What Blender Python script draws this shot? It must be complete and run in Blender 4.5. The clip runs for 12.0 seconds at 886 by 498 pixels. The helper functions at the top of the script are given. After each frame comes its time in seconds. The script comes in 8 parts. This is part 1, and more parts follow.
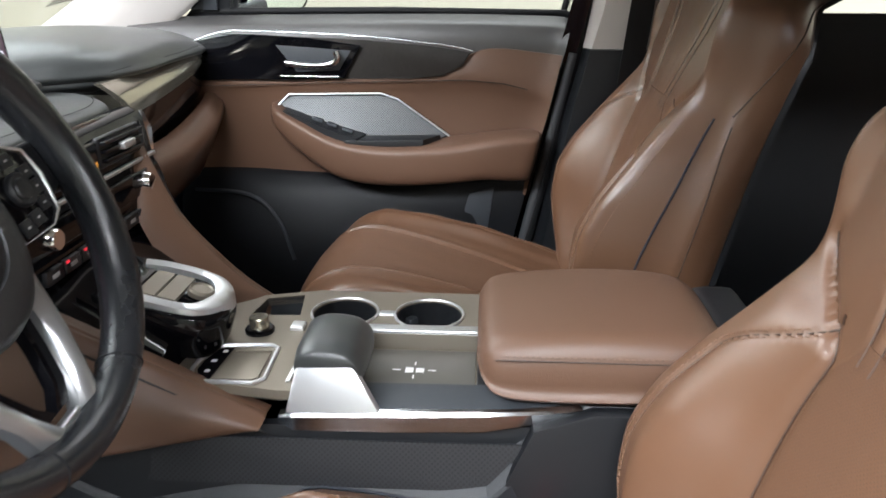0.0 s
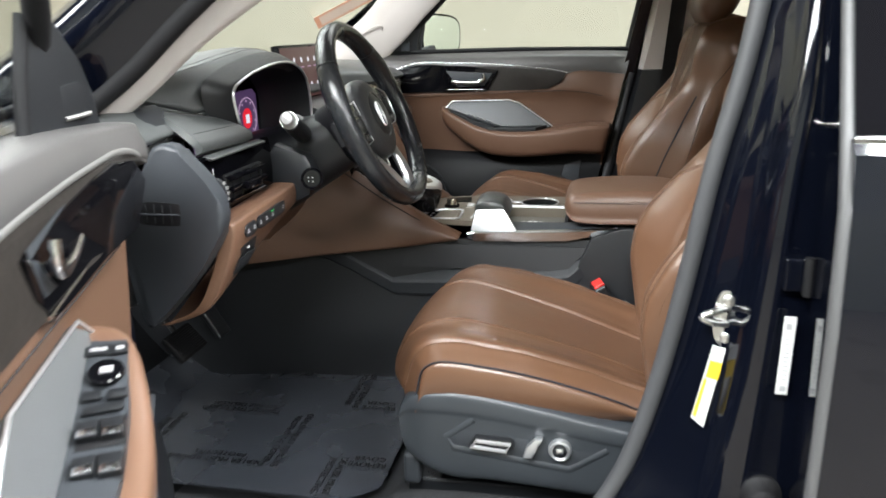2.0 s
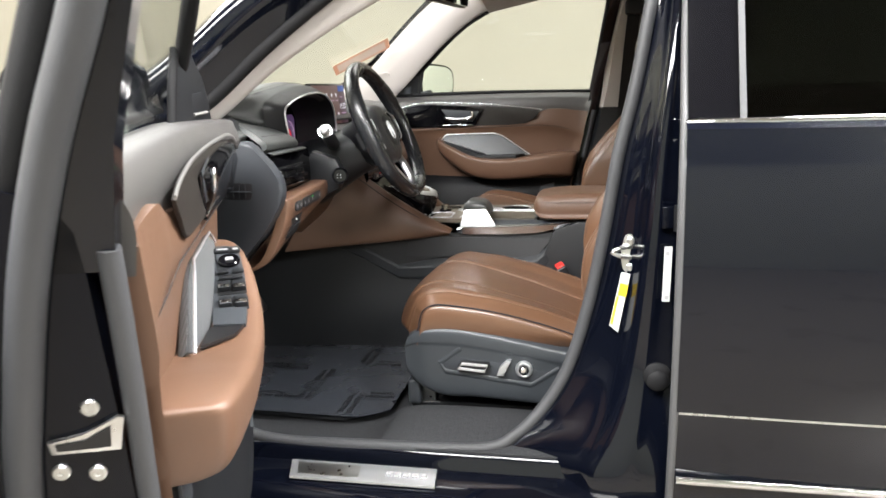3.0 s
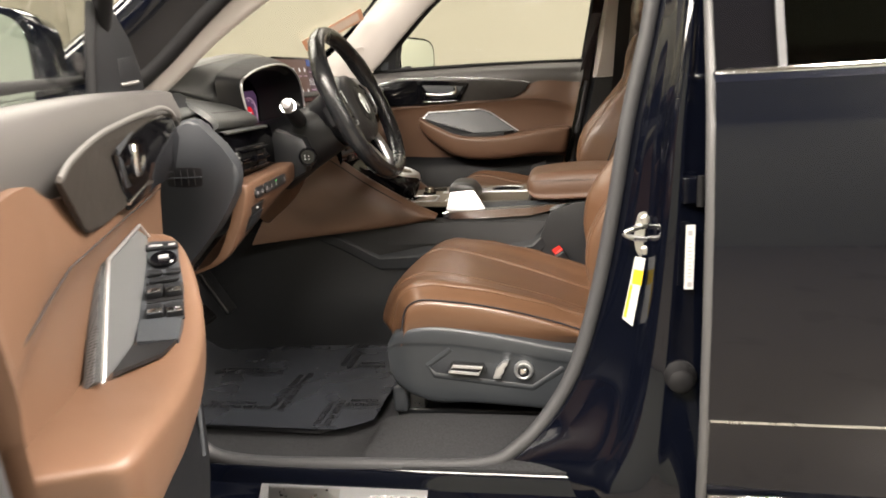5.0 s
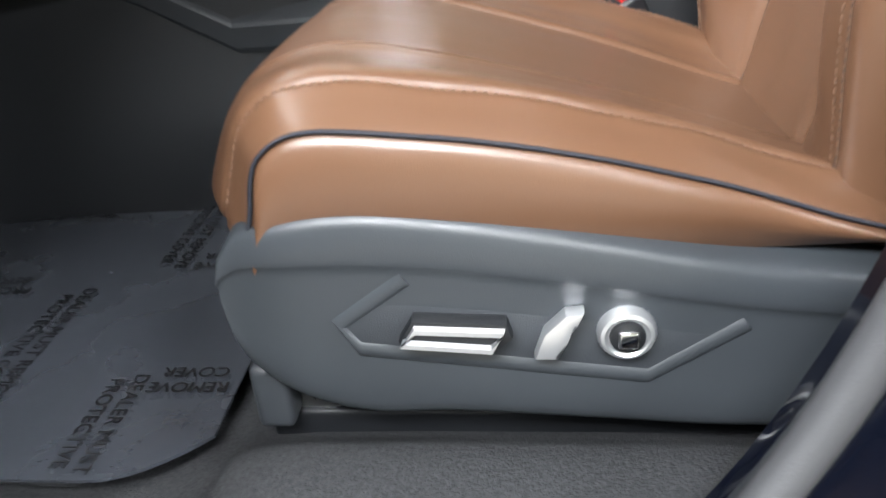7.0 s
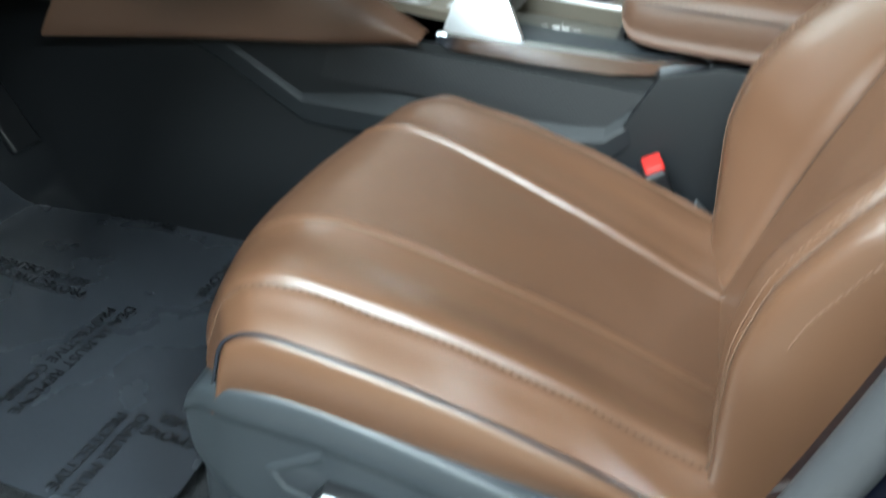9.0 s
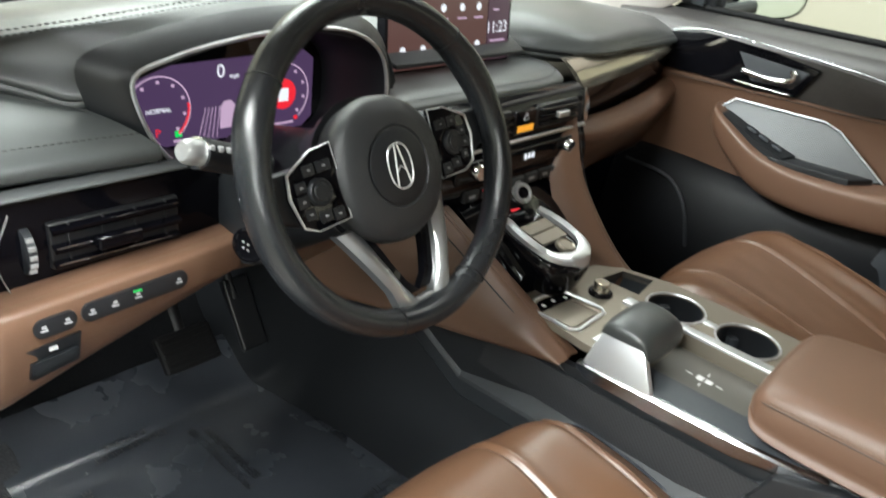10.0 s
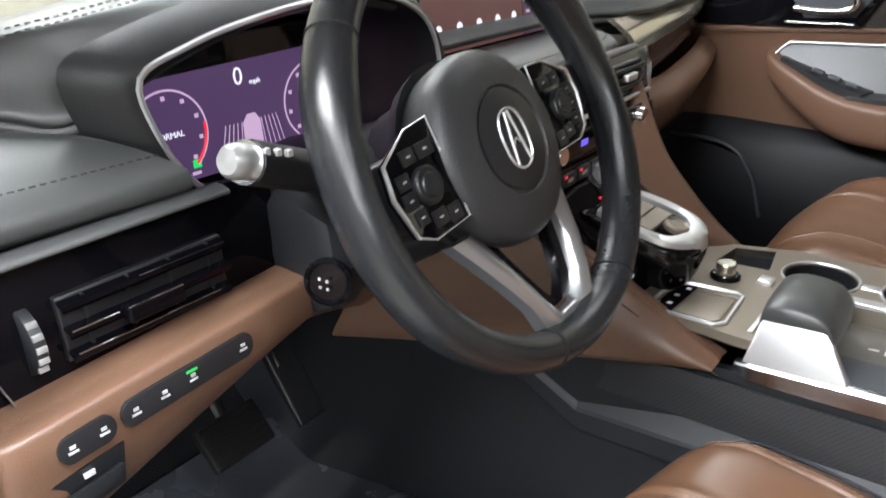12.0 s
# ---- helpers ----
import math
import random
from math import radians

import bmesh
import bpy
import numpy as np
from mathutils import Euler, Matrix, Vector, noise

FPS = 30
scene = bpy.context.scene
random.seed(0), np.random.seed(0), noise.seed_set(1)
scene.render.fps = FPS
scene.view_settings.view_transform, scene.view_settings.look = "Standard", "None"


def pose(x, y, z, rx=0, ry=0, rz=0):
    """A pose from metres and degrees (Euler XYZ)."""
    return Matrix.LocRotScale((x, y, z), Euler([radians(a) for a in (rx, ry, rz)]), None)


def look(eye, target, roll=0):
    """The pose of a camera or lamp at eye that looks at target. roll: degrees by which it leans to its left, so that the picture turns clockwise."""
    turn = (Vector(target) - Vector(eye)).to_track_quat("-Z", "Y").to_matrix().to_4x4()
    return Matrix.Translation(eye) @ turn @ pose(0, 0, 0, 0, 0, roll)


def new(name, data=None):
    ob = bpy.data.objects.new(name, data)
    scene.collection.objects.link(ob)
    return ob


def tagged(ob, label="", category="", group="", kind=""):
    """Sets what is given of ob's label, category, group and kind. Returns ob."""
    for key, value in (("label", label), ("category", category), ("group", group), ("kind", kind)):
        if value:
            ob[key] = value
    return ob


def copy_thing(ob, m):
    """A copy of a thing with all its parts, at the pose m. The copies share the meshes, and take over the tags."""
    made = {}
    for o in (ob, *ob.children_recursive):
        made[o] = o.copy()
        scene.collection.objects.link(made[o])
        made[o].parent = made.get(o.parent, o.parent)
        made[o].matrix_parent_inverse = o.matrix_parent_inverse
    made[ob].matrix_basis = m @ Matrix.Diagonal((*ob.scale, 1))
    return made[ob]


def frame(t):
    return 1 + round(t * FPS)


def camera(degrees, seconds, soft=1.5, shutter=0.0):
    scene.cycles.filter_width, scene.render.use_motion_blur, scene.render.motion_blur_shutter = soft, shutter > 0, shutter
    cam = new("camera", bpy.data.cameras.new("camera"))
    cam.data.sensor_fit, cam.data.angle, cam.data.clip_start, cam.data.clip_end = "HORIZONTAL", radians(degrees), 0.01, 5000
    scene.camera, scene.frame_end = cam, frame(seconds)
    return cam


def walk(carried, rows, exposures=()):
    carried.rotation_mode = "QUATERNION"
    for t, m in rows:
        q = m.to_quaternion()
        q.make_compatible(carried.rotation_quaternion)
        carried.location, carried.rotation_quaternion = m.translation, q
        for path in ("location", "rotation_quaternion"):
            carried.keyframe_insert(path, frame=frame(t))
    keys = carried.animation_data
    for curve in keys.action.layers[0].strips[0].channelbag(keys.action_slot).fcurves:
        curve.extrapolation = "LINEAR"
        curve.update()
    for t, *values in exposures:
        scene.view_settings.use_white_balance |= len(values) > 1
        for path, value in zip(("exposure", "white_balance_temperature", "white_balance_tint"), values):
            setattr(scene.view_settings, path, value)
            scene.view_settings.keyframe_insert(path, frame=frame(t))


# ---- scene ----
cam = camera(60.7, 12.0, 1.6, 0.35)
METRES, EYE, TILT, LEAN, TURN = 3.75, 1.25, -20.5, 0.0, 3.5
ROWS = [
    (0.0, 0.0, 0.0, 0.0, 0.0, 0.0, -0.0),
    (0.5, 0.0021, -0.0321, -0.0155, 1.64, 0.64, -0.62),
    (1.0, 0.0058, -0.0969, -0.0418, 5.69, 1.35, -1.17),
    (1.5, -0.0004, -0.1657, -0.067, 7.41, 2.64, -1.36),
    (2.0, -0.0011, -0.2368, -0.093, 7.61, 4.11, -1.39),
    (2.5, 0.0147, -0.3059, -0.1368, 7.67, 6.32, -1.34),
    (3.0, 0.0186, -0.3533, -0.1528, 7.54, 8.48, -1.18),
    (3.2, 0.0175, -0.365, -0.1552, 7.40, 8.90, -1.2),
    (4.8, 0.0160, -0.3240, -0.1505, 6.97, 8.50, 0.40),
    (5.0, 0.013, -0.2974, -0.1443, 6.9, 7.48, 0.8),
    (5.5, -0.0045, -0.2279, -0.1101, 5.87, 4.46, 1.76),
    (6.0, -0.0046, -0.1587, -0.0988, 5.12, 0.67, 2.41),
    (6.5, -0.0112, -0.0847, -0.1097, 3.92, -4.01, 2.85),
    (7.0, -0.0191, -0.0237, -0.1215, 2.04, -8.04, 3.14),
    (7.2, -0.0215, -0.0126, -0.1225, 0.9, -9.9, 2.95),
    (8.8, 0.0022, -0.0312, -0.0839, 8.62, -13.19, -6.23),
    (9.0, 0.0094, -0.0348, -0.0645, 11.59, -12.55, -9.46),
    (9.5, 0.0412, -0.039, -0.0101, 25.26, -11.77, -16.04),
    (10.0, 0.0431, -0.0391, 0.0176, 35.01, -9.76, -19.38),
    (10.5, 0.0454, -0.0357, 0.0214, 38.75, -7.37, -19.8),
    (11.0, 0.0435, -0.0344, 0.0203, 37.78, -5.89, -17.43),
    (11.5, 0.0172, -0.0286, 0.0076, 33.89, -5.35, -12.85),
    (12.0, -0.0117, -0.0097, -0.0067, 32.31, -6.21, -9.27),
]
walk(cam, [(t, pose(0, -0.82, EYE, TILT, LEAN, TURN) @ pose(METRES * x, METRES * y, METRES * z, 90 + pitch, roll, yaw)) for t, x, y, z, yaw, pitch, roll in ROWS],
     [(0.0, 0.18, 5950, 9), (0.5, 0.08, 5550, 6), (1.0, -0.02, 5450, 2), (1.5, -0.08, 5800, 4), (2.0, -0.08, 6150, 7), (2.5, -0.05, 6350, 10), (3.0, 0.0, 6400, 10), (5.0, -0.14, 7350, 13), (5.5, -0.1, 6600, 11), (6.0, 0.0, 6600, 12), (7.0, 0.46, 6100, 9), (8.0, 0.22, 6200, 2), (9.0, 0.20, 5500, -6), (9.5, 0.16, 5450, -6), (10.0, 0.17, 6200, 2), (10.5, -0.02, 6300, 9), (11.5, -0.03, 6300, 9), (12.0, 0.30, 6100, 10)])

# ---- world and lights ----
world = bpy.data.worlds.new("world")
scene.world = world
world.use_nodes = True
world.node_tree.nodes["Background"].inputs[0].default_value = (0.9, 0.92, 1.0, 1)
world.node_tree.nodes["Background"].inputs[1].default_value = 0.06
scene.view_settings.exposure = 0.0
LAMP_WATTS = 150.0
# ceiling lamps: place along and across the bay, and share of the light
LAMPS = [(-2.4, -2.8, 2.3), (-2.4, 0.2, 0.65), (-2.4, 1.9, 0.4), (-0.5, -2.8, 2.1), (0.2, 1.7, 0.18), (3.0, -4.0, 1.9), (1.9, -0.9, 4.0), (2.8, 1.7, 0.2), (4.9, 1.7, 1.8)]


def ceiling_lamp(x, y, z, sx, sy, watts):
    data = bpy.data.lights.new("ceiling_lamp", "AREA")
    data.shape, data.size, data.size_y, data.energy, data.color = "RECTANGLE", sx, sy, watts, (1.0, 0.985, 0.96)
    ob = new("ceiling_lamp", data)
    ob.matrix_world = pose(x, y, z)
    return ob


for lx, ly, share in LAMPS:
    ceiling_lamp(lx, ly, 3.07, 2.0, 0.9, LAMP_WATTS * share)


# ---- materials ----
def mat(name, color, rough=0.5, metal=0.0, spec=0.5, grain=0.0, grain_scale=200.0, vary=0.0, vary_scale=6.0, bump2=0.0, bump2_scale=900.0, coat=0.0, emit=None, emit_strength=0.0, cells=False, rough_vary=0.0):
    m = bpy.data.materials.new(name)
    m.use_nodes = True
    nt = m.node_tree
    b = nt.nodes["Principled BSDF"]
    b.inputs["Base Color"].default_value = (*color, 1)
    b.inputs["Roughness"].default_value = rough
    b.inputs["Metallic"].default_value = metal
    b.inputs["Specular IOR Level"].default_value = spec
    b.inputs["Coat Weight"].default_value = coat
    b.inputs["Coat Roughness"].default_value = 0.03
    if emit:
        b.inputs["Emission Color"].default_value = (*emit, 1)
        b.inputs["Emission Strength"].default_value = emit_strength
    co = nt.nodes.new("ShaderNodeTexCoord")
    if vary or rough_vary:
        n = nt.nodes.new("ShaderNodeTexNoise")
        n.inputs["Scale"].default_value = vary_scale
        n.inputs["Detail"].default_value = 6
        nt.links.new(co.outputs["Object"], n.inputs["Vector"])
        if vary:
            r = nt.nodes.new("ShaderNodeMix")
            r.data_type = "RGBA"
            r.inputs["A"].default_value = (*[c * (1 - vary) for c in color], 1)
            r.inputs["B"].default_value = (*[min(1, c * (1 + vary)) for c in color], 1)
            nt.links.new(n.outputs["Fac"], r.inputs["Factor"])
            nt.links.new(r.outputs["Result"], b.inputs["Base Color"])
        if rough_vary:
            q = nt.nodes.new("ShaderNodeMapRange")
            q.inputs["To Min"].default_value = max(0.02, rough - rough_vary)
            q.inputs["To Max"].default_value = rough + rough_vary
            nt.links.new(n.outputs["Fac"], q.inputs["Value"])
            nt.links.new(q.outputs["Result"], b.inputs["Roughness"])
    if grain:
        if cells:
            g = nt.nodes.new("ShaderNodeTexVoronoi")
            g.feature = "DISTANCE_TO_EDGE"
            out = g.outputs["Distance"]
        else:
            g = nt.nodes.new("ShaderNodeTexNoise")
            g.inputs["Detail"].default_value = 4
            out = g.outputs["Fac"]
        g.inputs["Scale"].default_value = grain_scale
        nt.links.new(co.outputs["Object"], g.inputs["Vector"])
        bp = nt.nodes.new("ShaderNodeBump")
        bp.inputs["Strength"].default_value = grain
        bp.inputs["Distance"].default_value = 0.002
        nt.links.new(out, bp.inputs["Height"])
        last = bp
        if bump2:
            g2 = nt.nodes.new("ShaderNodeTexNoise")
            g2.inputs["Scale"].default_value = bump2_scale
            nt.links.new(co.outputs["Object"], g2.inputs["Vector"])
            b2 = nt.nodes.new("ShaderNodeBump")
            b2.inputs["Strength"].default_value = bump2
            b2.inputs["Distance"].default_value = 0.006
            nt.links.new(g2.outputs["Fac"], b2.inputs["Height"])
            nt.links.new(bp.outputs["Normal"], b2.inputs["Normal"])
            last = b2
        nt.links.new(last.outputs["Normal"], b.inputs["Normal"])
    return m


def glass_mat(name, tint):
    """Thin clear pane: see-through, with a gloss that grows towards grazing views."""
    m = bpy.data.materials.new(name)
    m.use_nodes = True
    nt = m.node_tree
    nt.nodes.remove(nt.nodes["Principled BSDF"])
    out = nt.nodes["Material Output"]
    tr, gl, mx, lw, pw, ml = (nt.nodes.new(k) for k in ("ShaderNodeBsdfTransparent", "ShaderNodeBsdfGlossy", "ShaderNodeMixShader", "ShaderNodeLayerWeight", "ShaderNodeMath", "ShaderNodeMath"))
    tr.inputs["Color"].default_value = (*tint, 1)
    gl.inputs["Roughness"].default_value = 0.02
    lw.inputs["Blend"].default_value = 0.5
    pw.operation, ml.operation = "POWER", "MULTIPLY_ADD"
    pw.inputs[1].default_value = 5.0
    ml.inputs[1].default_value, ml.inputs[2].default_value = 0.5, 0.03
    nt.links.new(lw.outputs["Facing"], pw.inputs[0])
    nt.links.new(pw.outputs[0], ml.inputs[0])
    nt.links.new(ml.outputs[0], mx.inputs["Fac"])
    nt.links.new(tr.outputs[0], mx.inputs[1])
    nt.links.new(gl.outputs[0], mx.inputs[2])
    nt.links.new(mx.outputs[0], out.inputs["Surface"])
    return m


def perforated_mat(name, color, rough, pitch, hole=(0.02, 0.01, 0.006), size=0.2, metal=0.0, plane="XY"):
    """A surface with a regular, staggered field of small dark holes in the named object plane."""
    m = mat(name, color, rough, metal, grain=0.15, grain_scale=500, vary=0.08)
    nt = m.node_tree
    b = nt.nodes["Principled BSDF"]
    src = b.inputs["Base Color"].links[0].from_socket
    co = nt.nodes.new("ShaderNodeTexCoord")
    v = nt.nodes.new("ShaderNodeTexVoronoi")
    v.voronoi_dimensions = "2D"
    v.inputs["Scale"].default_value = 1 / pitch
    v.inputs["Randomness"].default_value = 0.0
    sp, cb, ad, sb = (nt.nodes.new(k) for k in ("ShaderNodeSeparateXYZ", "ShaderNodeCombineXYZ", "ShaderNodeMath", "ShaderNodeMath"))
    sb.operation = "SUBTRACT"
    nt.links.new(co.outputs["Object"], sp.inputs[0])
    for node, to in ((ad, "X"), (sb, "Y")):
        nt.links.new(sp.outputs[plane[0]], node.inputs[0])
        nt.links.new(sp.outputs[plane[1]], node.inputs[1])
        nt.links.new(node.outputs[0], cb.inputs[to])
    nt.links.new(cb.outputs[0], v.inputs["Vector"])
    r = nt.nodes.new("ShaderNodeMapRange")
    r.inputs["From Min"].default_value, r.inputs["From Max"].default_value = size, size + 0.1
    nt.links.new(v.outputs["Distance"], r.inputs["Value"])
    x = nt.nodes.new("ShaderNodeMix")
    x.data_type = "RGBA"
    x.inputs["A"].default_value = (*hole, 1)
    nt.links.new(src, x.inputs["B"])
    nt.links.new(r.outputs["Result"], x.inputs["Factor"])
    nt.links.new(x.outputs["Result"], b.inputs["Base Color"])
    return m


def thin_paper(name, color):
    """Paper that lets part of the light through."""
    m = mat(name, color, 0.7, vary=0.05)
    nt = m.node_tree
    tl, mx = nt.nodes.new("ShaderNodeBsdfTranslucent"), nt.nodes.new("ShaderNodeMixShader")
    tl.inputs["Color"].default_value = (*color, 1)
    mx.inputs["Fac"].default_value = 0.45
    nt.links.new(nt.nodes["Principled BSDF"].outputs[0], mx.inputs[1])
    nt.links.new(tl.outputs[0], mx.inputs[2])
    nt.links.new(mx.outputs[0], nt.nodes["Material Output"].inputs["Surface"])
    return m


BROWN = (0.115, 0.0585, 0.0322)
leather = mat("brown_leather", BROWN, 0.31, spec=0.72, grain=0.10, grain_scale=800, cells=True, vary=0.10, vary_scale=7, bump2=0.07, bump2_scale=24, rough_vary=0.06)
leather_perf = perforated_mat("perforated_brown_leather", BROWN, 0.38, 0.0042, hole=(0.070, 0.040, 0.027), size=0.17)
leather_perf_back = perforated_mat("perforated_brown_back_leather", BROWN, 0.38, 0.0042, hole=(0.070, 0.040, 0.027), size=0.17, plane="YZ")
leather_trim = mat("brown_trim", (0.119, 0.065, 0.041), 0.42, grain=0.2, grain_scale=520, cells=True, vary=0.06, rough_vary=0.05)
black_leather = mat("black_leather", (0.022, 0.023, 0.025), 0.42, grain=0.25, grain_scale=480, cells=True, vary=0.12, rough_vary=0.06)
dash_pad = mat("charcoal_dash_leather", (0.040, 0.043, 0.043), 0.37, spec=0.62, grain=0.10, grain_scale=700, cells=True, vary=0.1, rough_vary=0.05)
door_pad = mat("taupe_door_pad", (0.066, 0.063, 0.062), 0.42, spec=0.5, grain=0.10, grain_scale=700, cells=True, vary=0.1, rough_vary=0.05)
grey_edge = mat("satin_grey_edge", (0.24, 0.235, 0.23), 0.42, metal=0.6, vary=0.04)
dash_pad.node_tree.nodes["Principled BSDF"].inputs["Sheen Weight"].default_value = 0.08
dash_pad.node_tree.nodes["Principled BSDF"].inputs["Sheen Roughness"].default_value = 0.35
wheel_leather = mat("wheel_leather", (0.012, 0.013, 0.015), 0.25, spec=0.6, grain=0.12, grain_scale=600, cells=True, vary=0.15, rough_vary=0.08, vary_scale=12)
plastic = mat("dark_grey_plastic", (0.032, 0.036, 0.042), 0.48, grain=0.25, grain_scale=900, vary=0.1, rough_vary=0.05)
shield_plastic = mat("satin_grey_plastic", (0.036, 0.041, 0.047), 0.36, grain=0.12, grain_scale=1100, vary=0.08, rough_vary=0.05)
ridge_plastic = mat("satin_black_plastic", (0.016, 0.018, 0.021), 0.5, spec=0.35, grain=0.2, grain_scale=900, vary=0.1)
plastic_black = mat("black_plastic", (0.009, 0.010, 0.012), 0.42, grain=0.2, grain_scale=900, vary=0.1)
piano = mat("gloss_black_plastic", (0.003, 0.003, 0.004), 0.06, spec=0.32, rough_vary=0.03, vary_scale=3)
gloss_deep = mat("deep_gloss_black", (0.002, 0.002, 0.003), 0.10, spec=0.14)
silver = mat("satin_silver_trim", (0.74, 0.755, 0.78), 0.34, metal=0.85, vary=0.02, vary_scale=14)
spoke_silver = mat("dull_silver_spoke", (0.46, 0.47, 0.48), 0.30, metal=0.9, vary=0.05, vary_scale=30)
polished = mat("polished_aluminium_trim", (0.74, 0.76, 0.79), 0.20, metal=1.0, vary=0.02, vary_scale=14)
chrome = mat("chrome", (0.82, 0.82, 0.83), 0.10, metal=1.0, rough_vary=0.04, vary_scale=20)
bronze = mat("champagne_console_panel", (0.235, 0.205, 0.165), 0.36, metal=0.45, grain=0.1, grain_scale=900, vary=0.06, rough_vary=0.06)
champagne = mat("polished_champagne_metal", (0.42, 0.38, 0.31), 0.14, metal=0.85, rough_vary=0.04, vary_scale=8)
dark_wood = mat("dark_grey_open_pore_wood", (0.022, 0.019, 0.017), 0.55, spec=0.3, grain=0.3, grain_scale=120, vary=0.35, vary_scale=30)
carpet = mat("black_carpet", (0.037, 0.038, 0.041), 0.95, spec=0.12, grain=1.0, grain_scale=420, vary=0.65, vary_scale=260, bump2=0.3, bump2_scale=90)
film = mat("clear_film_over_mat", (0.036, 0.040, 0.049), 0.26, spec=1.0, grain=0.35, grain_scale=22, vary=0.2, vary_scale=9, rough_vary=0.12)
paint = mat("dark_navy_paint", (0.0020, 0.0027, 0.0058), 0.10, coat=0.65, spec=0.2)
paint_inner = mat("thin_navy_paint", (0.0022, 0.0028, 0.0055), 0.16, spec=0.22)
rubber = mat("grey_rubber_seal", (0.045, 0.046, 0.05), 0.55, grain=0.2, grain_scale=700, vary=0.15)
rubber_light = mat("light_grey_rubber", (0.075, 0.075, 0.078), 0.5, grain=0.2, grain_scale=500, vary=0.15)
rubber_black = mat("black_rubber", (0.008, 0.008, 0.009), 0.65, spec=0.25, grain=0.2, grain_scale=500, vary=0.1)
headliner = mat("beige_pillar_cloth", (0.50, 0.465, 0.44), 0.85, grain=0.3, grain_scale=1200, vary=0.05)
steel = mat("zinc_steel", (0.68, 0.68, 0.67), 0.3, metal=1.0, rough_vary=0.1, vary_scale=60)
speaker_mat = perforated_mat("perforated_speaker_metal", (0.135, 0.14, 0.145), 0.5, 0.0050, hole=(0.045, 0.046, 0.048), size=0.26, metal=0.25, plane="XZ")
mirror_mat = mat("mirror_glass", (0.72, 0.80, 0.80), 0.015, metal=1.0)
red_plastic = mat("red_button", (0.55, 0.02, 0.015), 0.4, vary=0.05)
white_print = mat("white_print", (0.75, 0.75, 0.75), 0.5)
grey_print = mat("grey_print", (0.35, 0.35, 0.36), 0.5)
black_print = mat("black_print", (0.006, 0.006, 0.007), 0.4)
yellow_print = mat("yellow_print", (0.75, 0.52, 0.03), 0.5)
label_white = mat("white_label", (0.60, 0.61, 0.61), 0.45, vary=0.05)
thread = mat("brown_thread", (0.17, 0.098, 0.062), 0.7)
seam_mat = mat("dark_brown_seam", (0.045, 0.025, 0.016), 0.6)
thread_dark = mat("dark_thread", (0.035, 0.034, 0.034), 0.8, spec=0.1)
piping_mat = mat("navy_piping", (0.020, 0.022, 0.030), 0.7, spec=0.25, grain=0.2, grain_scale=600)
wall_far = mat("dull_green_wall_paint", (0.17, 0.175, 0.145), 0.7, grain=0.1, grain_scale=60, vary=0.05, vary_scale=1.5)
# the cabin carpet again, with the shade under the dashboard put into its colour
toe_carpet = mat("shade_darkened_carpet", (0.010, 0.0105, 0.012), 0.95, spec=0.1, grain=1.0, grain_scale=420, vary=0.6, vary_scale=260)
# black plastic with the shadow low on the doors put into its colour
footwell = mat("shaded_black_plastic", (0.005, 0.0055, 0.007), 0.5, spec=0.25, grain=0.2, grain_scale=900, vary=0.1)
mesh_mat = perforated_mat("black_woven_mesh", (0.020, 0.021, 0.024), 0.5, 0.0065, hole=(0.010, 0.010, 0.011), size=0.26, plane="XZ")
pale_tip = mat("pale_satin_plastic", (0.34, 0.34, 0.34), 0.32, metal=0.5)
wall_paint = mat("cream_wall_paint", (0.336, 0.312, 0.248), 0.75, grain=0.1, grain_scale=60, vary=0.03, vary_scale=1.5)
floor_mat_room = mat("grey_epoxy_floor", (0.125, 0.112, 0.096), 0.3, grain=0.08, grain_scale=30, vary=0.15, vary_scale=2.5, rough_vary=0.1)
ceiling_paint = mat("warm_grey_ceiling", (0.22, 0.205, 0.18), 0.85, grain=0.2, grain_scale=80, vary=0.03)
screen_dark = mat("screen_glass", (0.006, 0.006, 0.008), 0.08, coat=0.3)
glass_clear = glass_mat("clear_glass", (0.93, 0.95, 0.94))
glass_dark = glass_mat("privacy_glass", (0.05, 0.06, 0.055))


def glow(name, color, strength):
    return mat(name, (0.01, 0.01, 0.01), 0.4, emit=color, emit_strength=strength)


glow_purple = glow("cluster_backlight", (0.085, 0.045, 0.115), 0.8)
glow_white = glow("lit_white_print", (0.9, 0.88, 0.95), 0.95)
glow_red = glow("lit_red", (0.9, 0.02, 0.04), 0.9)
glow_pink = glow("lit_pink_line", (0.75, 0.5, 0.72), 0.7)
glow_screen = glow("screen_maroon", (0.115, 0.048, 0.042), 0.8)
glow_screen2 = glow("screen_plum", (0.075, 0.035, 0.055), 0.9)
glow_blue = glow("screen_blue", (0.05, 0.12, 0.42), 0.8)
glow_green = glow("lit_green", (0.03, 0.75, 0.12), 0.9)
glow_amber = glow("lit_amber", (0.95, 0.38, 0.03), 0.9)
glow_violet = glow("lit_violet", (0.18, 0.12, 0.8), 0.9)
lamp_panel = glow("lamp_diffuser", (1.0, 0.95, 0.86), 3.0)


# ---- mesh tools ----
def V(*a):
    return Vector(a)


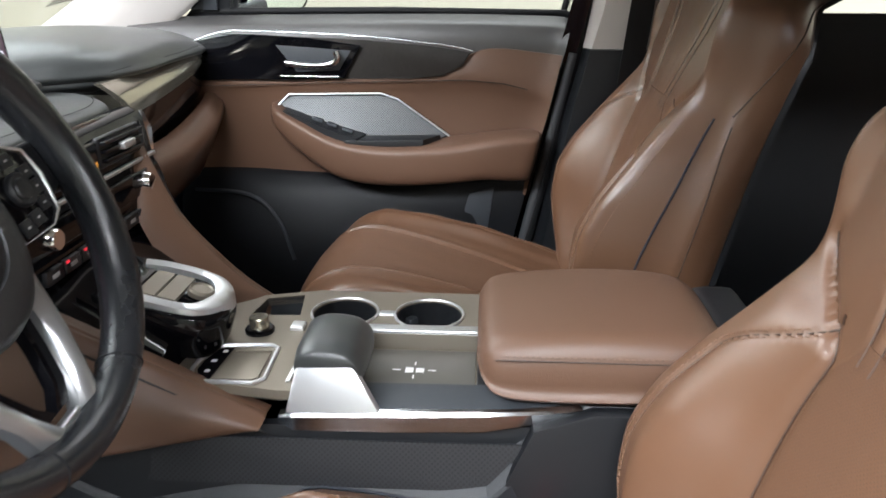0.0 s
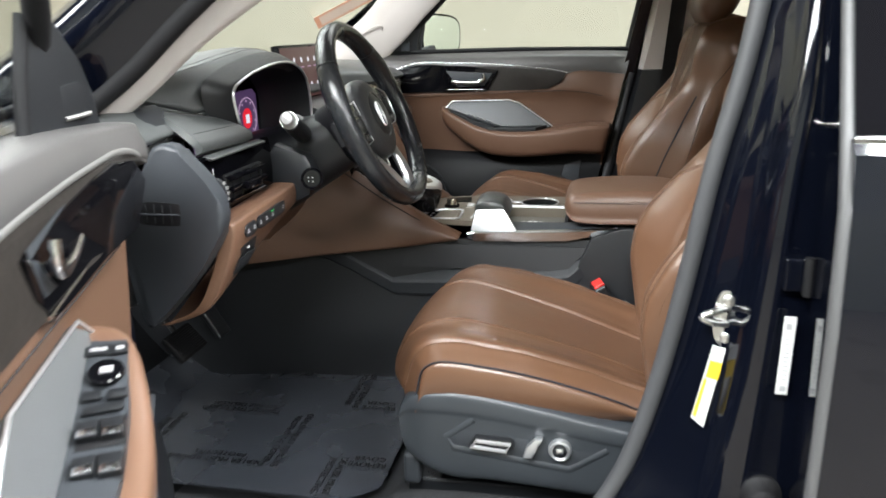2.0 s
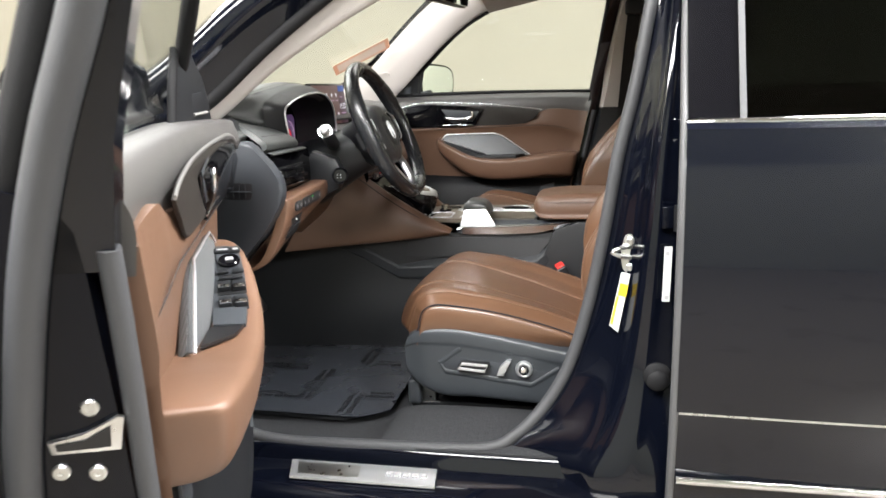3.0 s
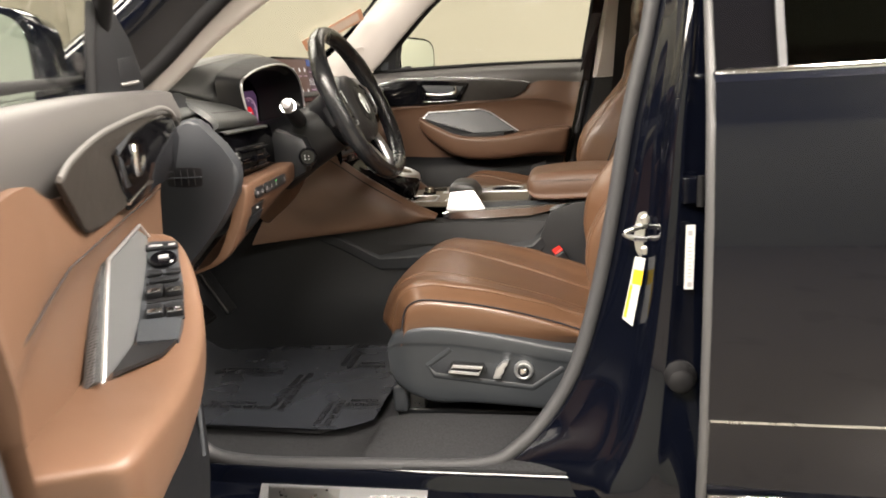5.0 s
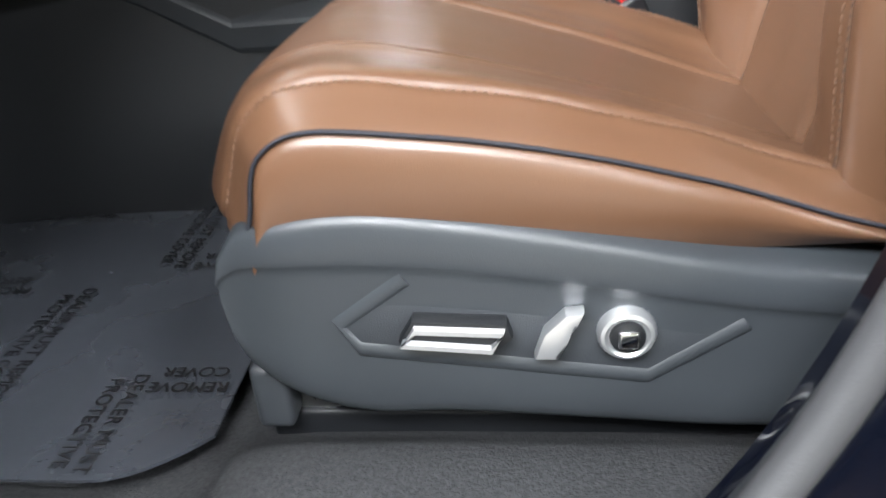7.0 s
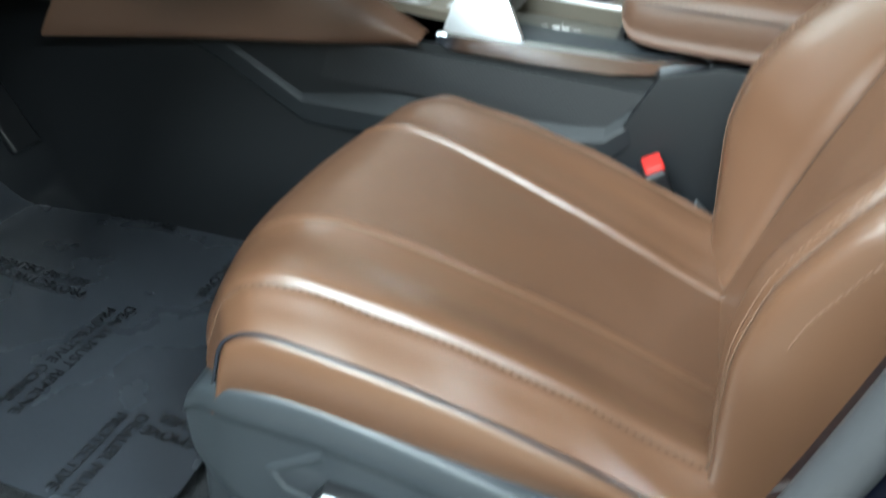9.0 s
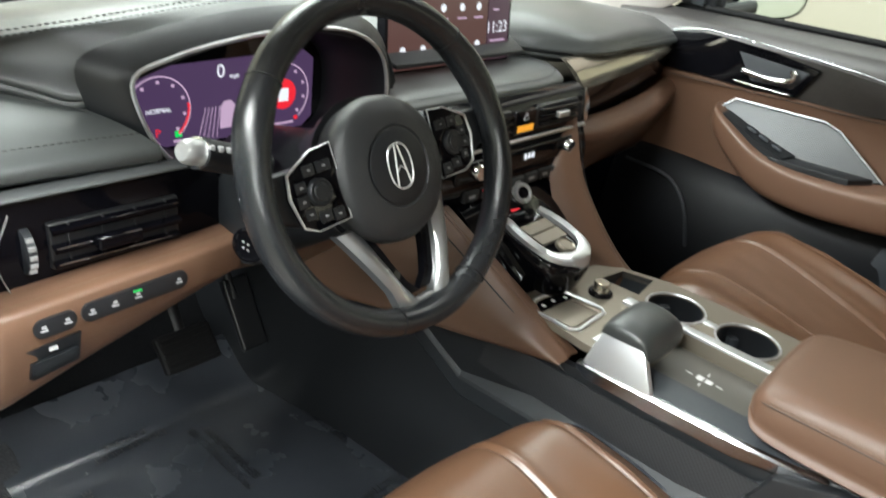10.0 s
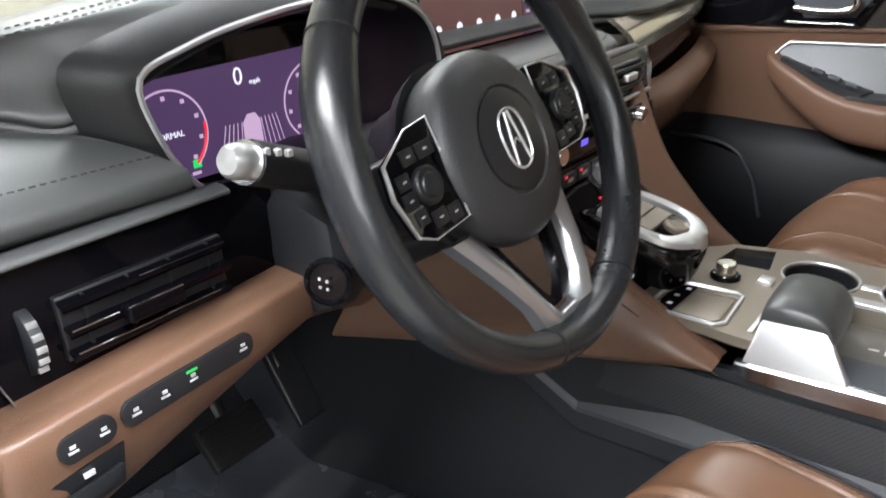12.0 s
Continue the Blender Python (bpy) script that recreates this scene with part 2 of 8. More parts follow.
def part(name, bm, material, parent=None, label="", sharp=38, flat=False):
    """Links a bmesh as one mesh object, under a thing or a part."""
    me = bpy.data.meshes.new(name)
    bmesh.ops.recalc_face_normals(bm, faces=bm.faces)
    bm.to_mesh(me)
    bm.free()
    me.materials.append(material)
    if not flat:
        me.polygons.foreach_set("use_smooth", [True] * len(me.polygons))
        me.set_sharp_from_angle(angle=radians(sharp))
    ob = new(name, me)
    ob.parent = parent
    if label:
        ob["label"] = label
    return ob


def thing(name, label, category, group="", kind=""):
    ob = new(name)
    ob.empty_display_size = 0.05
    return tagged(ob, label, category, group, kind)


def spline(P, n=6, closed=False):
    """A smooth line through the points P, n steps a span."""
    P = [Vector(p) for p in P]
    k = len(P)
    out = []
    spans = k if closed else k - 1
    for i in range(spans):
        if closed:
            a, b, c, d = P[i - 1], P[i], P[(i + 1) % k], P[(i + 2) % k]
        else:
            b, c = P[i], P[i + 1]
            a = P[i - 1] if i else b * 2 - c
            d = P[i + 2] if i + 2 < k else c * 2 - b
        for j in range(n):
            t = j / n
            out.append(0.5 * ((2 * b) + (c - a) * t + (2 * a - 5 * b + 4 * c - d) * t * t + (3 * b - a - 3 * c + d) * t ** 3))
    if not closed:
        out.append(P[-1])
    return out


def grid(bm, rows, close_u=False, close_v=False):
    vs = [[bm.verts.new(p) for p in r] for r in rows]
    R, C = len(vs), len(vs[0])
    for i in range(R if close_v else R - 1):
        for j in range(C if close_u else C - 1):
            a, b, c, d = vs[i][j], vs[i][(j + 1) % C], vs[(i + 1) % R][(j + 1) % C], vs[(i + 1) % R][j]
            try:
                bm.faces.new((a, b, c, d))
            except ValueError:
                pass
    return vs


def surf(bm, rows, n=5, m=5):
    """A smooth sheet through rows of control points."""
    fine = [spline(r, n) for r in rows]
    cols = [spline([r[j] for r in fine], m) for j in range(len(fine[0]))]
    return grid(bm, [[c[i] for c in cols] for i in range(len(cols[0]))])


def shell(bm, rows, off, n=5, m=5):
    """A smooth sheet with thickness: a second sheet lies off from it, and the rim is closed."""
    fine = [spline(r, n) for r in rows]
    cols = [spline([r[j] for r in fine], m) for j in range(len(fine[0]))]
    top = [[c[i] for c in cols] for i in range(len(cols[0]))]
    slab(bm, top, off)


def slab(bm, top, off):
    off = Vector(off)
    a = grid(bm, top)
    b = grid(bm, [[p + off for p in r] for r in top])
    ra = a[0] + [r[-1] for r in a[1:]] + a[-1][-2::-1] + [r[0] for r in a[-2:0:-1]]
    rb = b[0] + [r[-1] for r in b[1:]] + b[-1][-2::-1] + [r[0] for r in b[-2:0:-1]]
    for i in range(len(ra)):
        j = (i + 1) % len(ra)
        bm.faces.new((ra[i], ra[j], rb[j], rb[i]))


def rbox(bm, lo, hi, r=0.004, seg=3, m=None):
    """A box with rounded edges."""
    lo, hi = Vector(lo), Vector(hi)
    made = bmesh.ops.create_cube(bm, size=1.0)["verts"]
    for v in made:
        v.co = Vector([(lo[i] + hi[i]) / 2 + v.co[i] * (hi[i] - lo[i]) for i in range(3)])
    edges = list({e for v in made for e in v.link_edges})
    faces = bmesh.ops.bevel(bm, geom=edges, offset=r, segments=seg, affect="EDGES", profile=0.6, clamp_overlap=True)["verts"]
    if m is not None:
        bmesh.ops.transform(bm, matrix=m, verts=[v for v in faces])


def box_part(name, lo, hi, r, material, parent, label="", m=None, seg=3):
    bm = bmesh.new()
    rbox(bm, lo, hi, r, seg, m)
    return part(name, bm, material, parent, label)


def prism(bm, outline, off, r=0.0, seg=2):
    """A plate: the outline (points in space), carried along off, its edges rounded by r."""
    off = Vector(off)
    a = [bm.verts.new(Vector(p)) for p in outline]
    b = [bm.verts.new(Vector(p) + off) for p in outline]
    n = len(a)
    fs = [bm.faces.new(a[::-1]), bm.faces.new(b)]
    for i in range(n):
        fs.append(bm.faces.new((a[i], a[(i + 1) % n], b[(i + 1) % n], b[i])))
    if r:
        es = {e for f in fs[:2] for e in f.edges}
        bmesh.ops.bevel(bm, geom=list(es), offset=r, segments=seg, affect="EDGES", profile=0.6, clamp_overlap=True)


def plate(name, outline, off, r, material, parent, label="", smooth=0):
    bm = bmesh.new()
    prism(bm, spline(outline, smooth, True) if smooth else outline, off, r)
    return part(name, bm, material, parent, label)


def tube(bm, path, r, n=8, closed=False, up=(0, 0, 1), flat=1.0, ends=True):
    """A round or flattened bar along a path; r may be one number or one for each point."""
    path = [Vector(p) for p in path]
    k = len(path)
    rings = []
    for i, p in enumerate(path):
        if closed:
            d = path[(i + 1) % k] - path[i - 1]
        else:
            d = path[min(i + 1, k - 1)] - path[max(i - 1, 0)]
        d.normalize()
        u = Vector(up)
        s = d.cross(u)
        if s.length < 1e-4:
            s = d.cross(Vector((1, 0, 0.01)))
        s.normalize()
        w = s.cross(d)
        rr = r[i] if isinstance(r, (list, tuple)) else r
        rings.append([p + (s * math.cos(a) + w * math.sin(a) * flat) * rr for a in [2 * math.pi * j / n for j in range(n)]])
    vs = grid(bm, rings, close_u=True, close_v=closed)
    if not closed and ends:
        bm.faces.new(vs[0][::-1])
        bm.faces.new(vs[-1])


def tube_part(name, path, r, material, parent, label="", n=8, closed=False, up=(0, 0, 1), flat=1.0):
    bm = bmesh.new()
    tube(bm, path, r, n, closed, up, flat)
    return part(name, bm, material, parent, label, sharp=50)


def lathe(bm, profile, m, n=24):
    """Turns a profile of (radius, height) round the z axis of m."""
    rings = [[m @ Vector((r * math.cos(2 * math.pi * j / n), r * math.sin(2 * math.pi * j / n), h)) for j in range(n)] for r, h in profile]
    vs = grid(bm, rings, close_u=True)
    if profile[0][0] > 1e-5:
        bm.faces.new(vs[0][::-1])
    if profile[-1][0] > 1e-5:
        bm.faces.new(vs[-1])


def lathe_part(name, profile, m, material, parent, label="", n=24):
    bm = bmesh.new()
    lathe(bm, profile, m, n)
    bmesh.ops.remove_doubles(bm, verts=bm.verts, dist=1e-6)
    return part(name, bm, material, parent, label)


def stitches(bm, path, length=0.004, gap=0.003, r=0.0006, up=(0, 0, 1)):
    """Short thread stitches along a path."""
    path = [Vector(p) for p in path]
    seg, carry = [], 0.0
    dist = [0.0]
    for a, b in zip(path, path[1:]):
        dist.append(dist[-1] + (b - a).length)
    def at(s):
        for i in range(len(dist) - 1):
            if s <= dist[i + 1]:
                f = (s - dist[i]) / max(1e-9, dist[i + 1] - dist[i])
                return path[i].lerp(path[i + 1], f)
        return path[-1]
    s = 0.0
    while s + length < dist[-1]:
        tube(bm, [at(s), at(s + length)], r, 4, up=up)
        s += length + gap


def text_mesh(name, body, m, size, material, parent, depth=0.0003, align="CENTER"):
    """Writing as a flat mesh, in the plane z = 0 of m."""
    cu = bpy.data.curves.new(name, "FONT")
    cu.body, cu.size, cu.align_x, cu.align_y, cu.extrude = body, size, align, "CENTER", depth
    tmp = bpy.data.objects.new(name, cu)
    scene.collection.objects.link(tmp)
    bpy.context.view_layer.update()
    me = bpy.data.meshes.new_from_object(tmp.evaluated_get(bpy.context.evaluated_depsgraph_get()))
    bpy.data.objects.remove(tmp)
    bpy.data.curves.remove(cu)
    me.transform(m)
    me.materials.clear()
    me.materials.append(material)
    ob = new(name, me)
    ob.parent = parent
    return ob


def frame_of(o, ux, uy):
    """A matrix with its origin at o, x along ux and y along uy (made square)."""
    x = Vector(ux).normalized()
    z = x.cross(Vector(uy)).normalized()
    y = z.cross(x)
    return Matrix.Translation(o) @ Matrix((x, y, z)).transposed().to_4x4()


def smooth01(a, b, x):
    t = min(1.0, max(0.0, (x - a) / (b - a)))
    return t * t * (3 - 2 * t)


# ---- room ----
def room_slab(name, lo, hi, material, label, category):
    bm = bmesh.new()
    rbox(bm, lo, hi, 0.005, 1)
    return tagged(part(name, bm, material, None), label, category, kind="structure")


room_slab("floor", (-3.6, -5.2, -0.2), (6.2, 3.2, 0), floor_mat_room, "grey-brown sealed garage floor under the car", "floor")
room_slab("ceiling", (-3.6, -5.2, 3.15), (6.2, 3.2, 3.3), ceiling_paint, "warm grey ceiling of the photo bay", "ceiling")
room_slab("wall_north", (-3.6, 3.0, 0), (6.2, 3.2, 3.15), wall_paint, "plain cream painted wall beside the car", "wall")
room_slab("wall_south", (-3.6, -5.2, 0), (6.2, -5.0, 3.15), wall_far, "dull green painted wall of the photo bay", "wall")
room_slab("wall_west", (-3.6, -5.0, 0), (-3.4, 3.0, 3.15), wall_paint, "plain cream painted wall ahead of the car", "wall")
room_slab("wall_east", (6.0, -5.0, 0), (6.2, 3.0, 3.15), wall_paint, "plain cream painted wall behind the car", "wall")

for lx, ly, share in LAMPS:
    t = thing("ceiling_light", "slim white rectangular ceiling light panel, switched on", "ceiling light", "ceiling light panels")
    box_part("frame", (lx - 1.05, ly - 0.5, 3.10), (lx + 1.05, ly + 0.5, 3.15), 0.004, white_print, t, "white metal frame")
    box_part("diffuser", (lx - 1.0, ly - 0.45, 3.085), (lx + 1.0, ly + 0.45, 3.099), 0.002, lamp_panel, t, "glowing white diffuser")

# ---- car body ----
body = thing("car_body", "dark navy painted car body shell with open driver doorway", "car body", kind="structure")
OPENING = [(0.33, -0.63, 1.56), (0.285, -0.69, 1.42), (0.262, -0.72, 1.32), (0.238, -0.735, 1.18), (0.208, -0.74, 1.045), (0.185, -0.74, 0.90), (0.157, -0.742, 0.754), (0.119, -0.75, 0.62), (0.07, -0.77, 0.533), (0.01, -0.80, 0.475), (-0.06, -0.82, 0.449), (-0.28, -0.83, 0.446), (-0.52, -0.83, 0.446), (-0.60, -0.83, 0.49), (-0.65, -0.83, 0.62), (-0.68, -0.83, 0.9), (-0.70, -0.82, 1.12)]
tube_part("door_seal", spline(OPENING, 6), 0.013, rubber, body, "grey rubber door seal", n=10, up=(0, 1, 0))

# outer skin of the B-pillar, from the seal to the rear door
bm = bmesh.new()
rows = []
for x, y, z in spline(OPENING[:10] + [(-0.02, -0.815, 0.445), (-0.03, -0.83, 0.40), (-0.03, -0.83, 0.34)], 4):
    lean = 0.13 * smooth01(1.10, 1.56, z) - 0.06 * smooth01(0.66, 0.40, z)
    xr = 0.322 + 0.03 * max(0, z - 1.1)
    w = xr - x
    yo = lambda v: min(v + lean, y - 0.004)
    rows.append([V(x + 0.004, y + 0.012, z), V(x + 0.012, y - 0.004, z), V(x + w * 0.20, yo(-0.770), z), V(x + w * 0.42, yo(-0.797), z), V(x + w * 0.50, yo(-0.818), z), V(x + w * 0.56, yo(-0.830), z), V(x + w * 0.70, yo(-0.834), z), V(x + w * 0.80, yo(-0.828), z), V(xr + 0.02, yo(-0.822), z)])
slab(bm, [spline(r, 3) for r in rows], (0.0, 0.03, 0.0))
part("b_pillar", bm, paint, body, "glossy dark navy painted pillar")
# inner trim of the B-pillar: plastic below, cloth above
def pillar_rows(pts):
    return [[V(x - 0.006, y + 0.012, z), V(x + 0.02, y + 0.055, z), V(x + 0.10, y + 0.070, z), V(x + 0.20, y + 0.065, z)] for x, y, z in pts]
line = spline(OPENING[:10], 3)
for pts, material, lab in (([q for q in line if q.z > 1.03], headliner, "beige cloth upper pillar trim"), ([q for q in line if q.z < 1.06], plastic, "dark grey lower pillar trim")):
    bm = bmesh.new()
    slab(bm, pillar_rows(pts), (0.012, -0.004, 0.0))
    part("b_pillar_trim", bm, material, body, lab)
# sill
bm = bmesh.new()
PROF = [(-0.822, 0.45), (-0.842, 0.444), (-0.852, 0.420), (-0.862, 0.410), (-0.925, 0.400), (-0.952, 0.378), (-0.962, 0.33), (-0.95, 0.24), (-0.90, 0.18)]
slab(bm, [spline([V(x, y, z) for y, z in PROF], 3) for x in np.linspace(-0.95, 0.34, 14)], (0, 0.02, -0.01))
part("sill", bm, paint, body, "glossy painted door sill")
sillp = plate("sill_plate", [(-0.46, -0.862, 0.413), (-0.445, -0.918, 0.404), (-0.14, -0.918, 0.404), (-0.146, -0.862, 0.413)], (0, 0, 0.006), 0.002, silver, body, "satin steel sill plate")
plate("sill_plate_inset", [(-0.44, -0.872, 0.4182), (-0.43, -0.908, 0.4124), (-0.30, -0.908, 0.4124), (-0.305, -0.872, 0.4182)], (0, 0, 0.001), 0.0003, steel, body, "brushed steel inset")
# raised letters of the maker, as plain bars
for i in range(5):
    bm = bmesh.new()
    rbox(bm, (-0.245 + i * 0.018, -0.898, 0.4135), (-0.233 + i * 0.018, -0.883, 0.4170), 0.0004, 1)
    part("sill_plate_mark", bm, grey_print, sillp)
# A-pillars and roof rails, cloth inside and paint outside
A_DRV = [(-0.82, -0.76, 1.00), (-0.638, -0.71, 1.130), (-0.497, -0.69, 1.240), (-0.29, -0.665, 1.362), (-0.08, -0.645, 1.445), (0.15, -0.635, 1.50), (0.5, -0.63, 1.53), (1.0, -0.63, 1.53)]
A_PAS = [(-0.84, 0.80, 1.03), (-0.62, 0.765, 1.165), (-0.50, 0.745, 1.275), (-0.39, 0.725, 1.372), (-0.28, 0.70, 1.445), (-0.15, 0.675, 1.495), (0.1, 0.655, 1.53), (0.5, 0.645, 1.55), (1.0, 0.64, 1.55)]
for s, line in ((-1, A_DRV), (1, A_PAS)):
    pts = spline([V(*p) for p in line], 5)
    wide = [0.55 + 0.45 * smooth01(-0.65, -0.2, p.x) for p in pts]
    bm = bmesh.new()
    slab(bm, [spline([p + V(-0.10, -0.05 * s, 0.085), p + V(-0.06, -0.045 * s, 0.035), p + V(-0.012, -0.012 * s, -0.002), p + V(0.004, 0.004 * s, 0.006 * k), p + V(0.004, 0.016 * s, 0.034 * k), p + V(-0.002, 0.026 * s, 0.060 * k)], 4) for p, k in zip(pts, wide)], (-0.006, -0.004 * s, 0.006))
    part("a_pillar_trim", bm, headliner, body, "beige cloth-wrapped pillar trim")
    tube_part("pillar_seal", [p + V(0.0, 0.038 * s, 0.070 * k) for p, k in zip(pts, wide)], 0.016, rubber_black, body, "black rubber pillar seal", n=8)
    bm = bmesh.new()
    slab(bm, [spline([p + V(0.0, 0.046 * s, 0.074 * k), p + V(-0.006, 0.078 * s, 0.086), p + V(-0.016, 0.100 * s, 0.104), p + V(-0.034, 0.098 * s, 0.132), p + V(-0.06, 0.05 * s, 0.150), p + V(-0.085, -0.02 * s, 0.140)], 4) for p, k in zip(pts, wide)], (0, -0.008 * s, 0.0))
    part("a_pillar", bm, paint, body, "glossy dark navy roof pillar")
# tweeter grille in the far pillar trim
bm = bmesh.new()
M_T = frame_of((-0.675, 0.715, 1.222), (0.80, -0.28, 0.52), (0.30, 0.55, -0.45))
tube(bm, [M_T @ V(0.052 * math.cos(a), 0.022 * math.sin(a), 0.0) for a in [2 * math.pi * i / 30 for i in range(30)]], 0.0025, 6, True)
part("tweeter_ring", bm, headliner, body, "beige tweeter ring")
# passenger-side B-pillar trim, belt and seal
bm = bmesh.new()
slab(bm, [[V(x + 0.03, 0.735 - 0.25 * max(0, z - 1.1), z), V(x + 0.05, 0.70 - 0.25 * max(0, z - 1.1), z), V(x + 0.22, 0.70 - 0.25 * max(0, z - 1.1), z), V(x + 0.26, 0.74 - 0.25 * max(0, z - 1.1), z)] for x, z in ((0.22, 1.52), (0.185, 1.35), (0.16, 1.17), (0.145, 1.10))], (0, 0.02, 0))
part("b_pillar_trim", bm, headliner, body, "beige upper pillar trim")
bm = bmesh.new()
slab(bm, [[V(x + 0.03, 0.74, z), V(x + 0.05, 0.70, z), V(x + 0.24, 0.70, z), V(x + 0.28, 0.74, z)] for x, z in ((0.143, 1.098), (0.11, 0.95), (0.08, 0.75), (0.05, 0.6), (0.03, 0.42))], (0, 0.02, 0))
part("b_pillar_trim", bm, plastic_black, body, "black lower pillar trim")
tube_part("door_seal", spline([(0.245, 0.655, 1.50), (0.215, 0.69, 1.36), (0.185, 0.725, 1.18), (0.150, 0.735, 1.0), (0.11, 0.735, 0.8), (0.07, 0.735, 0.62), (0.04, 0.735, 0.45)], 5), 0.013, rubber_black, body, n=8, up=(0, 1, 0))
# roof, firewall, rear cabin and outer skin
bm = bmesh.new()
shell(bm, [[V(x, y, z - 0.05 * (y / 0.62) ** 2) for y in (-0.62, -0.3, 0, 0.3, 0.62)] for x, z in ((-0.22, 1.50), (0.2, 1.575), (0.8, 1.60), (1.6, 1.58), (2.6, 1.5))], (0, 0, 0.03), 3, 3)
part("headliner", bm, headliner, body, "beige cloth headliner")
bm = bmesh.new()
shell(bm, [[V(x, y, z - 0.05 * (y / 0.7) ** 2) for y in (-0.72, -0.3, 0, 0.3, 0.72)] for x, z in ((-0.26, 1.545), (0.2, 1.625), (0.8, 1.65), (1.6, 1.63), (2.8, 1.5))], (0, 0, 0.02), 3, 3)
part("roof", bm, paint, body)
box_part("rear_cabin_wall", (2.3, -0.75, 0.4), (2.4, 0.75, 1.3), 0.02, carpet, body)
bm = bmesh.new()
shell(bm, [[V(x, y, z) for y in (-0.95, -0.5, 0, 0.5, 0.95)] for x, z in ((-1.16, 1.0), (-1.5, 0.985), (-2.0, 0.90), (-2.3, 0.76), (-2.35, 0.4))], (0, 0, -0.02), 3, 3)
part("bonnet", bm, paint, body, "glossy dark navy bonnet")
for s in (1, -1):
    bm = bmesh.new()
    shell(bm, [[V(x, s * y, z) for x in (-2.3, -1.8, -1.2, -0.80)] for y, z in ((0.90, 0.95), (0.955, 0.90), (0.975, 0.75), (0.965, 0.4), (0.93, 0.22))], (0, -0.02 * s, 0), 3, 3)
    part("front_wing", bm, paint, body, "glossy painted front wing")
    box_part("kick_panel", (-1.15, min(s * 0.78, s * 0.80), 0.40), (-0.665, max(s * 0.78, s * 0.80), 1.02), 0.005, plastic_black, body)
bm = bmesh.new()
shell(bm, [[V(x, 0.955, z) for x in (0.31, 1.0, 2.0, 2.7)] for z in (1.15, 0.9, 0.6, 0.3)], (0, 0.02, 0), 2, 2)
part("rear_quarter", bm, paint, body)
bm = bmesh.new()
shell(bm, [[V(x, 0.74, z) for x in (0.40, 1.0, 2.0, 2.4)] for z in (1.165, 0.9, 0.6, 0.4)], (0, 0.02, 0), 2, 2)
part("rear_side_trim", bm, plastic_black, body, "black rear door trim")
bm = bmesh.new()
shell(bm, [[V(1.48 + (x - 1.48), -0.95, z) for x in (1.40, 1.8, 2.2, 2.7)] for z in (1.5, 1.1, 0.7, 0.3)], (0, 0.02, 0), 2, 2)
part("rear_quarter", bm, paint, body)

# windscreen
wind = thing("windscreen", "clear laminated windscreen with a dark lower edge", "windscreen", kind="structure")
bm = bmesh.new()
US = (-1, -0.7, -0.35, 0, 0.35, 0.7, 1)
WS = [[V(-1.22 + 0.27 * abs(u) ** 2.2, u * 0.80, 1.095 + 0.025 * (1 - abs(u))) for u in US], [V(-0.88 + 0.19 * abs(u) ** 2.2, u * 0.715, 1.32 - 0.03 * abs(u) ** 2) for u in US], [V(-0.50 + 0.10 * abs(u) ** 2.2, u * 0.64, 1.535 - 0.02 * abs(u)) for u in US]]
shell(bm, WS, (-0.004, 0, 0.004), 4, 5)
pane = part("pane", bm, glass_clear, wind)
pane.visible_shadow = False
bm = bmesh.new()
slab(bm, [[a, a.lerp(b, 0.10), ] for a, b in zip(spline(WS[0], 4), spline(WS[1], 4))], (0.003, 0, -0.003))
part("dark_edge", bm, rubber_black, wind, "black ceramic edge band")
st = thing("windscreen_notice", "pale paper notice with a red border against the windscreen", "notice")
M_N = frame_of((-0.708, 0.600, 1.310), (0.265, 0.10, 0.135), (0.044, -0.285, 0.124)) @ Matrix.Scale(0.78, 4)
def notice_piece(nm, x0, x1, y0, y1, material):
    bm = bmesh.new()
    rbox(bm, (x0, y0, -0.0006), (x1, y1, 0.0006), 0.0002, 1)
    bmesh.ops.transform(bm, matrix=M_N, verts=bm.verts)
    part(nm, bm, material, st)
notice_piece("paper", -0.13, 0.13, -0.034, 0.034, thin_paper("notice_paper", (0.74, 0.66, 0.60)))
red_edge = thin_paper("notice_red", (0.70, 0.47, 0.35))
for x0, x1, y0, y1 in ((-0.15, 0.15, -0.050, -0.034), (-0.15, 0.15, 0.034, 0.050), (-0.15, -0.13, -0.034, 0.034), (0.13, 0.15, -0.034, 0.034)):
    notice_piece("red_border", x0, x1, y0, y1, red_edge)

# rear view mirror on the windscreen
rvm = thing("rear_view_mirror", "black frameless rear view mirror under the roof", "mirror")
bm = bmesh.new()
rbox(bm, (-0.02, -0.125, -0.035), (0.02, 0.125, 0.035), 0.014, 4)
bmesh.ops.transform(bm, matrix=pose(-0.26, 0.0, 1.455, 0, 8, -12), verts=bm.verts)
part("housing", bm, plastic_black, rvm)
bm = bmesh.new()
rbox(bm, (0.0195, -0.118, -0.029), (0.022, 0.118, 0.029), 0.001, 1)
bmesh.ops.transform(bm, matrix=pose(-0.26, 0.0, 1.455, 0, 8, -12), verts=bm.verts)
part("mirror_glass", bm, mirror_mat, rvm)
tube_part("stem", [(-0.275, 0, 1.46), (-0.33, 0, 1.49)], 0.012, plastic_black, rvm)

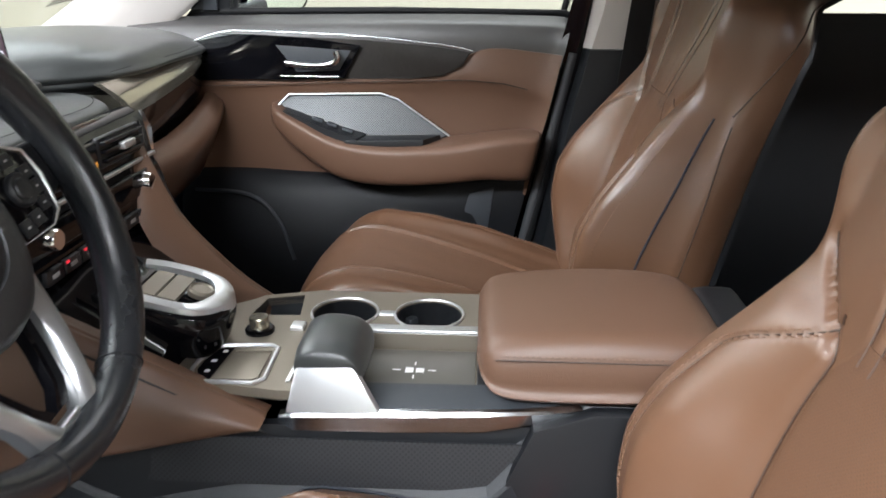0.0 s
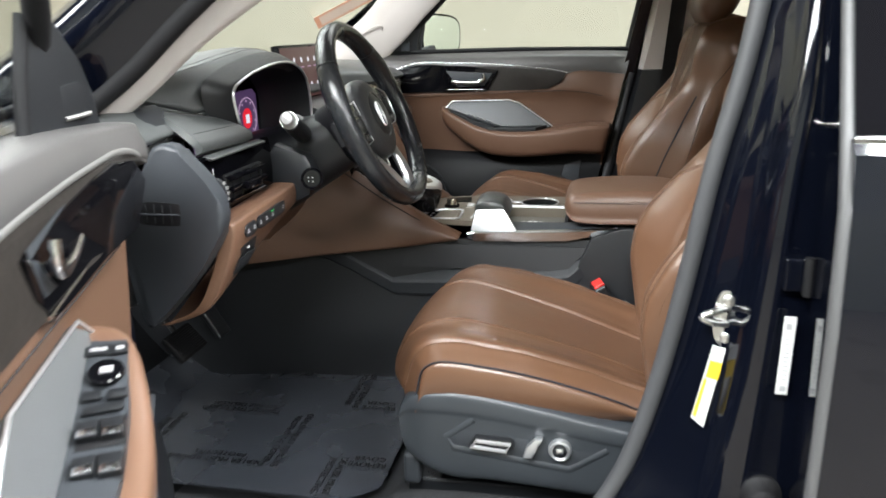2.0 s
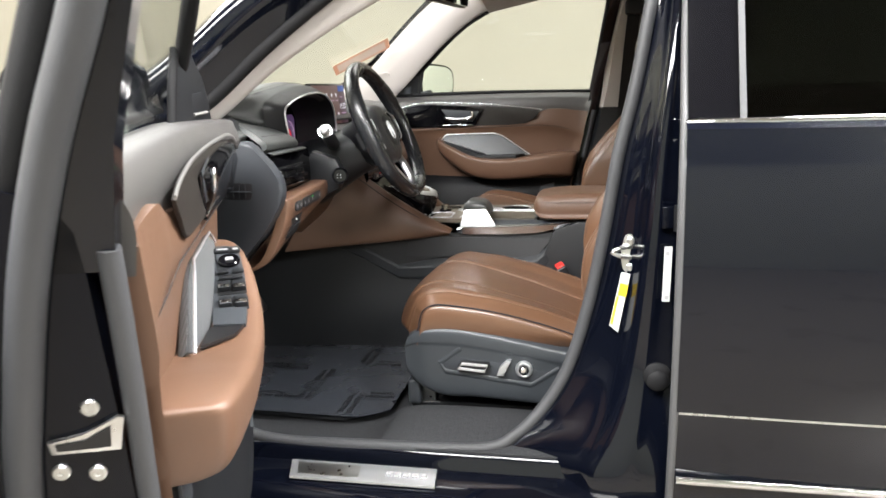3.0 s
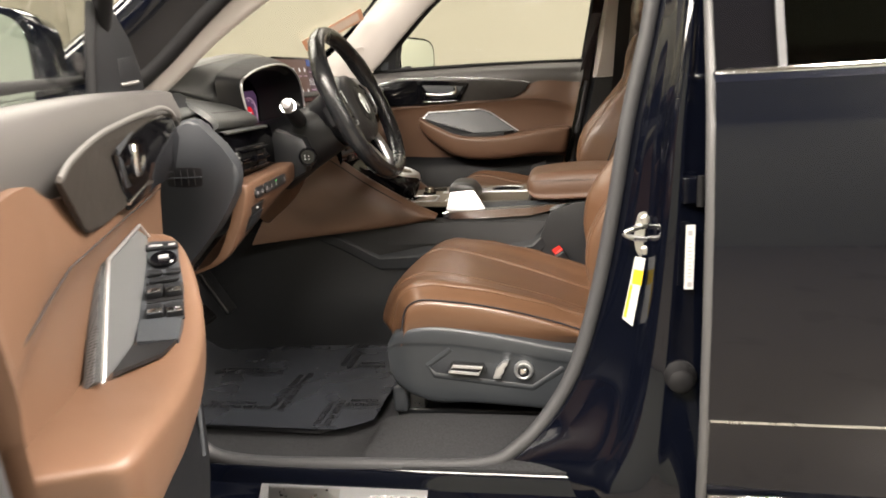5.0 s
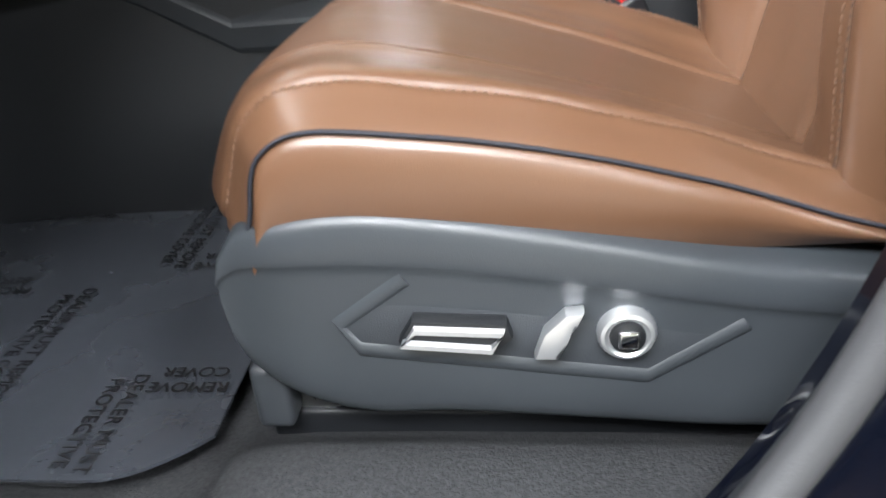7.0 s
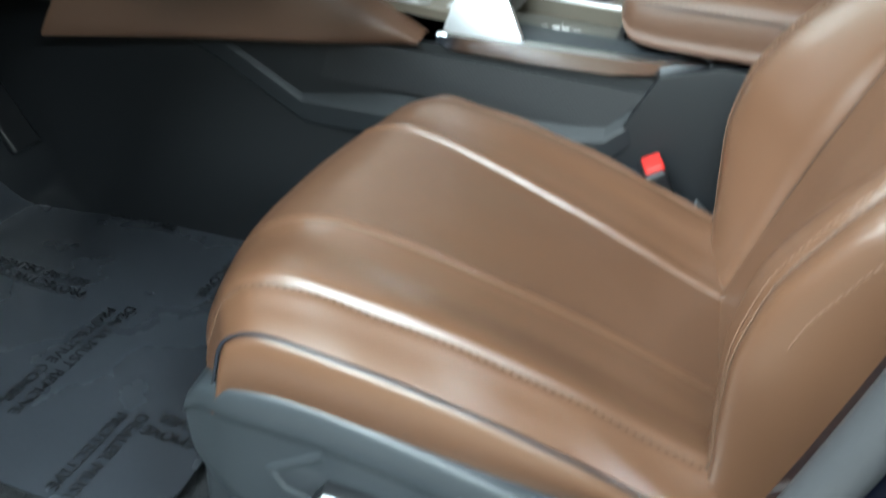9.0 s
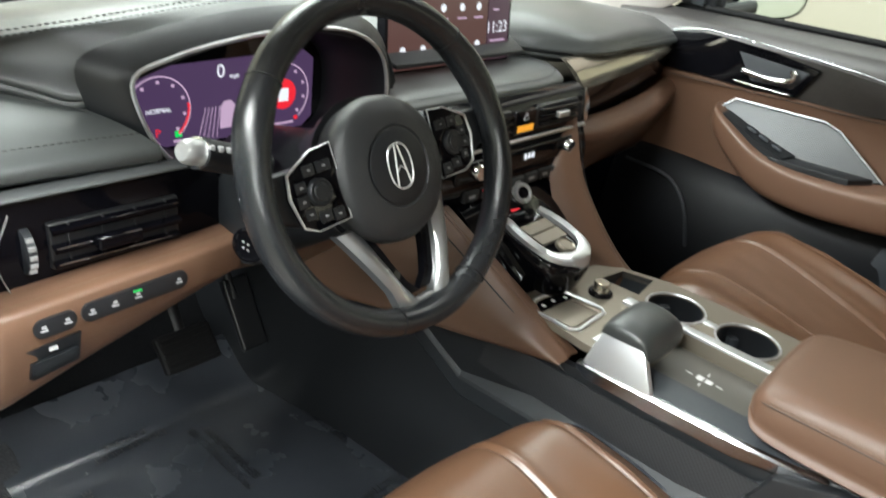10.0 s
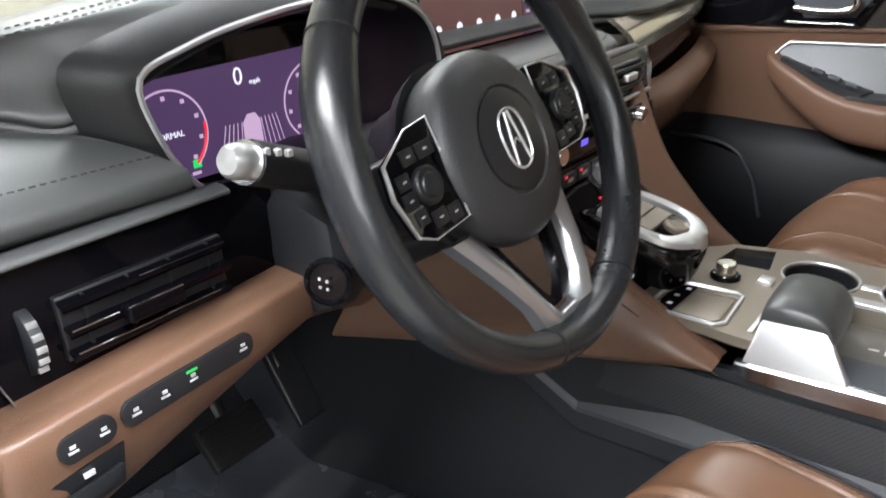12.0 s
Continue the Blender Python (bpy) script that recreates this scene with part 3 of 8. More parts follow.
# ---- cabin floor ----
fl = thing("cabin_carpet", "black loop-pile cabin carpet running up to the toe board", "carpet", kind="structure")
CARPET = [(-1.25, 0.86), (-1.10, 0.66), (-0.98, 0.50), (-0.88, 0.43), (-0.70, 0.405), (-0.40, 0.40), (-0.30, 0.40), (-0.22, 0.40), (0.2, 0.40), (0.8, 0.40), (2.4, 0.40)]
# forward of x = -0.70 the pile is coloured darker to stand for shade
for nm, line, material, lab in (("toe_carpet", CARPET[:5], toe_carpet, "black toe board carpet, darkened for the shade under the dashboard"), ("carpet", CARPET[4:], carpet, "black loop-pile floor carpet")):
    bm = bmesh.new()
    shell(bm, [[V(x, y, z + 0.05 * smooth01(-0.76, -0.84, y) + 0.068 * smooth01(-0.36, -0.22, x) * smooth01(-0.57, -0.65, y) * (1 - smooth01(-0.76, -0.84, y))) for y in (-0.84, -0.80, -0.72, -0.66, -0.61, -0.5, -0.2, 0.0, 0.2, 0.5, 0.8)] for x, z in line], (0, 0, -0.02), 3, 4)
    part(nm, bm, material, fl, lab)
box_part("toe_board", (-1.3, -0.8, 0.4), (-1.2, 0.8, 1.1), 0.01, carpet, fl)

# ---- front seats ----
SEAT_Y = 0.385
CUSH = [(-0.250, 0.614), (-0.290, 0.612), (-0.313, 0.618), (-0.305, 0.648), (-0.282, 0.684), (-0.245, 0.710), (-0.19, 0.723), (-0.11, 0.712), (-0.02, 0.690), (0.07, 0.662), (0.15, 0.634), (0.23, 0.612)]


def seam_mid(v):
    return 0.46 - 0.14 * smooth01(0.35, 0.95, v)


def seam_edge(v):
    return 0.835 - 0.03 * smooth01(0.4, 0.9, v)


def cushion_top(v, a):
    """A point of the cushion at step v of its long line (0 front foot, 1 back), a across from -1 to 1, seen from the seat's middle."""
    k = v * (len(CUSH_L) - 1)
    i = min(int(k), len(CUSH_L) - 2)
    p = CUSH_L[i].lerp(CUSH_L[i + 1], k - i)
    x, z = p.x, p.z
    b = abs(a)
    front = 1 - smooth01(0.25, 0.62, v)
    y = a * (0.256 - 0.012 * smooth01(0.6, 1, v) - 0.030 * (1 - smooth01(0.04, 0.24, v)))
    x += 0.078 * front * b ** 2.6
    z += (0.003 + 0.011 * smooth01(0.45, 0.85, v)) * smooth01(0.56, 0.76, b) * (1 - 0.7 * front) + 0.008 * front * smooth01(0.5, 0.8, b)
    z -= 0.010 * (1 - smooth01(0.25, 0.62, b)) * smooth01(0.40, 0.75, v)
    z -= (0.030 - 0.010 * smooth01(0.45, 0.85, v)) * max(0.0, (b - 0.76) / 0.24) ** 1.7
    # seams between the panels, deeper towards the back
    for s, d, w in ((seam_mid(v), 0.0050, 0.013), (seam_edge(v), 0.0055, 0.014)):
        g = d * math.exp(-((b - s) / w) ** 2)
        z -= g * smooth01(0.10, 0.3, v)
        x += g * (1 - smooth01(0.15, 0.4, v))
        # the outer cloth stands proud of the seam
        z += 0.0020 * math.exp(-((b - s - 2.4 * w) / (2.0 * w)) ** 2) * smooth01(0.2, 0.45, v)
    # soft puckers along the outer seam and at the front corner
    z += 0.0011 * math.sin(v * 58 + 9 * a) * math.exp(-((b - seam_edge(v) - 0.05) / 0.06) ** 2) * smooth01(0.2, 0.35, v)
    x += 0.0022 * math.sin(v * 44 + 5 * b) * smooth01(0.66, 0.84, b) * (1 - smooth01(0.16, 0.30, v))
    # pull creases near the back corner
    z -= 0.0022 * math.exp(-((b - 0.70 - 0.25 * (v - 0.8)) / 0.02) ** 2) * smooth01(0.70, 0.88, v)
    # small creases
    z += 0.0014 * noise.noise(Vector((x * 9, y * 14, 3.1))) + 0.0005 * noise.noise(Vector((x * 26, y * 30, 1.1)))
    return V(x, y, z)


def across(v):
    """Steps across the cushion, gathered along its seams."""
    half = [0.0]
    stops = [(seam_mid(v), 16), (seam_edge(v), 14), (1.0, 8)]
    near = (-0.05, -0.034, -0.022, -0.013, -0.006, 0.0, 0.006, 0.013, 0.022, 0.034, 0.05)
    for s, n in stops:
        end = s - 0.05 if s < 1 else 1.0
        start = half[-1]
        half += [start + (end - start) * (k + 1) / n for k in range(n)]
        if s < 1:
            half += [s + q for q in near[1:]]
    return [-b for b in half[:0:-1]] + half


CUSH_L = spline([V(x, 0, z) for x, z in CUSH], 8)


def seat(name, side, label):
    """side: -1 driver, 1 passenger. Built about the seat's own middle line; out is the door side."""
    t = thing(name, label, "car seat", "front seats")
    o = side
    # cushion
    bm = bmesh.new()
    nv = 96
    rows = []
    for i in range(nv + 1):
        v = i / nv
        rows.append([cushion_top(v, a) for a in across(v)])
    # side faces drop to the seat frame
    full = []
    for i, r in enumerate(rows):
        v = i / nv
        drop = 0.610 + 0.020 * (1 - smooth01(0.25, 0.45, v))
        zl = min(r[0].z - 0.01, drop)
        low = [V(r[0].x + 0.012 * f, r[0].y - 0.008 * smooth01(0.12, 0.24, v) * math.sin(math.pi * f ** 0.7) + (0.008 + 0.036 * (1 - smooth01(0.10, 0.28, v))) * f, r[0].z + (zl - r[0].z) * f) for f in (0.06, 0.2, 0.4, 0.6, 0.8, 1.0)]
        hig = [V(q.x, -q.y, q.z) for q in low]
        full.append(low[::-1] + r + hig)
    grid(bm, full)
    c = part("cushion", bm, leather, t, "brown leather cushion with soft creases", sharp=60)
    # perforated centre of the cushion, sewn in between the middle seams
    bm = bmesh.new()
    slab(bm, [[cushion_top(v, k * seam_mid(v)) + V(0, 0, 0.0008) for k in np.linspace(-0.93, 0.93, 33)] for v in np.linspace(0.30, 0.97, 65)], (0, 0, -0.004))
    part("insert", bm, leather_perf, c, "perforated leather insert", sharp=60)
    for e in (-1, 1):
        bm = bmesh.new()
        tube(bm, [cushion_top(v, e * (0.985 - 0.06 * (1 - smooth01(0.08, 0.34, v)))) + V(0, e * 0.003, 0.001) for v in np.linspace(0.10, 0.97, 60)], 0.0016, 6)
        part("piping", bm, piping_mat, c, "dark navy piping", sharp=60)
        for line, v0 in ((seam_mid, 0.24), (seam_edge, 0.10)):
            tube_part("panel_seam", [cushion_top(v, e * line(v)) + V(0, 0, 0.0001) for v in np.linspace(v0, 0.96, 70)], 0.0009, seam_mat, c, "sewn seam", n=5, up=(0, 1, 0))
        bm = bmesh.new()
        stitches(bm, [cushion_top(v, e * (seam_edge(v) + 0.03)) + V(0, 0, 0.0005) for v in np.linspace(0.25, 0.95, 70)], 0.004, 0.0028, 0.0007)
        part("seam_stitching", bm, thread, c, "tan stitching")
    # plastic side shields and frame
    lift = 0.075 if side > 0 else 0.0
    TOPL = [(-0.262, 0.600), (-0.256, 0.622), (-0.232, 0.643), (-0.17, 0.654), (-0.10, 0.648), (0.0, 0.630), (0.10, 0.610), (0.20, 0.598), (0.27, 0.595)]
    LOWL = [(-0.262, 0.575), (-0.257, 0.532), (-0.240, 0.505), (-0.20, 0.480), (-0.10, 0.480), (0.0, 0.474), (0.10, 0.468), (0.20, 0.475), (0.27, 0.500)]
    for e in (-1, 1):
        bm = bmesh.new()
        rows = []
        for a, b in zip(spline([V(x, 0, z) for x, z in TOPL], 5), spline([V(x, 0, z) for x, z in LOWL], 5)):
            x, zt, zb, turn = a.x, a.z, b.z, 0.010 * smooth01(-0.19, -0.26, a.x) ** 2
            d = zt - zb
            rows.append(spline([V(x, e * (y - turn), z) for y, z in ((0.222, zt + 0.002), (0.248, zt - 0.002), (0.2605, zt - 0.05 * d), (0.2640, zt - 0.14 * d), (0.2638, zt - 0.22 * d), (0.2616, zt - 0.28 * d), (0.2605, zt - 0.6 * d), (0.2605, zb + 0.16 * d), (0.255, zb + 0.04 * d), (0.235, zb))], 3))
        slab(bm, rows, (0, -e * 0.004, 0))
        sh = part("side_shield", bm, shield_plastic, t, "dark grey plastic seat side shield", sharp=60)
        if e == o:
            # recessed control field with its raised rim and three switches
            yo = e * 0.260
            rec = [(-0.134, 0.600), (-0.174, 0.568), (-0.163, 0.549), (0.030, 0.526), (0.086, 0.563), (0.02, 0.578)]
            plate("control_field", [V(x, yo - e * 0.002, z) for x, z in rec], (0, e * 0.0030, 0), 0.001, plastic, sh, "dark grey recessed control field")
            tube_part("field_rim", spline([V(x, yo + e * 0.0015, z) for x, z in [(-0.130, 0.603), (-0.178, 0.568), (-0.165, 0.547), (0.031, 0.523), (0.092, 0.565)]], 1), 0.0058, shield_plastic, sh, "satin grey rim", n=6, up=(0, 1, 0), flat=0.4)
            def sw(nm, outline, depth, material, lab, r=0.003):
                return plate(nm, [V(x, yo + e * 0.001, z) for x, z in outline], (0, e * depth, 0), r, material, sh, lab)
            slide = sw("slide_switch", [(-0.136, 0.561), (-0.126, 0.578), (-0.064, 0.575), (-0.060, 0.563), (-0.072, 0.552), (-0.130, 0.556)], 0.014, plastic_black, "black seat slide switch")
            tube_part("switch_edge", [V(x, yo + e * 0.0155, z) for x, z in [(-0.134, 0.561), (-0.124, 0.572), (-0.066, 0.569), (-0.074, 0.556)]], 0.0036, silver, slide, "satin silver switch edge", n=6, closed=True, up=(0, 1, 0))
            sw("recline_switch", [(-0.046, 0.546), (-0.040, 0.566), (-0.026, 0.581), (-0.014, 0.582), (-0.018, 0.572), (-0.027, 0.562), (-0.030, 0.546)], 0.014, silver, "satin silver recline switch")
            lum = lathe_part("lumbar_switch", [(0.0195, 0), (0.0195, 0.005), (0.0175, 0.009), (0.015, 0.010), (0.0125, 0.0075), (0.0, 0.0075)], frame_of((0.0145, yo + e * 0.001, 0.561), (1, 0, 0), (0, 0, e * -1)), silver, sh, "round chrome lumbar switch")
            lathe_part("lumbar_pad", [(0.012, 0.0075), (0.0115, 0.0105), (0.008, 0.012), (0, 0.0125)], frame_of((0.0145, yo + e * 0.001, 0.561), (1, 0, 0), (0, 0, e * -1)), plastic_black, lum, "", 16)
            box_part("lumbar_rocker", (0.008, min(yo + e * 0.012, yo + e * 0.016), 0.555), (0.021, max(yo + e * 0.012, yo + e * 0.016), 0.568), 0.0025, chrome, lum)
            tube_part("shield_gap", [V(x, yo + e * 0.0005, z) for x, z in [(0.185, 0.56), (0.14, 0.515), (0.135, 0.503), (0.20, 0.498)]], 0.0012, rubber_black, sh, n=5)
    box_part("seat_pan", (-0.235, -0.235, 0.50), (0.22, 0.235, 0.60), 0.02, plastic_black, t)
    for e in (-1, 1):
        rail = box_part("rail", (-0.26, e * 0.195 - 0.020, 0.405 - lift), (0.28, e * 0.195 + 0.020, 0.452 - lift), 0.006, plastic_black, t, "black steel seat rail")
        box_part("rail_cover", (-0.262, e * 0.222 - 0.016, 0.452), (-0.232, e * 0.222 + 0.016, 0.512), 0.008, plastic, rail, "grey plastic rail cover")
        box_part("rail_foot", (-0.25, e * 0.195 - 0.015, 0.44 - lift), (-0.20, e * 0.195 + 0.015, 0.52), 0.006, steel, rail)
    # backrest: h is the height along it, a across, the face leans back
    LEAN_B = radians(17.0)
    BX, BZ, BH = 0.165, 0.60, 0.62
    up, fwd = V(math.sin(LEAN_B), 0, math.cos(LEAN_B)), V(-math.cos(LEAN_B), 0, math.sin(LEAN_B))
    # how far the bolster's crest stands forward of the backrest's plane, by height
    CREST = [(0.0, 0.012), (0.07, 0.024), (0.14, 0.045), (0.24, 0.072), (0.33, 0.082), (0.42, 0.072), (0.53, 0.046), (0.63, 0.020), (0.70, 0.002), (0.76, 0.006), (0.84, 0.018), (0.91, 0.012), (1.0, -0.012)]
    def crest(h):
        k = 0
        while k < len(CREST) - 2 and CREST[k + 1][0] < h:
            k += 1
        (h0, f0), (h1, f1) = CREST[k], CREST[k + 1]
        q = min(1.0, max(0.0, (h - h0) / (h1 - h0)))
        return f0 + (f1 - f0) * q
    def half_w(h):
        return 0.232 + 0.022 * smooth01(0.02, 0.30, h) - 0.030 * smooth01(0.42, 0.70, h) + 0.008 * smooth01(0.72, 0.84, h) - 0.062 * smooth01(0.86, 1.0, h) ** 1.5
    def body_w(h):
        return 0.238 - 0.012 * smooth01(0.4, 0.7, h) - 0.060 * smooth01(0.84, 1.0, h)
    def inner(h):
        # seam between the wing and the middle: leans in towards the seat
        return 0.40 + 0.06 * smooth01(0.30, 0.62, h) + 0.40 * smooth01(0.60, 0.74, h)
    def band(h):
        return 0.845 - 0.03 * smooth01(0.30, 0.52, h) - 0.30 * smooth01(0.52, 0.665, h)
    def back_pt(h, a, lift=0.0):
        b = abs(a)
        w = half_w(h)
        c = (crest(h - 0.025) + 2 * crest(h) + crest(h + 0.025)) / 4
        s0 = inner(h)
        wing = smooth01(s0 - 0.06, min(0.93, s0 + 0.34), b)
        f = c * wing - (c * 0.9 + 0.045) * max(0, (b - 0.90) / 0.10) ** 2.2
        f += 0.016 * math.sin(math.pi * min(1, h * 1.2)) * (1 - b)
        f -= 0.045 * smooth01(0.90, 1.0, h) ** 2
        f -= 0.0070 * math.exp(-((b - s0) / 0.026) ** 2) * smooth01(0.0, 0.06, h) * (1 - smooth01(0.70, 0.78, h))
        # two shallow channels running up beside the middle
        for s_, d_ in ((0.22 + 0.26 * smooth01(0.60, 1.0, h), 0.0026), (0.30 + 0.34 * smooth01(0.60, 1.0, h), 0.0026)):
            f -= d_ * math.exp(-((b - s_) / 0.018) ** 2) * smooth01(0.58, 0.70, h) * (1 - smooth01(0.97, 1, h))
        f -= 0.004 * math.exp(-((b - band(h)) / 0.012) ** 2) * smooth01(0.02, 0.10, h) * (1 - smooth01(0.645, 0.67, h))
        f += 0.0012 * noise.noise(Vector((h * 8, a * 5, 7.7)))
        return V(BX, a * w, BZ) + up * (h * BH) + fwd * (f + lift)
    bm = bmesh.new()
    nh, na = 110, 150
    full = []
    def side_pt(h, e, k):
        """On the flank: k 0 at the bolster's edge, 1 at the back."""
        q = back_pt(h, 0) - fwd * (0.150 - 0.045 * h)
        r0, r1 = back_pt(h, e), V(q.x, e * body_w(h) * 0.94, q.z)
        p = r0.lerp(r1, k)
        return p + V(0, e * 0.016 * math.sin(math.pi * k) ** 0.8, 0)
    for i in range(nh + 1):
        h = i / nh
        r = [back_pt(h, -1 + 2 * j / na) for j in range(na + 1)]
        q = back_pt(h, 0) - fwd * (0.155 - 0.045 * h)
        ks = (0.08, 0.25, 0.45, 0.65, 0.85, 1.0)
        full.append([V(q.x, 0, q.z)] + [side_pt(h, -1, k) for k in ks[::-1]] + r + [side_pt(h, 1, k) for k in ks] + [V(q.x, 0.001, q.z)])
    grid(bm, full)
    bmesh.ops.holes_fill(bm, edges=[e for e in bm.edges if e.is_boundary], sides=0)
    bk_ob = part("backrest", bm, leather, t, "brown leather backrest with raised bolsters", sharp=60)
    bm = bmesh.new()
    slab(bm, [[back_pt(h, k * (inner(h) if h < 0.58 else 0.44 - 0.10 * smooth01(0.58, 0.66, h)), 0.0008) for k in np.linspace(-0.96, 0.96, 25)] for h in np.linspace(0.03, 0.66, 44)], (0.004, 0, 0))
    part("insert", bm, leather_perf_back, bk_ob, "perforated leather insert", sharp=60)
    for e in (-1, 1):
        tube_part("piping", [back_pt(h, e * 0.985, 0.0008) + V(0, e * 0.001, 0) for h in np.linspace(0.01, 0.665, 70)], 0.0018, piping_mat, bk_ob, "dark navy piping", n=6, up=(0, 1, 0))
        tube_part("wing_seam", [back_pt(h, e * inner(h), 0.0010) for h in np.linspace(0.02, 0.74, 60)], 0.0010, seam_mat, bk_ob, "sewn seam", n=5, up=(0, 1, 0))
        tube_part("band_seam", [back_pt(h, e * band(h), 0.0018) for h in np.linspace(0.03, 0.665, 60)], 0.0010, seam_mat, bk_ob, "sewn seam", n=5, up=(0, 1, 0))
        for lo_, hi_ in ((0.22, 0.26), (0.30, 0.34)):
            tube_part("pleat_seam", [back_pt(h, e * (lo_ + hi_ * smooth01(0.60, 1.0, h)), 0.0010) for h in np.linspace(0.63, 0.96, 30)], 0.0009, seam_mat, bk_ob, "sewn seam", n=5, up=(0, 1, 0))
        tube_part("flank_seam", [side_pt(0.68 + 0.27 * k, e, 0.04 + 0.86 * k) + V(0, e * 0.0002, 0) for k in np.linspace(0, 1, 24)], 0.0012, seam_mat, bk_ob, "sewn seam", n=5, up=(0, 1, 0))
        tube_part("flank_seam", [side_pt(0.66 - 0.62 * k, e, 0.10 + 0.22 * math.sin(math.pi * 0.5 * k)) + V(0, e * 0.0002, 0) for k in np.linspace(0, 1, 30)], 0.0012, seam_mat, bk_ob, "sewn seam", n=5, up=(0, 1, 0))
        for off in (-0.022, 0.022):
            bm = bmesh.new()
            stitches(bm, [back_pt(h, e * (band(h) + off), 0.0006) for h in np.linspace(0.05, 0.625, 80)], 0.004, 0.0028, 0.0007, up=(0, 1, 0))
            part("seam_stitching", bm, thread, bk_ob, "tan stitching")
        bm = bmesh.new()
        stitches(bm, [back_pt(h, e * 0.945, 0.0006) for h in np.linspace(0.30, 0.66, 60)], 0.004, 0.0028, 0.0007, up=(0, 1, 0))
        part("seam_stitching", bm, thread, bk_ob, "tan stitching")
    # rear shell
    bm = bmesh.new()
    slab(bm, [[back_pt(h, 0) - fwd * (0.158 - 0.045 * h) + V(-0.02 * (a * a), a * body_w(h) * 0.97, 0) for a in np.linspace(-1, 1, 15)] for h in np.linspace(0.02, 0.99, 20)], (0.014, 0, 0))
    part("rear_shell", bm, plastic_black, bk_ob, "black plastic seat back shell")
    # headrest
    bm = bmesh.new()
    base = V(BX, 0, BZ) + up * (BH - 0.035)
    rows = []
    for i in range(17):
        h = i / 16
        ring = []
        wy = 0.158 * (1 - 0.22 * abs(2 * h - 0.9) ** 2.6)
        tx = 0.058 * (1 - 0.55 * abs(2 * h - 1) ** 3)
        for j in range(32):
            an = 2 * math.pi * j / 32
            cy, cx = math.cos(an), math.sin(an)
            q = 0.55
            ring.append(base + up * (h * 0.20) + V(math.copysign(abs(cx) ** q, cx) * tx + 0.02 - 0.012 * math.sin(h * 3), math.copysign(abs(cy) ** q, cy) * wy, 0))
        rows.append(ring)
    vs = grid(bm, rows, close_u=True)
    bm.faces.new(vs[0][::-1]), bm.faces.new(vs[-1])
    hr = part("headrest", bm, leather, t, "brown leather headrest", sharp=60)
    for e in (-1, 1):
        tube_part("headrest_post", [base + up * -0.05 + V(0.025, e * 0.06, 0), base + up * 0.03 + V(0.025, e * 0.06, 0)], 0.006, chrome, hr, "chrome headrest post")
    t.matrix_world = pose(-0.015, 0.400, 0.075) @ Matrix.Diagonal((1, 0.92, 1, 1)) if side > 0 else pose(0, -SEAT_Y, 0)
    return t


seat("driver_seat", -1, "brown perforated leather driver seat with power controls")
seat("passenger_seat", 1, "brown perforated leather passenger seat beside the console")
# second-row bench, in the dark behind the front seats
bench = thing("rear_bench", "brown leather second-row bench in shadow", "car seat")
bm = bmesh.new()
shell(bm, [[V(x, y, z + 0.02 * math.cos(y * 9)) for y in (-0.62, -0.3, 0, 0.3, 0.62)] for x, z in ((0.92, 0.55), (0.90, 0.68), (1.0, 0.73), (1.3, 0.69))], (0, 0, -0.05), 4, 4)
part("cushion", bm, leather, bench)
bm = bmesh.new()
shell(bm, [[V(x + 0.03 * (y / 0.6) ** 2, y, z) for y in (-0.62, -0.3, 0, 0.3, 0.62)] for x, z in ((1.3, 0.66), (1.36, 0.95), (1.46, 1.22), (1.52, 1.26))], (0.10, 0, 0), 4, 4)
part("backrest", bm, leather, bench)
# seat belt buckle and webbing
buck = thing("seat_belt_buckle", "black seat belt buckle with a red release button", "seat belt buckle")
bm = bmesh.new()
rbox(bm, (-0.014, -0.024, -0.055), (0.014, 0.024, 0.05), 0.006, 3)
M_B = pose(0.094, -0.143, 0.640, 4, -30, 14)
bmesh.ops.transform(bm, matrix=M_B, verts=bm.verts)
bk = part("housing", bm, plastic_black, buck)
bm = bmesh.new()
rbox(bm, (-0.010, -0.017, 0.043), (0.0135, 0.017, 0.055), 0.003, 3)
bmesh.ops.transform(bm, matrix=M_B, verts=bm.verts)
part("release_button", bm, red_plastic, buck, "red release button")
tube_part("stalk", [M_B @ V(0, 0, -0.05), V(0.135, -0.135, 0.54), V(0.16, -0.13, 0.47)], 0.012, plastic_black, buck, flat=0.5)
bm = bmesh.new()
slab(bm, [[V(x, -0.178, z), V(x + 0.004, -0.140, z + 0.004)] for x, z in ((0.128, 0.640), (0.150, 0.622), (0.170, 0.590), (0.182, 0.545))], (0.003, 0, 0.001))
part("webbing", bm, rubber_light, buck, "grey woven belt webbing")
belt = thing("seat_belt", "black webbing seat belt hanging from the far pillar", "seat belt")
bm = bmesh.new()
slab(bm, [[V(x, y - 0.004, z), V(x + 0.045, y + 0.004, z)] for x, y, z in spline([(0.275, 0.60, 1.44), (0.262, 0.645, 1.28), (0.245, 0.675, 1.05), (0.225, 0.685, 0.8), (0.20, 0.685, 0.55)], 5)], (0.0, -0.002, 0))
part("webbing", bm, plastic_black, belt)
box_part("guide_loop", (0.265, 0.575, 1.42), (0.33, 0.615, 1.47), 0.010, plastic_black, belt)

# ---- centre console ----
con = thing("center_console", "centre console with champagne top panel, cup holders and phone tray", "console")
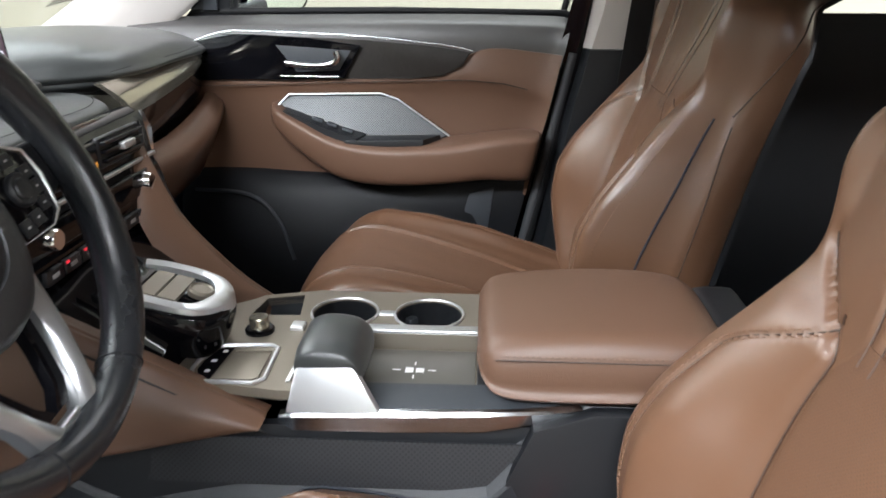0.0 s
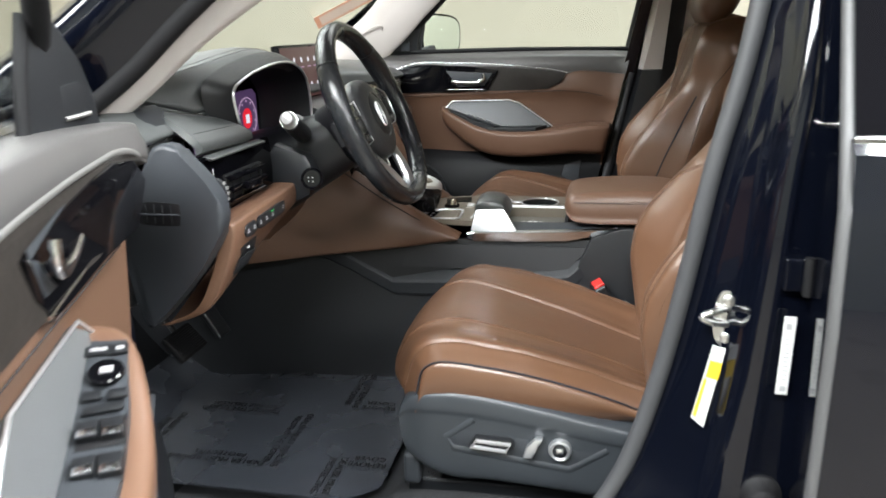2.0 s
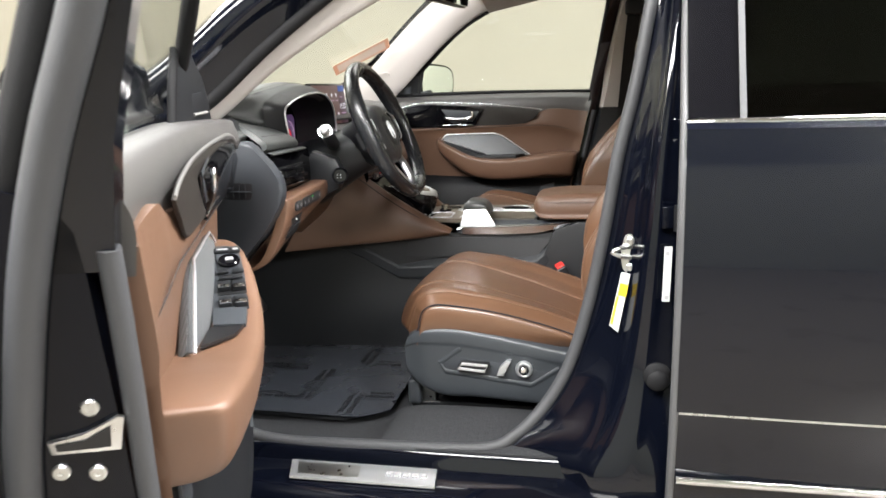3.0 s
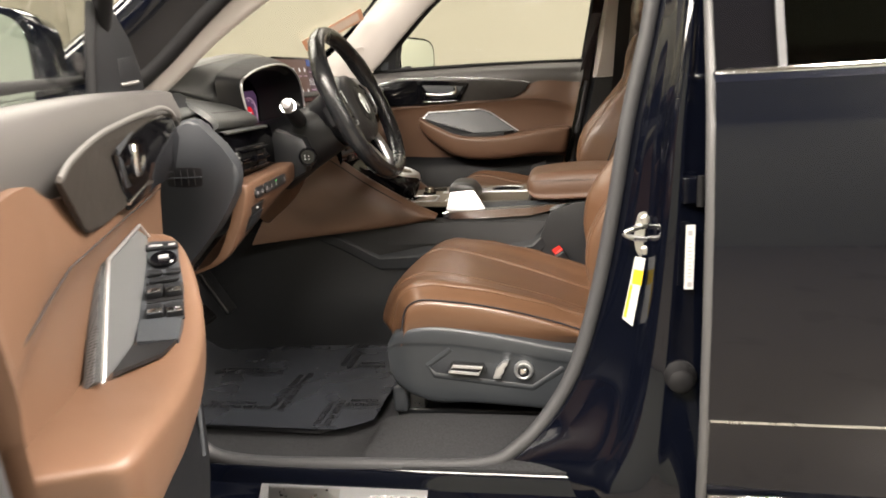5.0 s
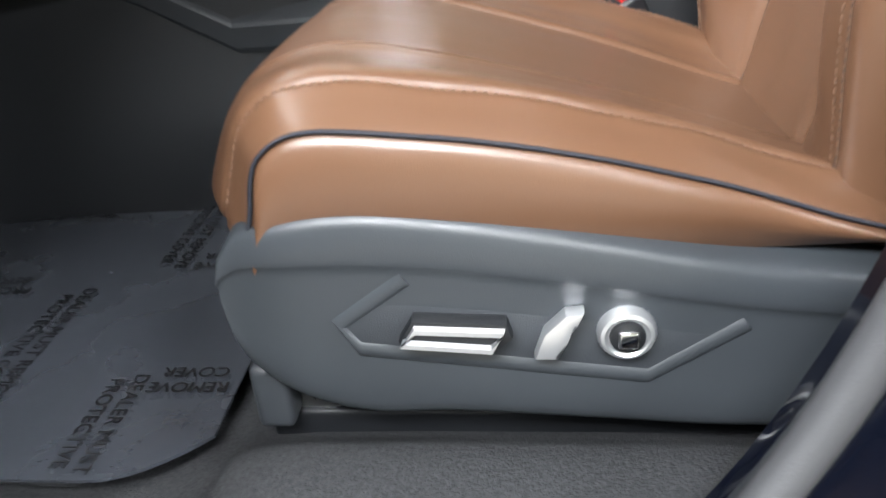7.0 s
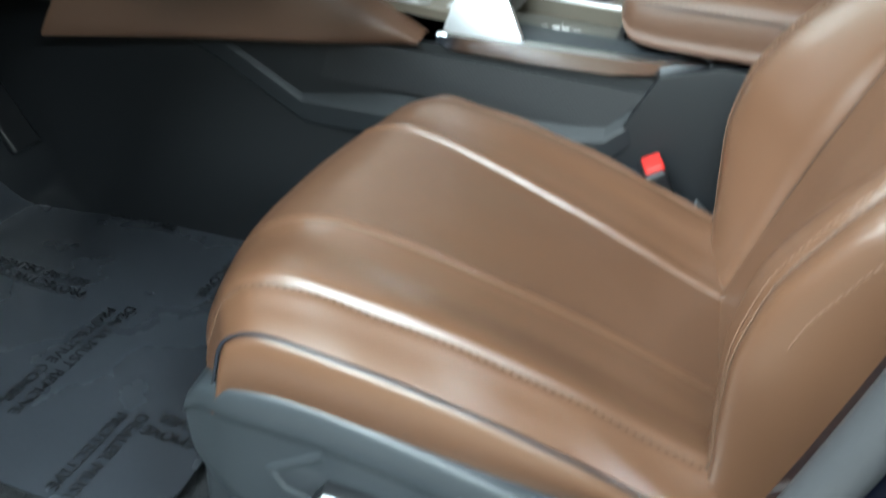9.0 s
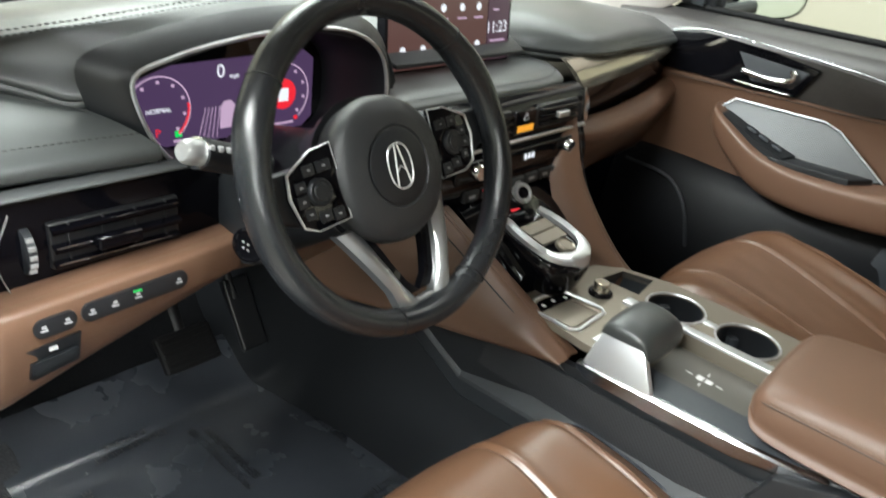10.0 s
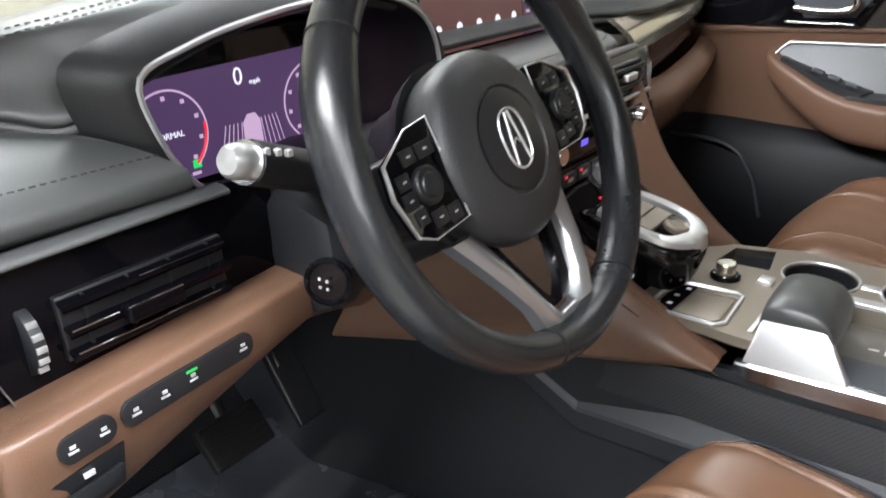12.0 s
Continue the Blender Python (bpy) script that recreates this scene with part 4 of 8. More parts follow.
# body with faceted dark sides
bm = bmesh.new()
for s in (-1, 1):
    rows = []
    for x, yt, zt in ((-1.15, 0.22, 0.86), (-0.85, 0.19, 0.82), (-0.62, 0.150, 0.80), (-0.45, 0.140, 0.765), (-0.24, 0.122, 0.765), (0.0, 0.118, 0.768), (0.13, 0.116, 0.772), (0.32, 0.116, 0.80)):
        rows.append([V(x, s * yt + 0.02, zt), V(x, s * (yt + 0.008) + 0.02, zt - 0.05), V(x, s * (yt + 0.022) + 0.02, zt - 0.16), V(x, s * (yt + 0.036) + 0.02, 0.52), V(x, s * (yt + 0.04) + 0.02, 0.40)])
    slab(bm, [spline(r, 3) for r in rows], (0, s * -0.012, 0))
part("side_wall", bm, plastic_black, con, "black console side wall")
for s in (-1, 1):
    # folded satin band that runs along the side, down and up again
    bm = bmesh.new()
    line = [(-0.95, 0.80), (-0.62, 0.785), (-0.52, 0.735), (-0.405, 0.674), (-0.25, 0.680), (-0.04, 0.694), (0.005, 0.702), (0.05, 0.742), (0.11, 0.795)]
    rows = []
    for x, z in line:
        o = 0.075 * smooth01(-0.5, -1.0, x) - 0.026 * smooth01(-0.02, 0.10, x)
        rows.append([V(x - 0.004, s * (0.128 + o) + 0.02, z + 0.020), V(x - 0.002, s * (0.134 + o) + 0.02, z + 0.017), V(x + 0.002, s * (0.154 + o) + 0.02, z - 0.006), V(x + 0.003, s * (0.1565 + o) + 0.02, z - 0.011), V(x + 0.006, s * (0.1575 + o) + 0.02, z - 0.036), V(x + 0.008, s * (0.155 + o) + 0.02, z - 0.042), V(x + 0.010, s * (0.140 + o) + 0.02, z - 0.046)])
    slab(bm, [[q for q in r] for r in rows], (0, s * -0.006, 0))
    part("side_ridge", bm, ridge_plastic, con, "satin grey bent ridge", sharp=14)
    bm = bmesh.new()
    slab(bm, [[V(-0.40, s * 0.1325 + 0.02, 0.755), V(-0.385, s * 0.141 + 0.02, 0.70)], [V(0.05, s * 0.1285 + 0.02, 0.755), V(0.0, s * 0.140 + 0.02, 0.70)]], (0, s * 0.003, 0))
    part("side_mesh", bm, mesh_mat, con, "black woven mesh side panel")
# rear block under the arm rest
box_part("rear_block", (0.06, -0.100, 0.42), (0.36, 0.140, 0.803), 0.014, plastic_black, con)
bm = bmesh.new()
prism(bm, [V(0.055, -0.122, 0.78), V(0.12, -0.122, 0.803), V(0.36, -0.122, 0.803), V(0.36, -0.128, 0.42), V(0.02, -0.132, 0.42), V(0.02, -0.128, 0.70)], (0, 0.02, 0), 0.004)
part("rear_side_panel", bm, plastic_black, con, "dark grain rear side panel")


def console_panel():
    """The flat top with its real openings for the storage box, cup holders and tray."""
    bm = bmesh.new()
    z0, z1 = 0.796, 0.808
    outer = [(-0.362, -0.080), (-0.350, 0.118), (-0.335, 0.150), (-0.235, 0.178), (0.02, 0.178), (0.02, 0.052), (-0.150, 0.052), (-0.205, 0.010), (-0.205, -0.099), (-0.228, -0.0995), (-0.330, -0.085)]
    bx = [(-0.316, 0.090), (-0.308, 0.146), (-0.258, 0.160), (-0.249, 0.094)]
    def circ(cx, cy, r, n=24):
        return [(cx + r * math.cos(2 * math.pi * i / n), cy + r * math.sin(2 * math.pi * i / n)) for i in range(n)]
    holes = [bx, circ(-0.190, 0.105, 0.043), circ(-0.075, 0.105, 0.044)]
    edges = []
    for loop in [outer] + holes:
        vs = [bm.verts.new((x, y, z1)) for x, y in loop]
        edges += [bm.edges.new((vs[i], vs[(i + 1) % len(vs)])) for i in range(len(vs))]
    bmesh.ops.triangle_fill(bm, use_beauty=True, use_dissolve=False, edges=edges)
    ext = bmesh.ops.extrude_face_region(bm, geom=list(bm.faces))
    for v in ext["geom"]:
        if isinstance(v, bmesh.types.BMVert):
            v.co.z = z0
    part("top_panel", bm, bronze, con, "champagne metallic top panel", sharp=25)


console_panel()
# wells
def well(name, outline, z0, z1, material, label):
    bm = bmesh.new()
    a = [bm.verts.new((x, y, z1)) for x, y in outline]
    b = [bm.verts.new((x, y, z0)) for x, y in outline]
    n = len(a)
    for i in range(n):
        bm.faces.new((a[i], a[(i + 1) % n], b[(i + 1) % n], b[i]))
    bm.faces.new(b)
    return part(name, bm, material, con, label)


well("storage_box", [(-0.316, 0.090), (-0.308, 0.146), (-0.258, 0.160), (-0.249, 0.094)], 0.755, 0.806, plastic, "dark rubber-lined storage box")
for cx, r in ((-0.190, 0.043), (-0.075, 0.044)):
    w = well("cup_holder", [(cx + (r - 0.0012) * math.cos(i * math.pi / 24), 0.105 + (r - 0.0012) * math.sin(i * math.pi / 24)) for i in range(48)], 0.735, 0.8065, plastic_black, "round cup holder")
    bm = bmesh.new()
    tube(bm, [V(cx + (r + 0.002) * math.cos(i * math.pi / 20), 0.105 + (r + 0.002) * math.sin(i * math.pi / 20), 0.8090) for i in range(40)], 0.0019, 6, True)
    part("rim", bm, silver, w, "satin silver rim")
    for an in (0.2, 2.4, 4.4):
        bm = bmesh.new()
        rbox(bm, (r - 0.014, -0.008, -0.014), (r - 0.001, 0.008, 0.014), 0.004, 2)
        bmesh.ops.transform(bm, matrix=Matrix.Translation((cx, 0.105, 0.778)) @ Matrix.Rotation(an, 4, "Z"), verts=bm.verts)
        part("grip_tab", bm, plastic, w, "spring grip tab")
box_part("cup_bridge", (-0.143, 0.098, 0.802), (-0.122, 0.112, 0.8105), 0.003, silver, con, "silver bridge between cup holders")
# phone tray
bm = bmesh.new()
rbox(bm, (-0.205, -0.098, 0.772), (0.030, 0.052, 0.784), 0.003, 2)
tray = part("phone_tray", bm, bronze, con, "champagne wireless phone tray")
box_part("tray_mat", (-0.150, -0.056, 0.7835), (-0.010, 0.046, 0.7855), 0.001, mat("grey_brown_tray_mat", (0.085, 0.080, 0.070), 0.4, vary=0.06, rough_vary=0.05), tray, "grey-brown tray mat")
box_part("tray_wall", (-0.17, 0.0495, 0.778), (0.03, 0.0545, 0.8065), 0.001, bronze, tray)
box_part("tray_end", (-0.008, -0.060, 0.778), (0.002, 0.050, 0.800), 0.002, plastic_black, tray)
box_part("tray_back_bar", (-0.170, 0.050, 0.800), (0.016, 0.068, 0.8115), 0.003, silver, con, "brushed silver bar behind the tray")
for dx, dy, sx, sy in ((-0.006, 0, 0.005, 0.006), (0.007, 0, 0.005, 0.005), (-0.022, 0, 0.005, 0.001), (0.022, 0, 0.005, 0.001), (0, 0.016, 0.001, 0.004), (0, -0.016, 0.001, 0.004)):
    box_part("charge_mark", (-0.085 + dx - sx, -0.006 + dy - sy, 0.7856), (-0.085 + dx + sx, -0.006 + dy + sy, 0.7860), 0.0002, white_print, con)
box_part("charge_lamp", (-0.045, -0.050, 0.7856), (-0.037, -0.046, 0.7864), 0.0003, glow_green, con, "small green charging lamp")
box_part("charge_mark", (-0.030, -0.052, 0.7856), (-0.021, -0.045, 0.7860), 0.0002, white_print, con)
# touch pad, scroll knob and button
pad = thing("touch_pad", "champagne touch pad with a bright rim on the console", "touch pad")
PADO = [(-0.340, -0.062), (-0.339, -0.040), (-0.327, -0.006), (-0.318, 0.000), (-0.262, 0.003), (-0.253, -0.004), (-0.250, -0.078), (-0.260, -0.0885), (-0.318, -0.088), (-0.333, -0.078)]
bm = bmesh.new()
tube(bm, [V(x, y, 0.8095) for x, y in PADO], 0.0026, 6, True)
part("rim", bm, silver, pad, "bright silver rim")
plate("pad", [(-0.308, -0.082, 0.8085), (-0.303, -0.020, 0.8085), (-0.258, -0.018, 0.8085), (-0.257, -0.076, 0.8085), (-0.264, -0.082, 0.8085)], (0, 0, 0.0025), 0.001, bronze, pad)
plate("pad_key", [(-0.302, -0.016, 0.8085), (-0.300, -0.006, 0.8085), (-0.262, -0.004, 0.8085), (-0.258, -0.010, 0.8085), (-0.258, -0.014, 0.8085)], (0, 0, 0.0025), 0.0008, bronze, pad)
plate("back_keys", [(-0.333, -0.062, 0.8085), (-0.332, -0.040, 0.8085), (-0.322, -0.008, 0.8085), (-0.307, -0.007, 0.8085), (-0.312, -0.082, 0.8085), (-0.318, -0.081, 0.8085), (-0.328, -0.075, 0.8085)], (0, 0, 0.002), 0.0008, piano, pad, "black back and home keys")
for x, y in ((-0.314, -0.018), (-0.320, -0.042), (-0.320, -0.066)):
    box_part("key_mark", (x - 0.003, y - 0.003, 0.8106), (x + 0.003, y + 0.003, 0.8109), 0.0001, white_print, pad)
knob = thing("volume_knob", "small ribbed silver volume knob on the console", "knob")
lathe_part("cap", [(0.0, 0.0205), (0.0115, 0.0205), (0.0125, 0.019), (0.0128, 0.006), (0.014, 0.0), (0.0155, -0.0)][::-1], Matrix.Translation((-0.290, 0.044, 0.808)), champagne, knob, "ribbed silver cap")
lathe_part("base_ring", [(0.019, 0.0), (0.019, 0.004), (0.017, 0.006), (0.0, 0.006)], Matrix.Translation((-0.290, 0.044, 0.808)), piano, knob)
bm = bmesh.new()
rbox(bm, (-0.252, 0.046, 0.806), (-0.234, 0.068, 0.813), 0.003, 2)
tagged(part("skip_button", bm, silver, None), "small silver skip button on the console panel", "button")
# wrist rest with its silver blade
wr = thing("wrist_rest", "black leather wrist rest on a satin silver blade", "wrist rest")
bm = bmesh.new()
rows = []
for y in (-0.092, -0.086, -0.066, -0.03, -0.006, 0.006, 0.012):
    e = 1 - 0.35 * max(0, (abs(y + 0.040) - 0.040) / 0.013)
    ring = []
    for x, z in ((-0.214, 0.826), (-0.211, 0.846), (-0.196, 0.857), (-0.172, 0.858), (-0.150, 0.852), (-0.138, 0.838), (-0.134, 0.822), (-0.142, 0.813), (-0.205, 0.816)):
        ring.append(V(-0.166 + (x + 0.166) * (0.72 + 0.28 * e), y, 0.83 + (z - 0.83) * e))
    rows.append(spline(ring, 4, True))
vs = grid(bm, rows, close_u=True)
bm.faces.new(vs[0][::-1]), bm.faces.new(vs[-1])
part("pad", bm, dash_pad, wr, "charcoal leather pad", sharp=70)
plate("silver_blade", [(-0.219, -0.110, 0.785), (-0.207, -0.089, 0.841), (-0.150, -0.089, 0.843), (-0.113, -0.110, 0.787)], (0.0, 0.010, 0.003), 0.0025, silver, wr, "satin silver wedge blade")
bm = bmesh.new()
rows = []
for x, zt, h, o in ((-0.228, 0.780, 0.010, 0.004), (-0.212, 0.785, 0.022, 0.0), (-0.110, 0.790, 0.026, 0.0), (0.0, 0.794, 0.025, 0.0), (0.060, 0.797, 0.016, 0.001), (0.090, 0.7985, 0.008, 0.003), (0.108, 0.799, 0.003, 0.006)):
    rows.append([V(x, -0.100 + o, zt + 0.001), V(x, -0.1085 + o, zt - 0.0002), V(x, -0.1115 + o, zt - 0.004 * h / 0.025), V(x, -0.1085 + o, zt - h), V(x, -0.098 + o, zt - h - 0.003)])
slab(bm, rows, (0, 0.004, -0.001))
part("side_rail", bm, polished, wr, "satin silver side rail", sharp=20)
plate("tray_lip", [(-0.120, -0.1035, 0.791), (0.105, -0.1035, 0.799), (0.06, -0.060, 0.801), (-0.140, -0.060, 0.799)], (0, 0, -0.018), 0.002, plastic, wr, "dark tray lip")
plate("wrist_gap_rim", [(-0.224, -0.082, 0.8085), (-0.222, 0.02, 0.8085), (-0.217, 0.02, 0.8085), (-0.219, -0.082, 0.8085)], (0, 0, 0.002), 0.0005, silver, wr)
# arm rest
arm = thing("arm_rest", "brown leather arm rest lid behind the console tray", "arm rest")
bm = bmesh.new()
rows = []
for x, zt, y0, y1, zb in ((-0.008, 0.848, -0.060, 0.100, 0.836), (0.000, 0.864, -0.086, 0.118, 0.822), (0.022, 0.873, -0.100, 0.128, 0.809), (0.10, 0.880, -0.104, 0.132, 0.807), (0.18, 0.881, -0.104, 0.132, 0.809), (0.235, 0.877, -0.101, 0.128, 0.816), (0.262, 0.866, -0.094, 0.120, 0.826), (0.272, 0.850, -0.082, 0.108, 0.836)):
    zm = zb + 0.62 * (zt - zb)
    ring = [V(x, y0 + 0.012, zb), V(x, y0, zb + 0.2 * (zt - zb)), V(x, y0 + 0.002, zm), V(x, y0 + 0.016, zt - 0.006), V(x, y0 + 0.05, zt), V(x, y1 - 0.05, zt), V(x, y1 - 0.016, zt - 0.006), V(x, y1 - 0.002, zm), V(x, y1, zb + 0.2 * (zt - zb)), V(x, y1 - 0.012, zb)]
    rows.append(spline(ring, 4, True))
fine = [spline([r[j] for r in rows], 4) for j in range(len(rows[0]))]
vs = grid(bm, [[c[i] for c in fine] for i in range(len(fine[0]))], close_u=True)
bm.faces.new(vs[0][::-1]), bm.faces.new(vs[-1])
part("lid", bm, leather_trim, arm, "brown leather lid", sharp=60)
bm = bmesh.new()
stitches(bm, [V(x, -0.1018, 0.8605) for x in np.linspace(0.02, 0.245, 30)], 0.004, 0.0028, 0.0007)
part("seam_stitching", bm, thread, arm)
tube_part("lid_seam", [V(x, -0.1040, 0.8565) for x in np.linspace(0.012, 0.255, 12)], 0.0008, seam_mat, arm, n=5)
box_part("hinge_block", (0.262, -0.075, 0.79), (0.325, 0.11, 0.862), 0.018, plastic_black, arm)

# ---- shifter tower and knee wings ----
tower = thing("shift_console", "gloss black gear selector tower under the dashboard", "gear selector")
bm = bmesh.new()
shell(bm, [[V(x, y, z - 0.02 * abs(y - 0.02) / 0.12) for y in (-0.098, -0.05, 0.02, 0.09, 0.138)] for x, z in ((-0.60, 0.985), (-0.50, 0.945), (-0.42, 0.885), (-0.37, 0.835), (-0.352, 0.803))], (0, 0, -0.02), 3, 4)
part("tower_face", bm, piano, tower, "gloss black sloping face")
# pedestal of the selector and the silver arch on it
def sel(x, y, up):
    """A point on the sloping selector: x along, y across, up from its face."""
    f = (x + 0.315) / -0.145
    return V(x, y, 0.866 + 0.044 * f - 0.010 * f * f + up)
bm = bmesh.new()
SELO = [(-0.465, -0.045), (-0.465, 0.062), (-0.40, 0.068), (-0.345, 0.060), (-0.318, 0.042), (-0.308, 0.010), (-0.314, -0.030), (-0.335, -0.055), (-0.40, -0.062)]
so = spline([V(x, y, 0) for x, y in SELO], 4, True)
c0 = V(-0.39, 0.005, 0)
rows = []
for f, up in ((0.80, -0.062), (0.90, -0.045), (0.99, -0.020), (1.0, -0.004), (0.97, 0.0)):
    rows.append([sel(c0.x + (p.x - c0.x) * f, c0.y + (p.y - c0.y) * f, up) for p in so])
vs = grid(bm, rows, close_u=True)
bm.faces.new(vs[-1])
part("selector_pedestal", bm, piano, tower, "gloss black selector pedestal", sharp=60)
bm = bmesh.new()
arch = spline([V(-0.428, 0.046, 0), V(-0.40, 0.052, 0), V(-0.365, 0.052, 0), V(-0.335, 0.042, 0), V(-0.320, 0.012, 0), V(-0.328, -0.026, 0), V(-0.350, -0.044, 0), V(-0.395, -0.046, 0), V(-0.428, -0.038, 0)], 6)
rows = []
for i, p in enumerate(arch):
    q = (arch[min(i + 1, len(arch) - 1)] - arch[max(i - 1, 0)]).normalized()
    n = V(-q.y, q.x, 0)
    w = 0.0085 + 0.004 * math.exp(-((i - len(arch) / 2) / 8) ** 2)
    rows.append([sel(p.x + n.x * w, p.y + n.y * w, -0.004), sel(p.x + n.x * w * 0.9, p.y + n.y * w * 0.9, 0.006), sel(p.x, p.y, 0.010), sel(p.x - n.x * w * 0.9, p.y - n.y * w * 0.9, 0.006), sel(p.x - n.x * w, p.y - n.y * w, -0.004)])
slab(bm, rows, (0, 0, -0.003))
part("selector_arch", bm, silver, tower, "satin silver selector arch", sharp=50)
for x0, x1, mt in ((-0.440, -0.412, piano), (-0.409, -0.388, bronze), (-0.385, -0.364, bronze)):
    bm = bmesh.new()
    slab(bm, [[sel(x, y, 0.003) for y in (-0.030, 0.0, 0.036)] for x in (x0, (x0 + x1) / 2, x1)], (0, 0, -0.006))
    part("selector_key", bm, mt, tower, "selector key")
lathe_part("drive_button", [(0.016, 0), (0.016, 0.006), (0.0135, 0.009), (0.011, 0.007), (0, 0.007)], Matrix.Translation(sel(-0.346, 0.004, 0.001)) @ pose(0, 0, 0, 0, 18, 0), bronze, tower, "round champagne drive button")
box_part("park_lamp", (-0.450, -0.010, sel(-0.446, 0, 0.004).z), (-0.442, 0.010, sel(-0.446, 0, 0.006).z), 0.0006, glow_red, tower, "small red park lamp")
lathe_part("mode_dial", [(0.017, -0.012), (0.017, 0.010), (0.0160, 0.013), (0.0135, 0.013), (0.0125, 0.011), (0, 0.011)], Matrix.Translation((-0.462, 0.030, 0.916)) @ pose(0, 0, 0, 0, 58, -12), silver, tower, "knurled silver drive mode dial")
lathe_part("dial_face", [(0.0100, 0.0105), (0.0100, 0.0125), (0.0, 0.0130)], Matrix.Translation((-0.462, 0.030, 0.916)) @ pose(0, 0, 0, 0, 58, -12), piano, tower)
plate("side_blade", [(-0.455, -0.080, 0.900), (-0.41, -0.070, 0.870), (-0.365, -0.066, 0.835), (-0.375, -0.078, 0.815), (-0.43, -0.086, 0.845)], (0.0, 0.006, 0.008), 0.002, piano, tower, "gloss black side blade")

WING_D = ([(-0.56, 0.205, 0.99), (-0.50, 0.165, 0.945), (-0.43, 0.132, 0.885), (-0.36, 0.113, 0.836), (-0.30, 0.105, 0.800), (-0.245, 0.102, 0.772)], [(-0.70, 0.26, 0.742), (-0.60, 0.215, 0.745), (-0.50, 0.175, 0.747), (-0.40, 0.148, 0.752), (-0.32, 0.125, 0.757), (-0.252, 0.106, 0.762)])
WING_P = ([(-0.515, 0.235, 1.03), (-0.475, 0.195, 0.985), (-0.435, 0.178, 0.920), (-0.385, 0.172, 0.866), (-0.345, 0.172, 0.828), (-0.305, 0.172, 0.798)], [(-0.70, 0.30, 0.742), (-0.60, 0.255, 0.745), (-0.52, 0.225, 0.750), (-0.44, 0.20, 0.755), (-0.37, 0.188, 0.762), (-0.315, 0.178, 0.770)])
for s, (top, bot) in ((-1, WING_D), (1, WING_P)):
    y0 = 0.0
    # brown padded wing that runs from the dashboard down to the console
    w = thing("knee_wing", "brown leather knee wing flanking the centre console", "interior trim", "knee wings")
    bm = bmesh.new()
    rows = []
    for (x, y, z), (x2, y2, z2) in zip(spline([V(*p) for p in top], 5), spline([V(*p) for p in bot], 5)):
        a, b = V(x, s * y + y0, z), V(x2, s * y2 + y0, z2)
        n = V(0, s * 1, 0)
        rows.append(([a - n * 0.060 - V(0, 0, 0.050), a - n * 0.034 - V(0, 0, 0.016), a - n * 0.010 + V(0, 0, 0.002), a + n * 0.003] if s > 0 else [a - n * 0.020, a - n * 0.004 + V(0, 0, 0.004), a + n * 0.004]) + [ a.lerp(b, 0.3) + n * 0.016, a.lerp(b, 0.7) + n * 0.012, b + n * 0.002, b - n * 0.012 - V(0, 0, 0.004)])
    slab(bm, [spline(r, 3) for r in rows], (0, -s * 0.008, 0))
    part("pad", bm, leather_trim, w, "brown leather pad", sharp=60)
    bm = bmesh.new()
    tube(bm, [V(x + 0.004, s * (y + 0.011) + y0, z - 0.012) for x, y, z in spline([V(*p) for p in top], 5)], 0.0012, 5)
    part("seam", bm, thread_dark, w)

# ---- dashboard ----
dash = thing("dashboard", "charcoal leather dashboard with gloss black and brown leather lower trim", "dashboard")
# broad top pad
bm = bmesh.new()
ST = [-0.78, -0.66, -0.50, -0.36, -0.20, -0.06, 0.08, 0.20, 0.32, 0.52, 0.72, 0.79]
def top_row(y):
    lift = 0.012 * math.exp(-((y - 0.42) / 0.22) ** 2)
    edge = 0.03 * smooth01(0.66, 0.79, abs(y))
    fx = -0.60 - 0.17 * smooth01(-0.62, -0.56, y) + 0.07 * smooth01(-0.20, -0.14, y) + 0.145 * smooth01(0.16, 0.27, y) - 0.02 * smooth01(0.5, 0.75, y)
    fz = 1.105 if y > 0.1 else 1.10
    bx = -1.20 + 0.30 * (abs(y) / 0.8) ** 2.2
    return [V(bx, y, 1.105 - edge), V(bx * 0.6 + fx * 0.4, y, 1.135 + lift - edge), V(bx * 0.25 + fx * 0.75, y, 1.142 + lift - edge), V(fx - 0.03, y, fz + 0.016 + lift - edge * 0.6), V(fx, y, fz - edge * 0.4), V(fx + 0.003, y, fz - 0.010 - edge * 0.4), V(fx - 0.02, y, fz - 0.020 - edge * 0.4)]
rows = [top_row(y) for y in ST]
fine = [spline(r, 5) for r in rows]
cols = [spline([r[j] for r in fine], 5) for j in range(len(fine[0]))]
slab(bm, [[c[i] for c in cols] for i in range(len(cols[0]))], (-0.01, 0, -0.012))
part("top_pad", bm, dash_pad, dash, "charcoal stitched leather top pad", sharp=60)
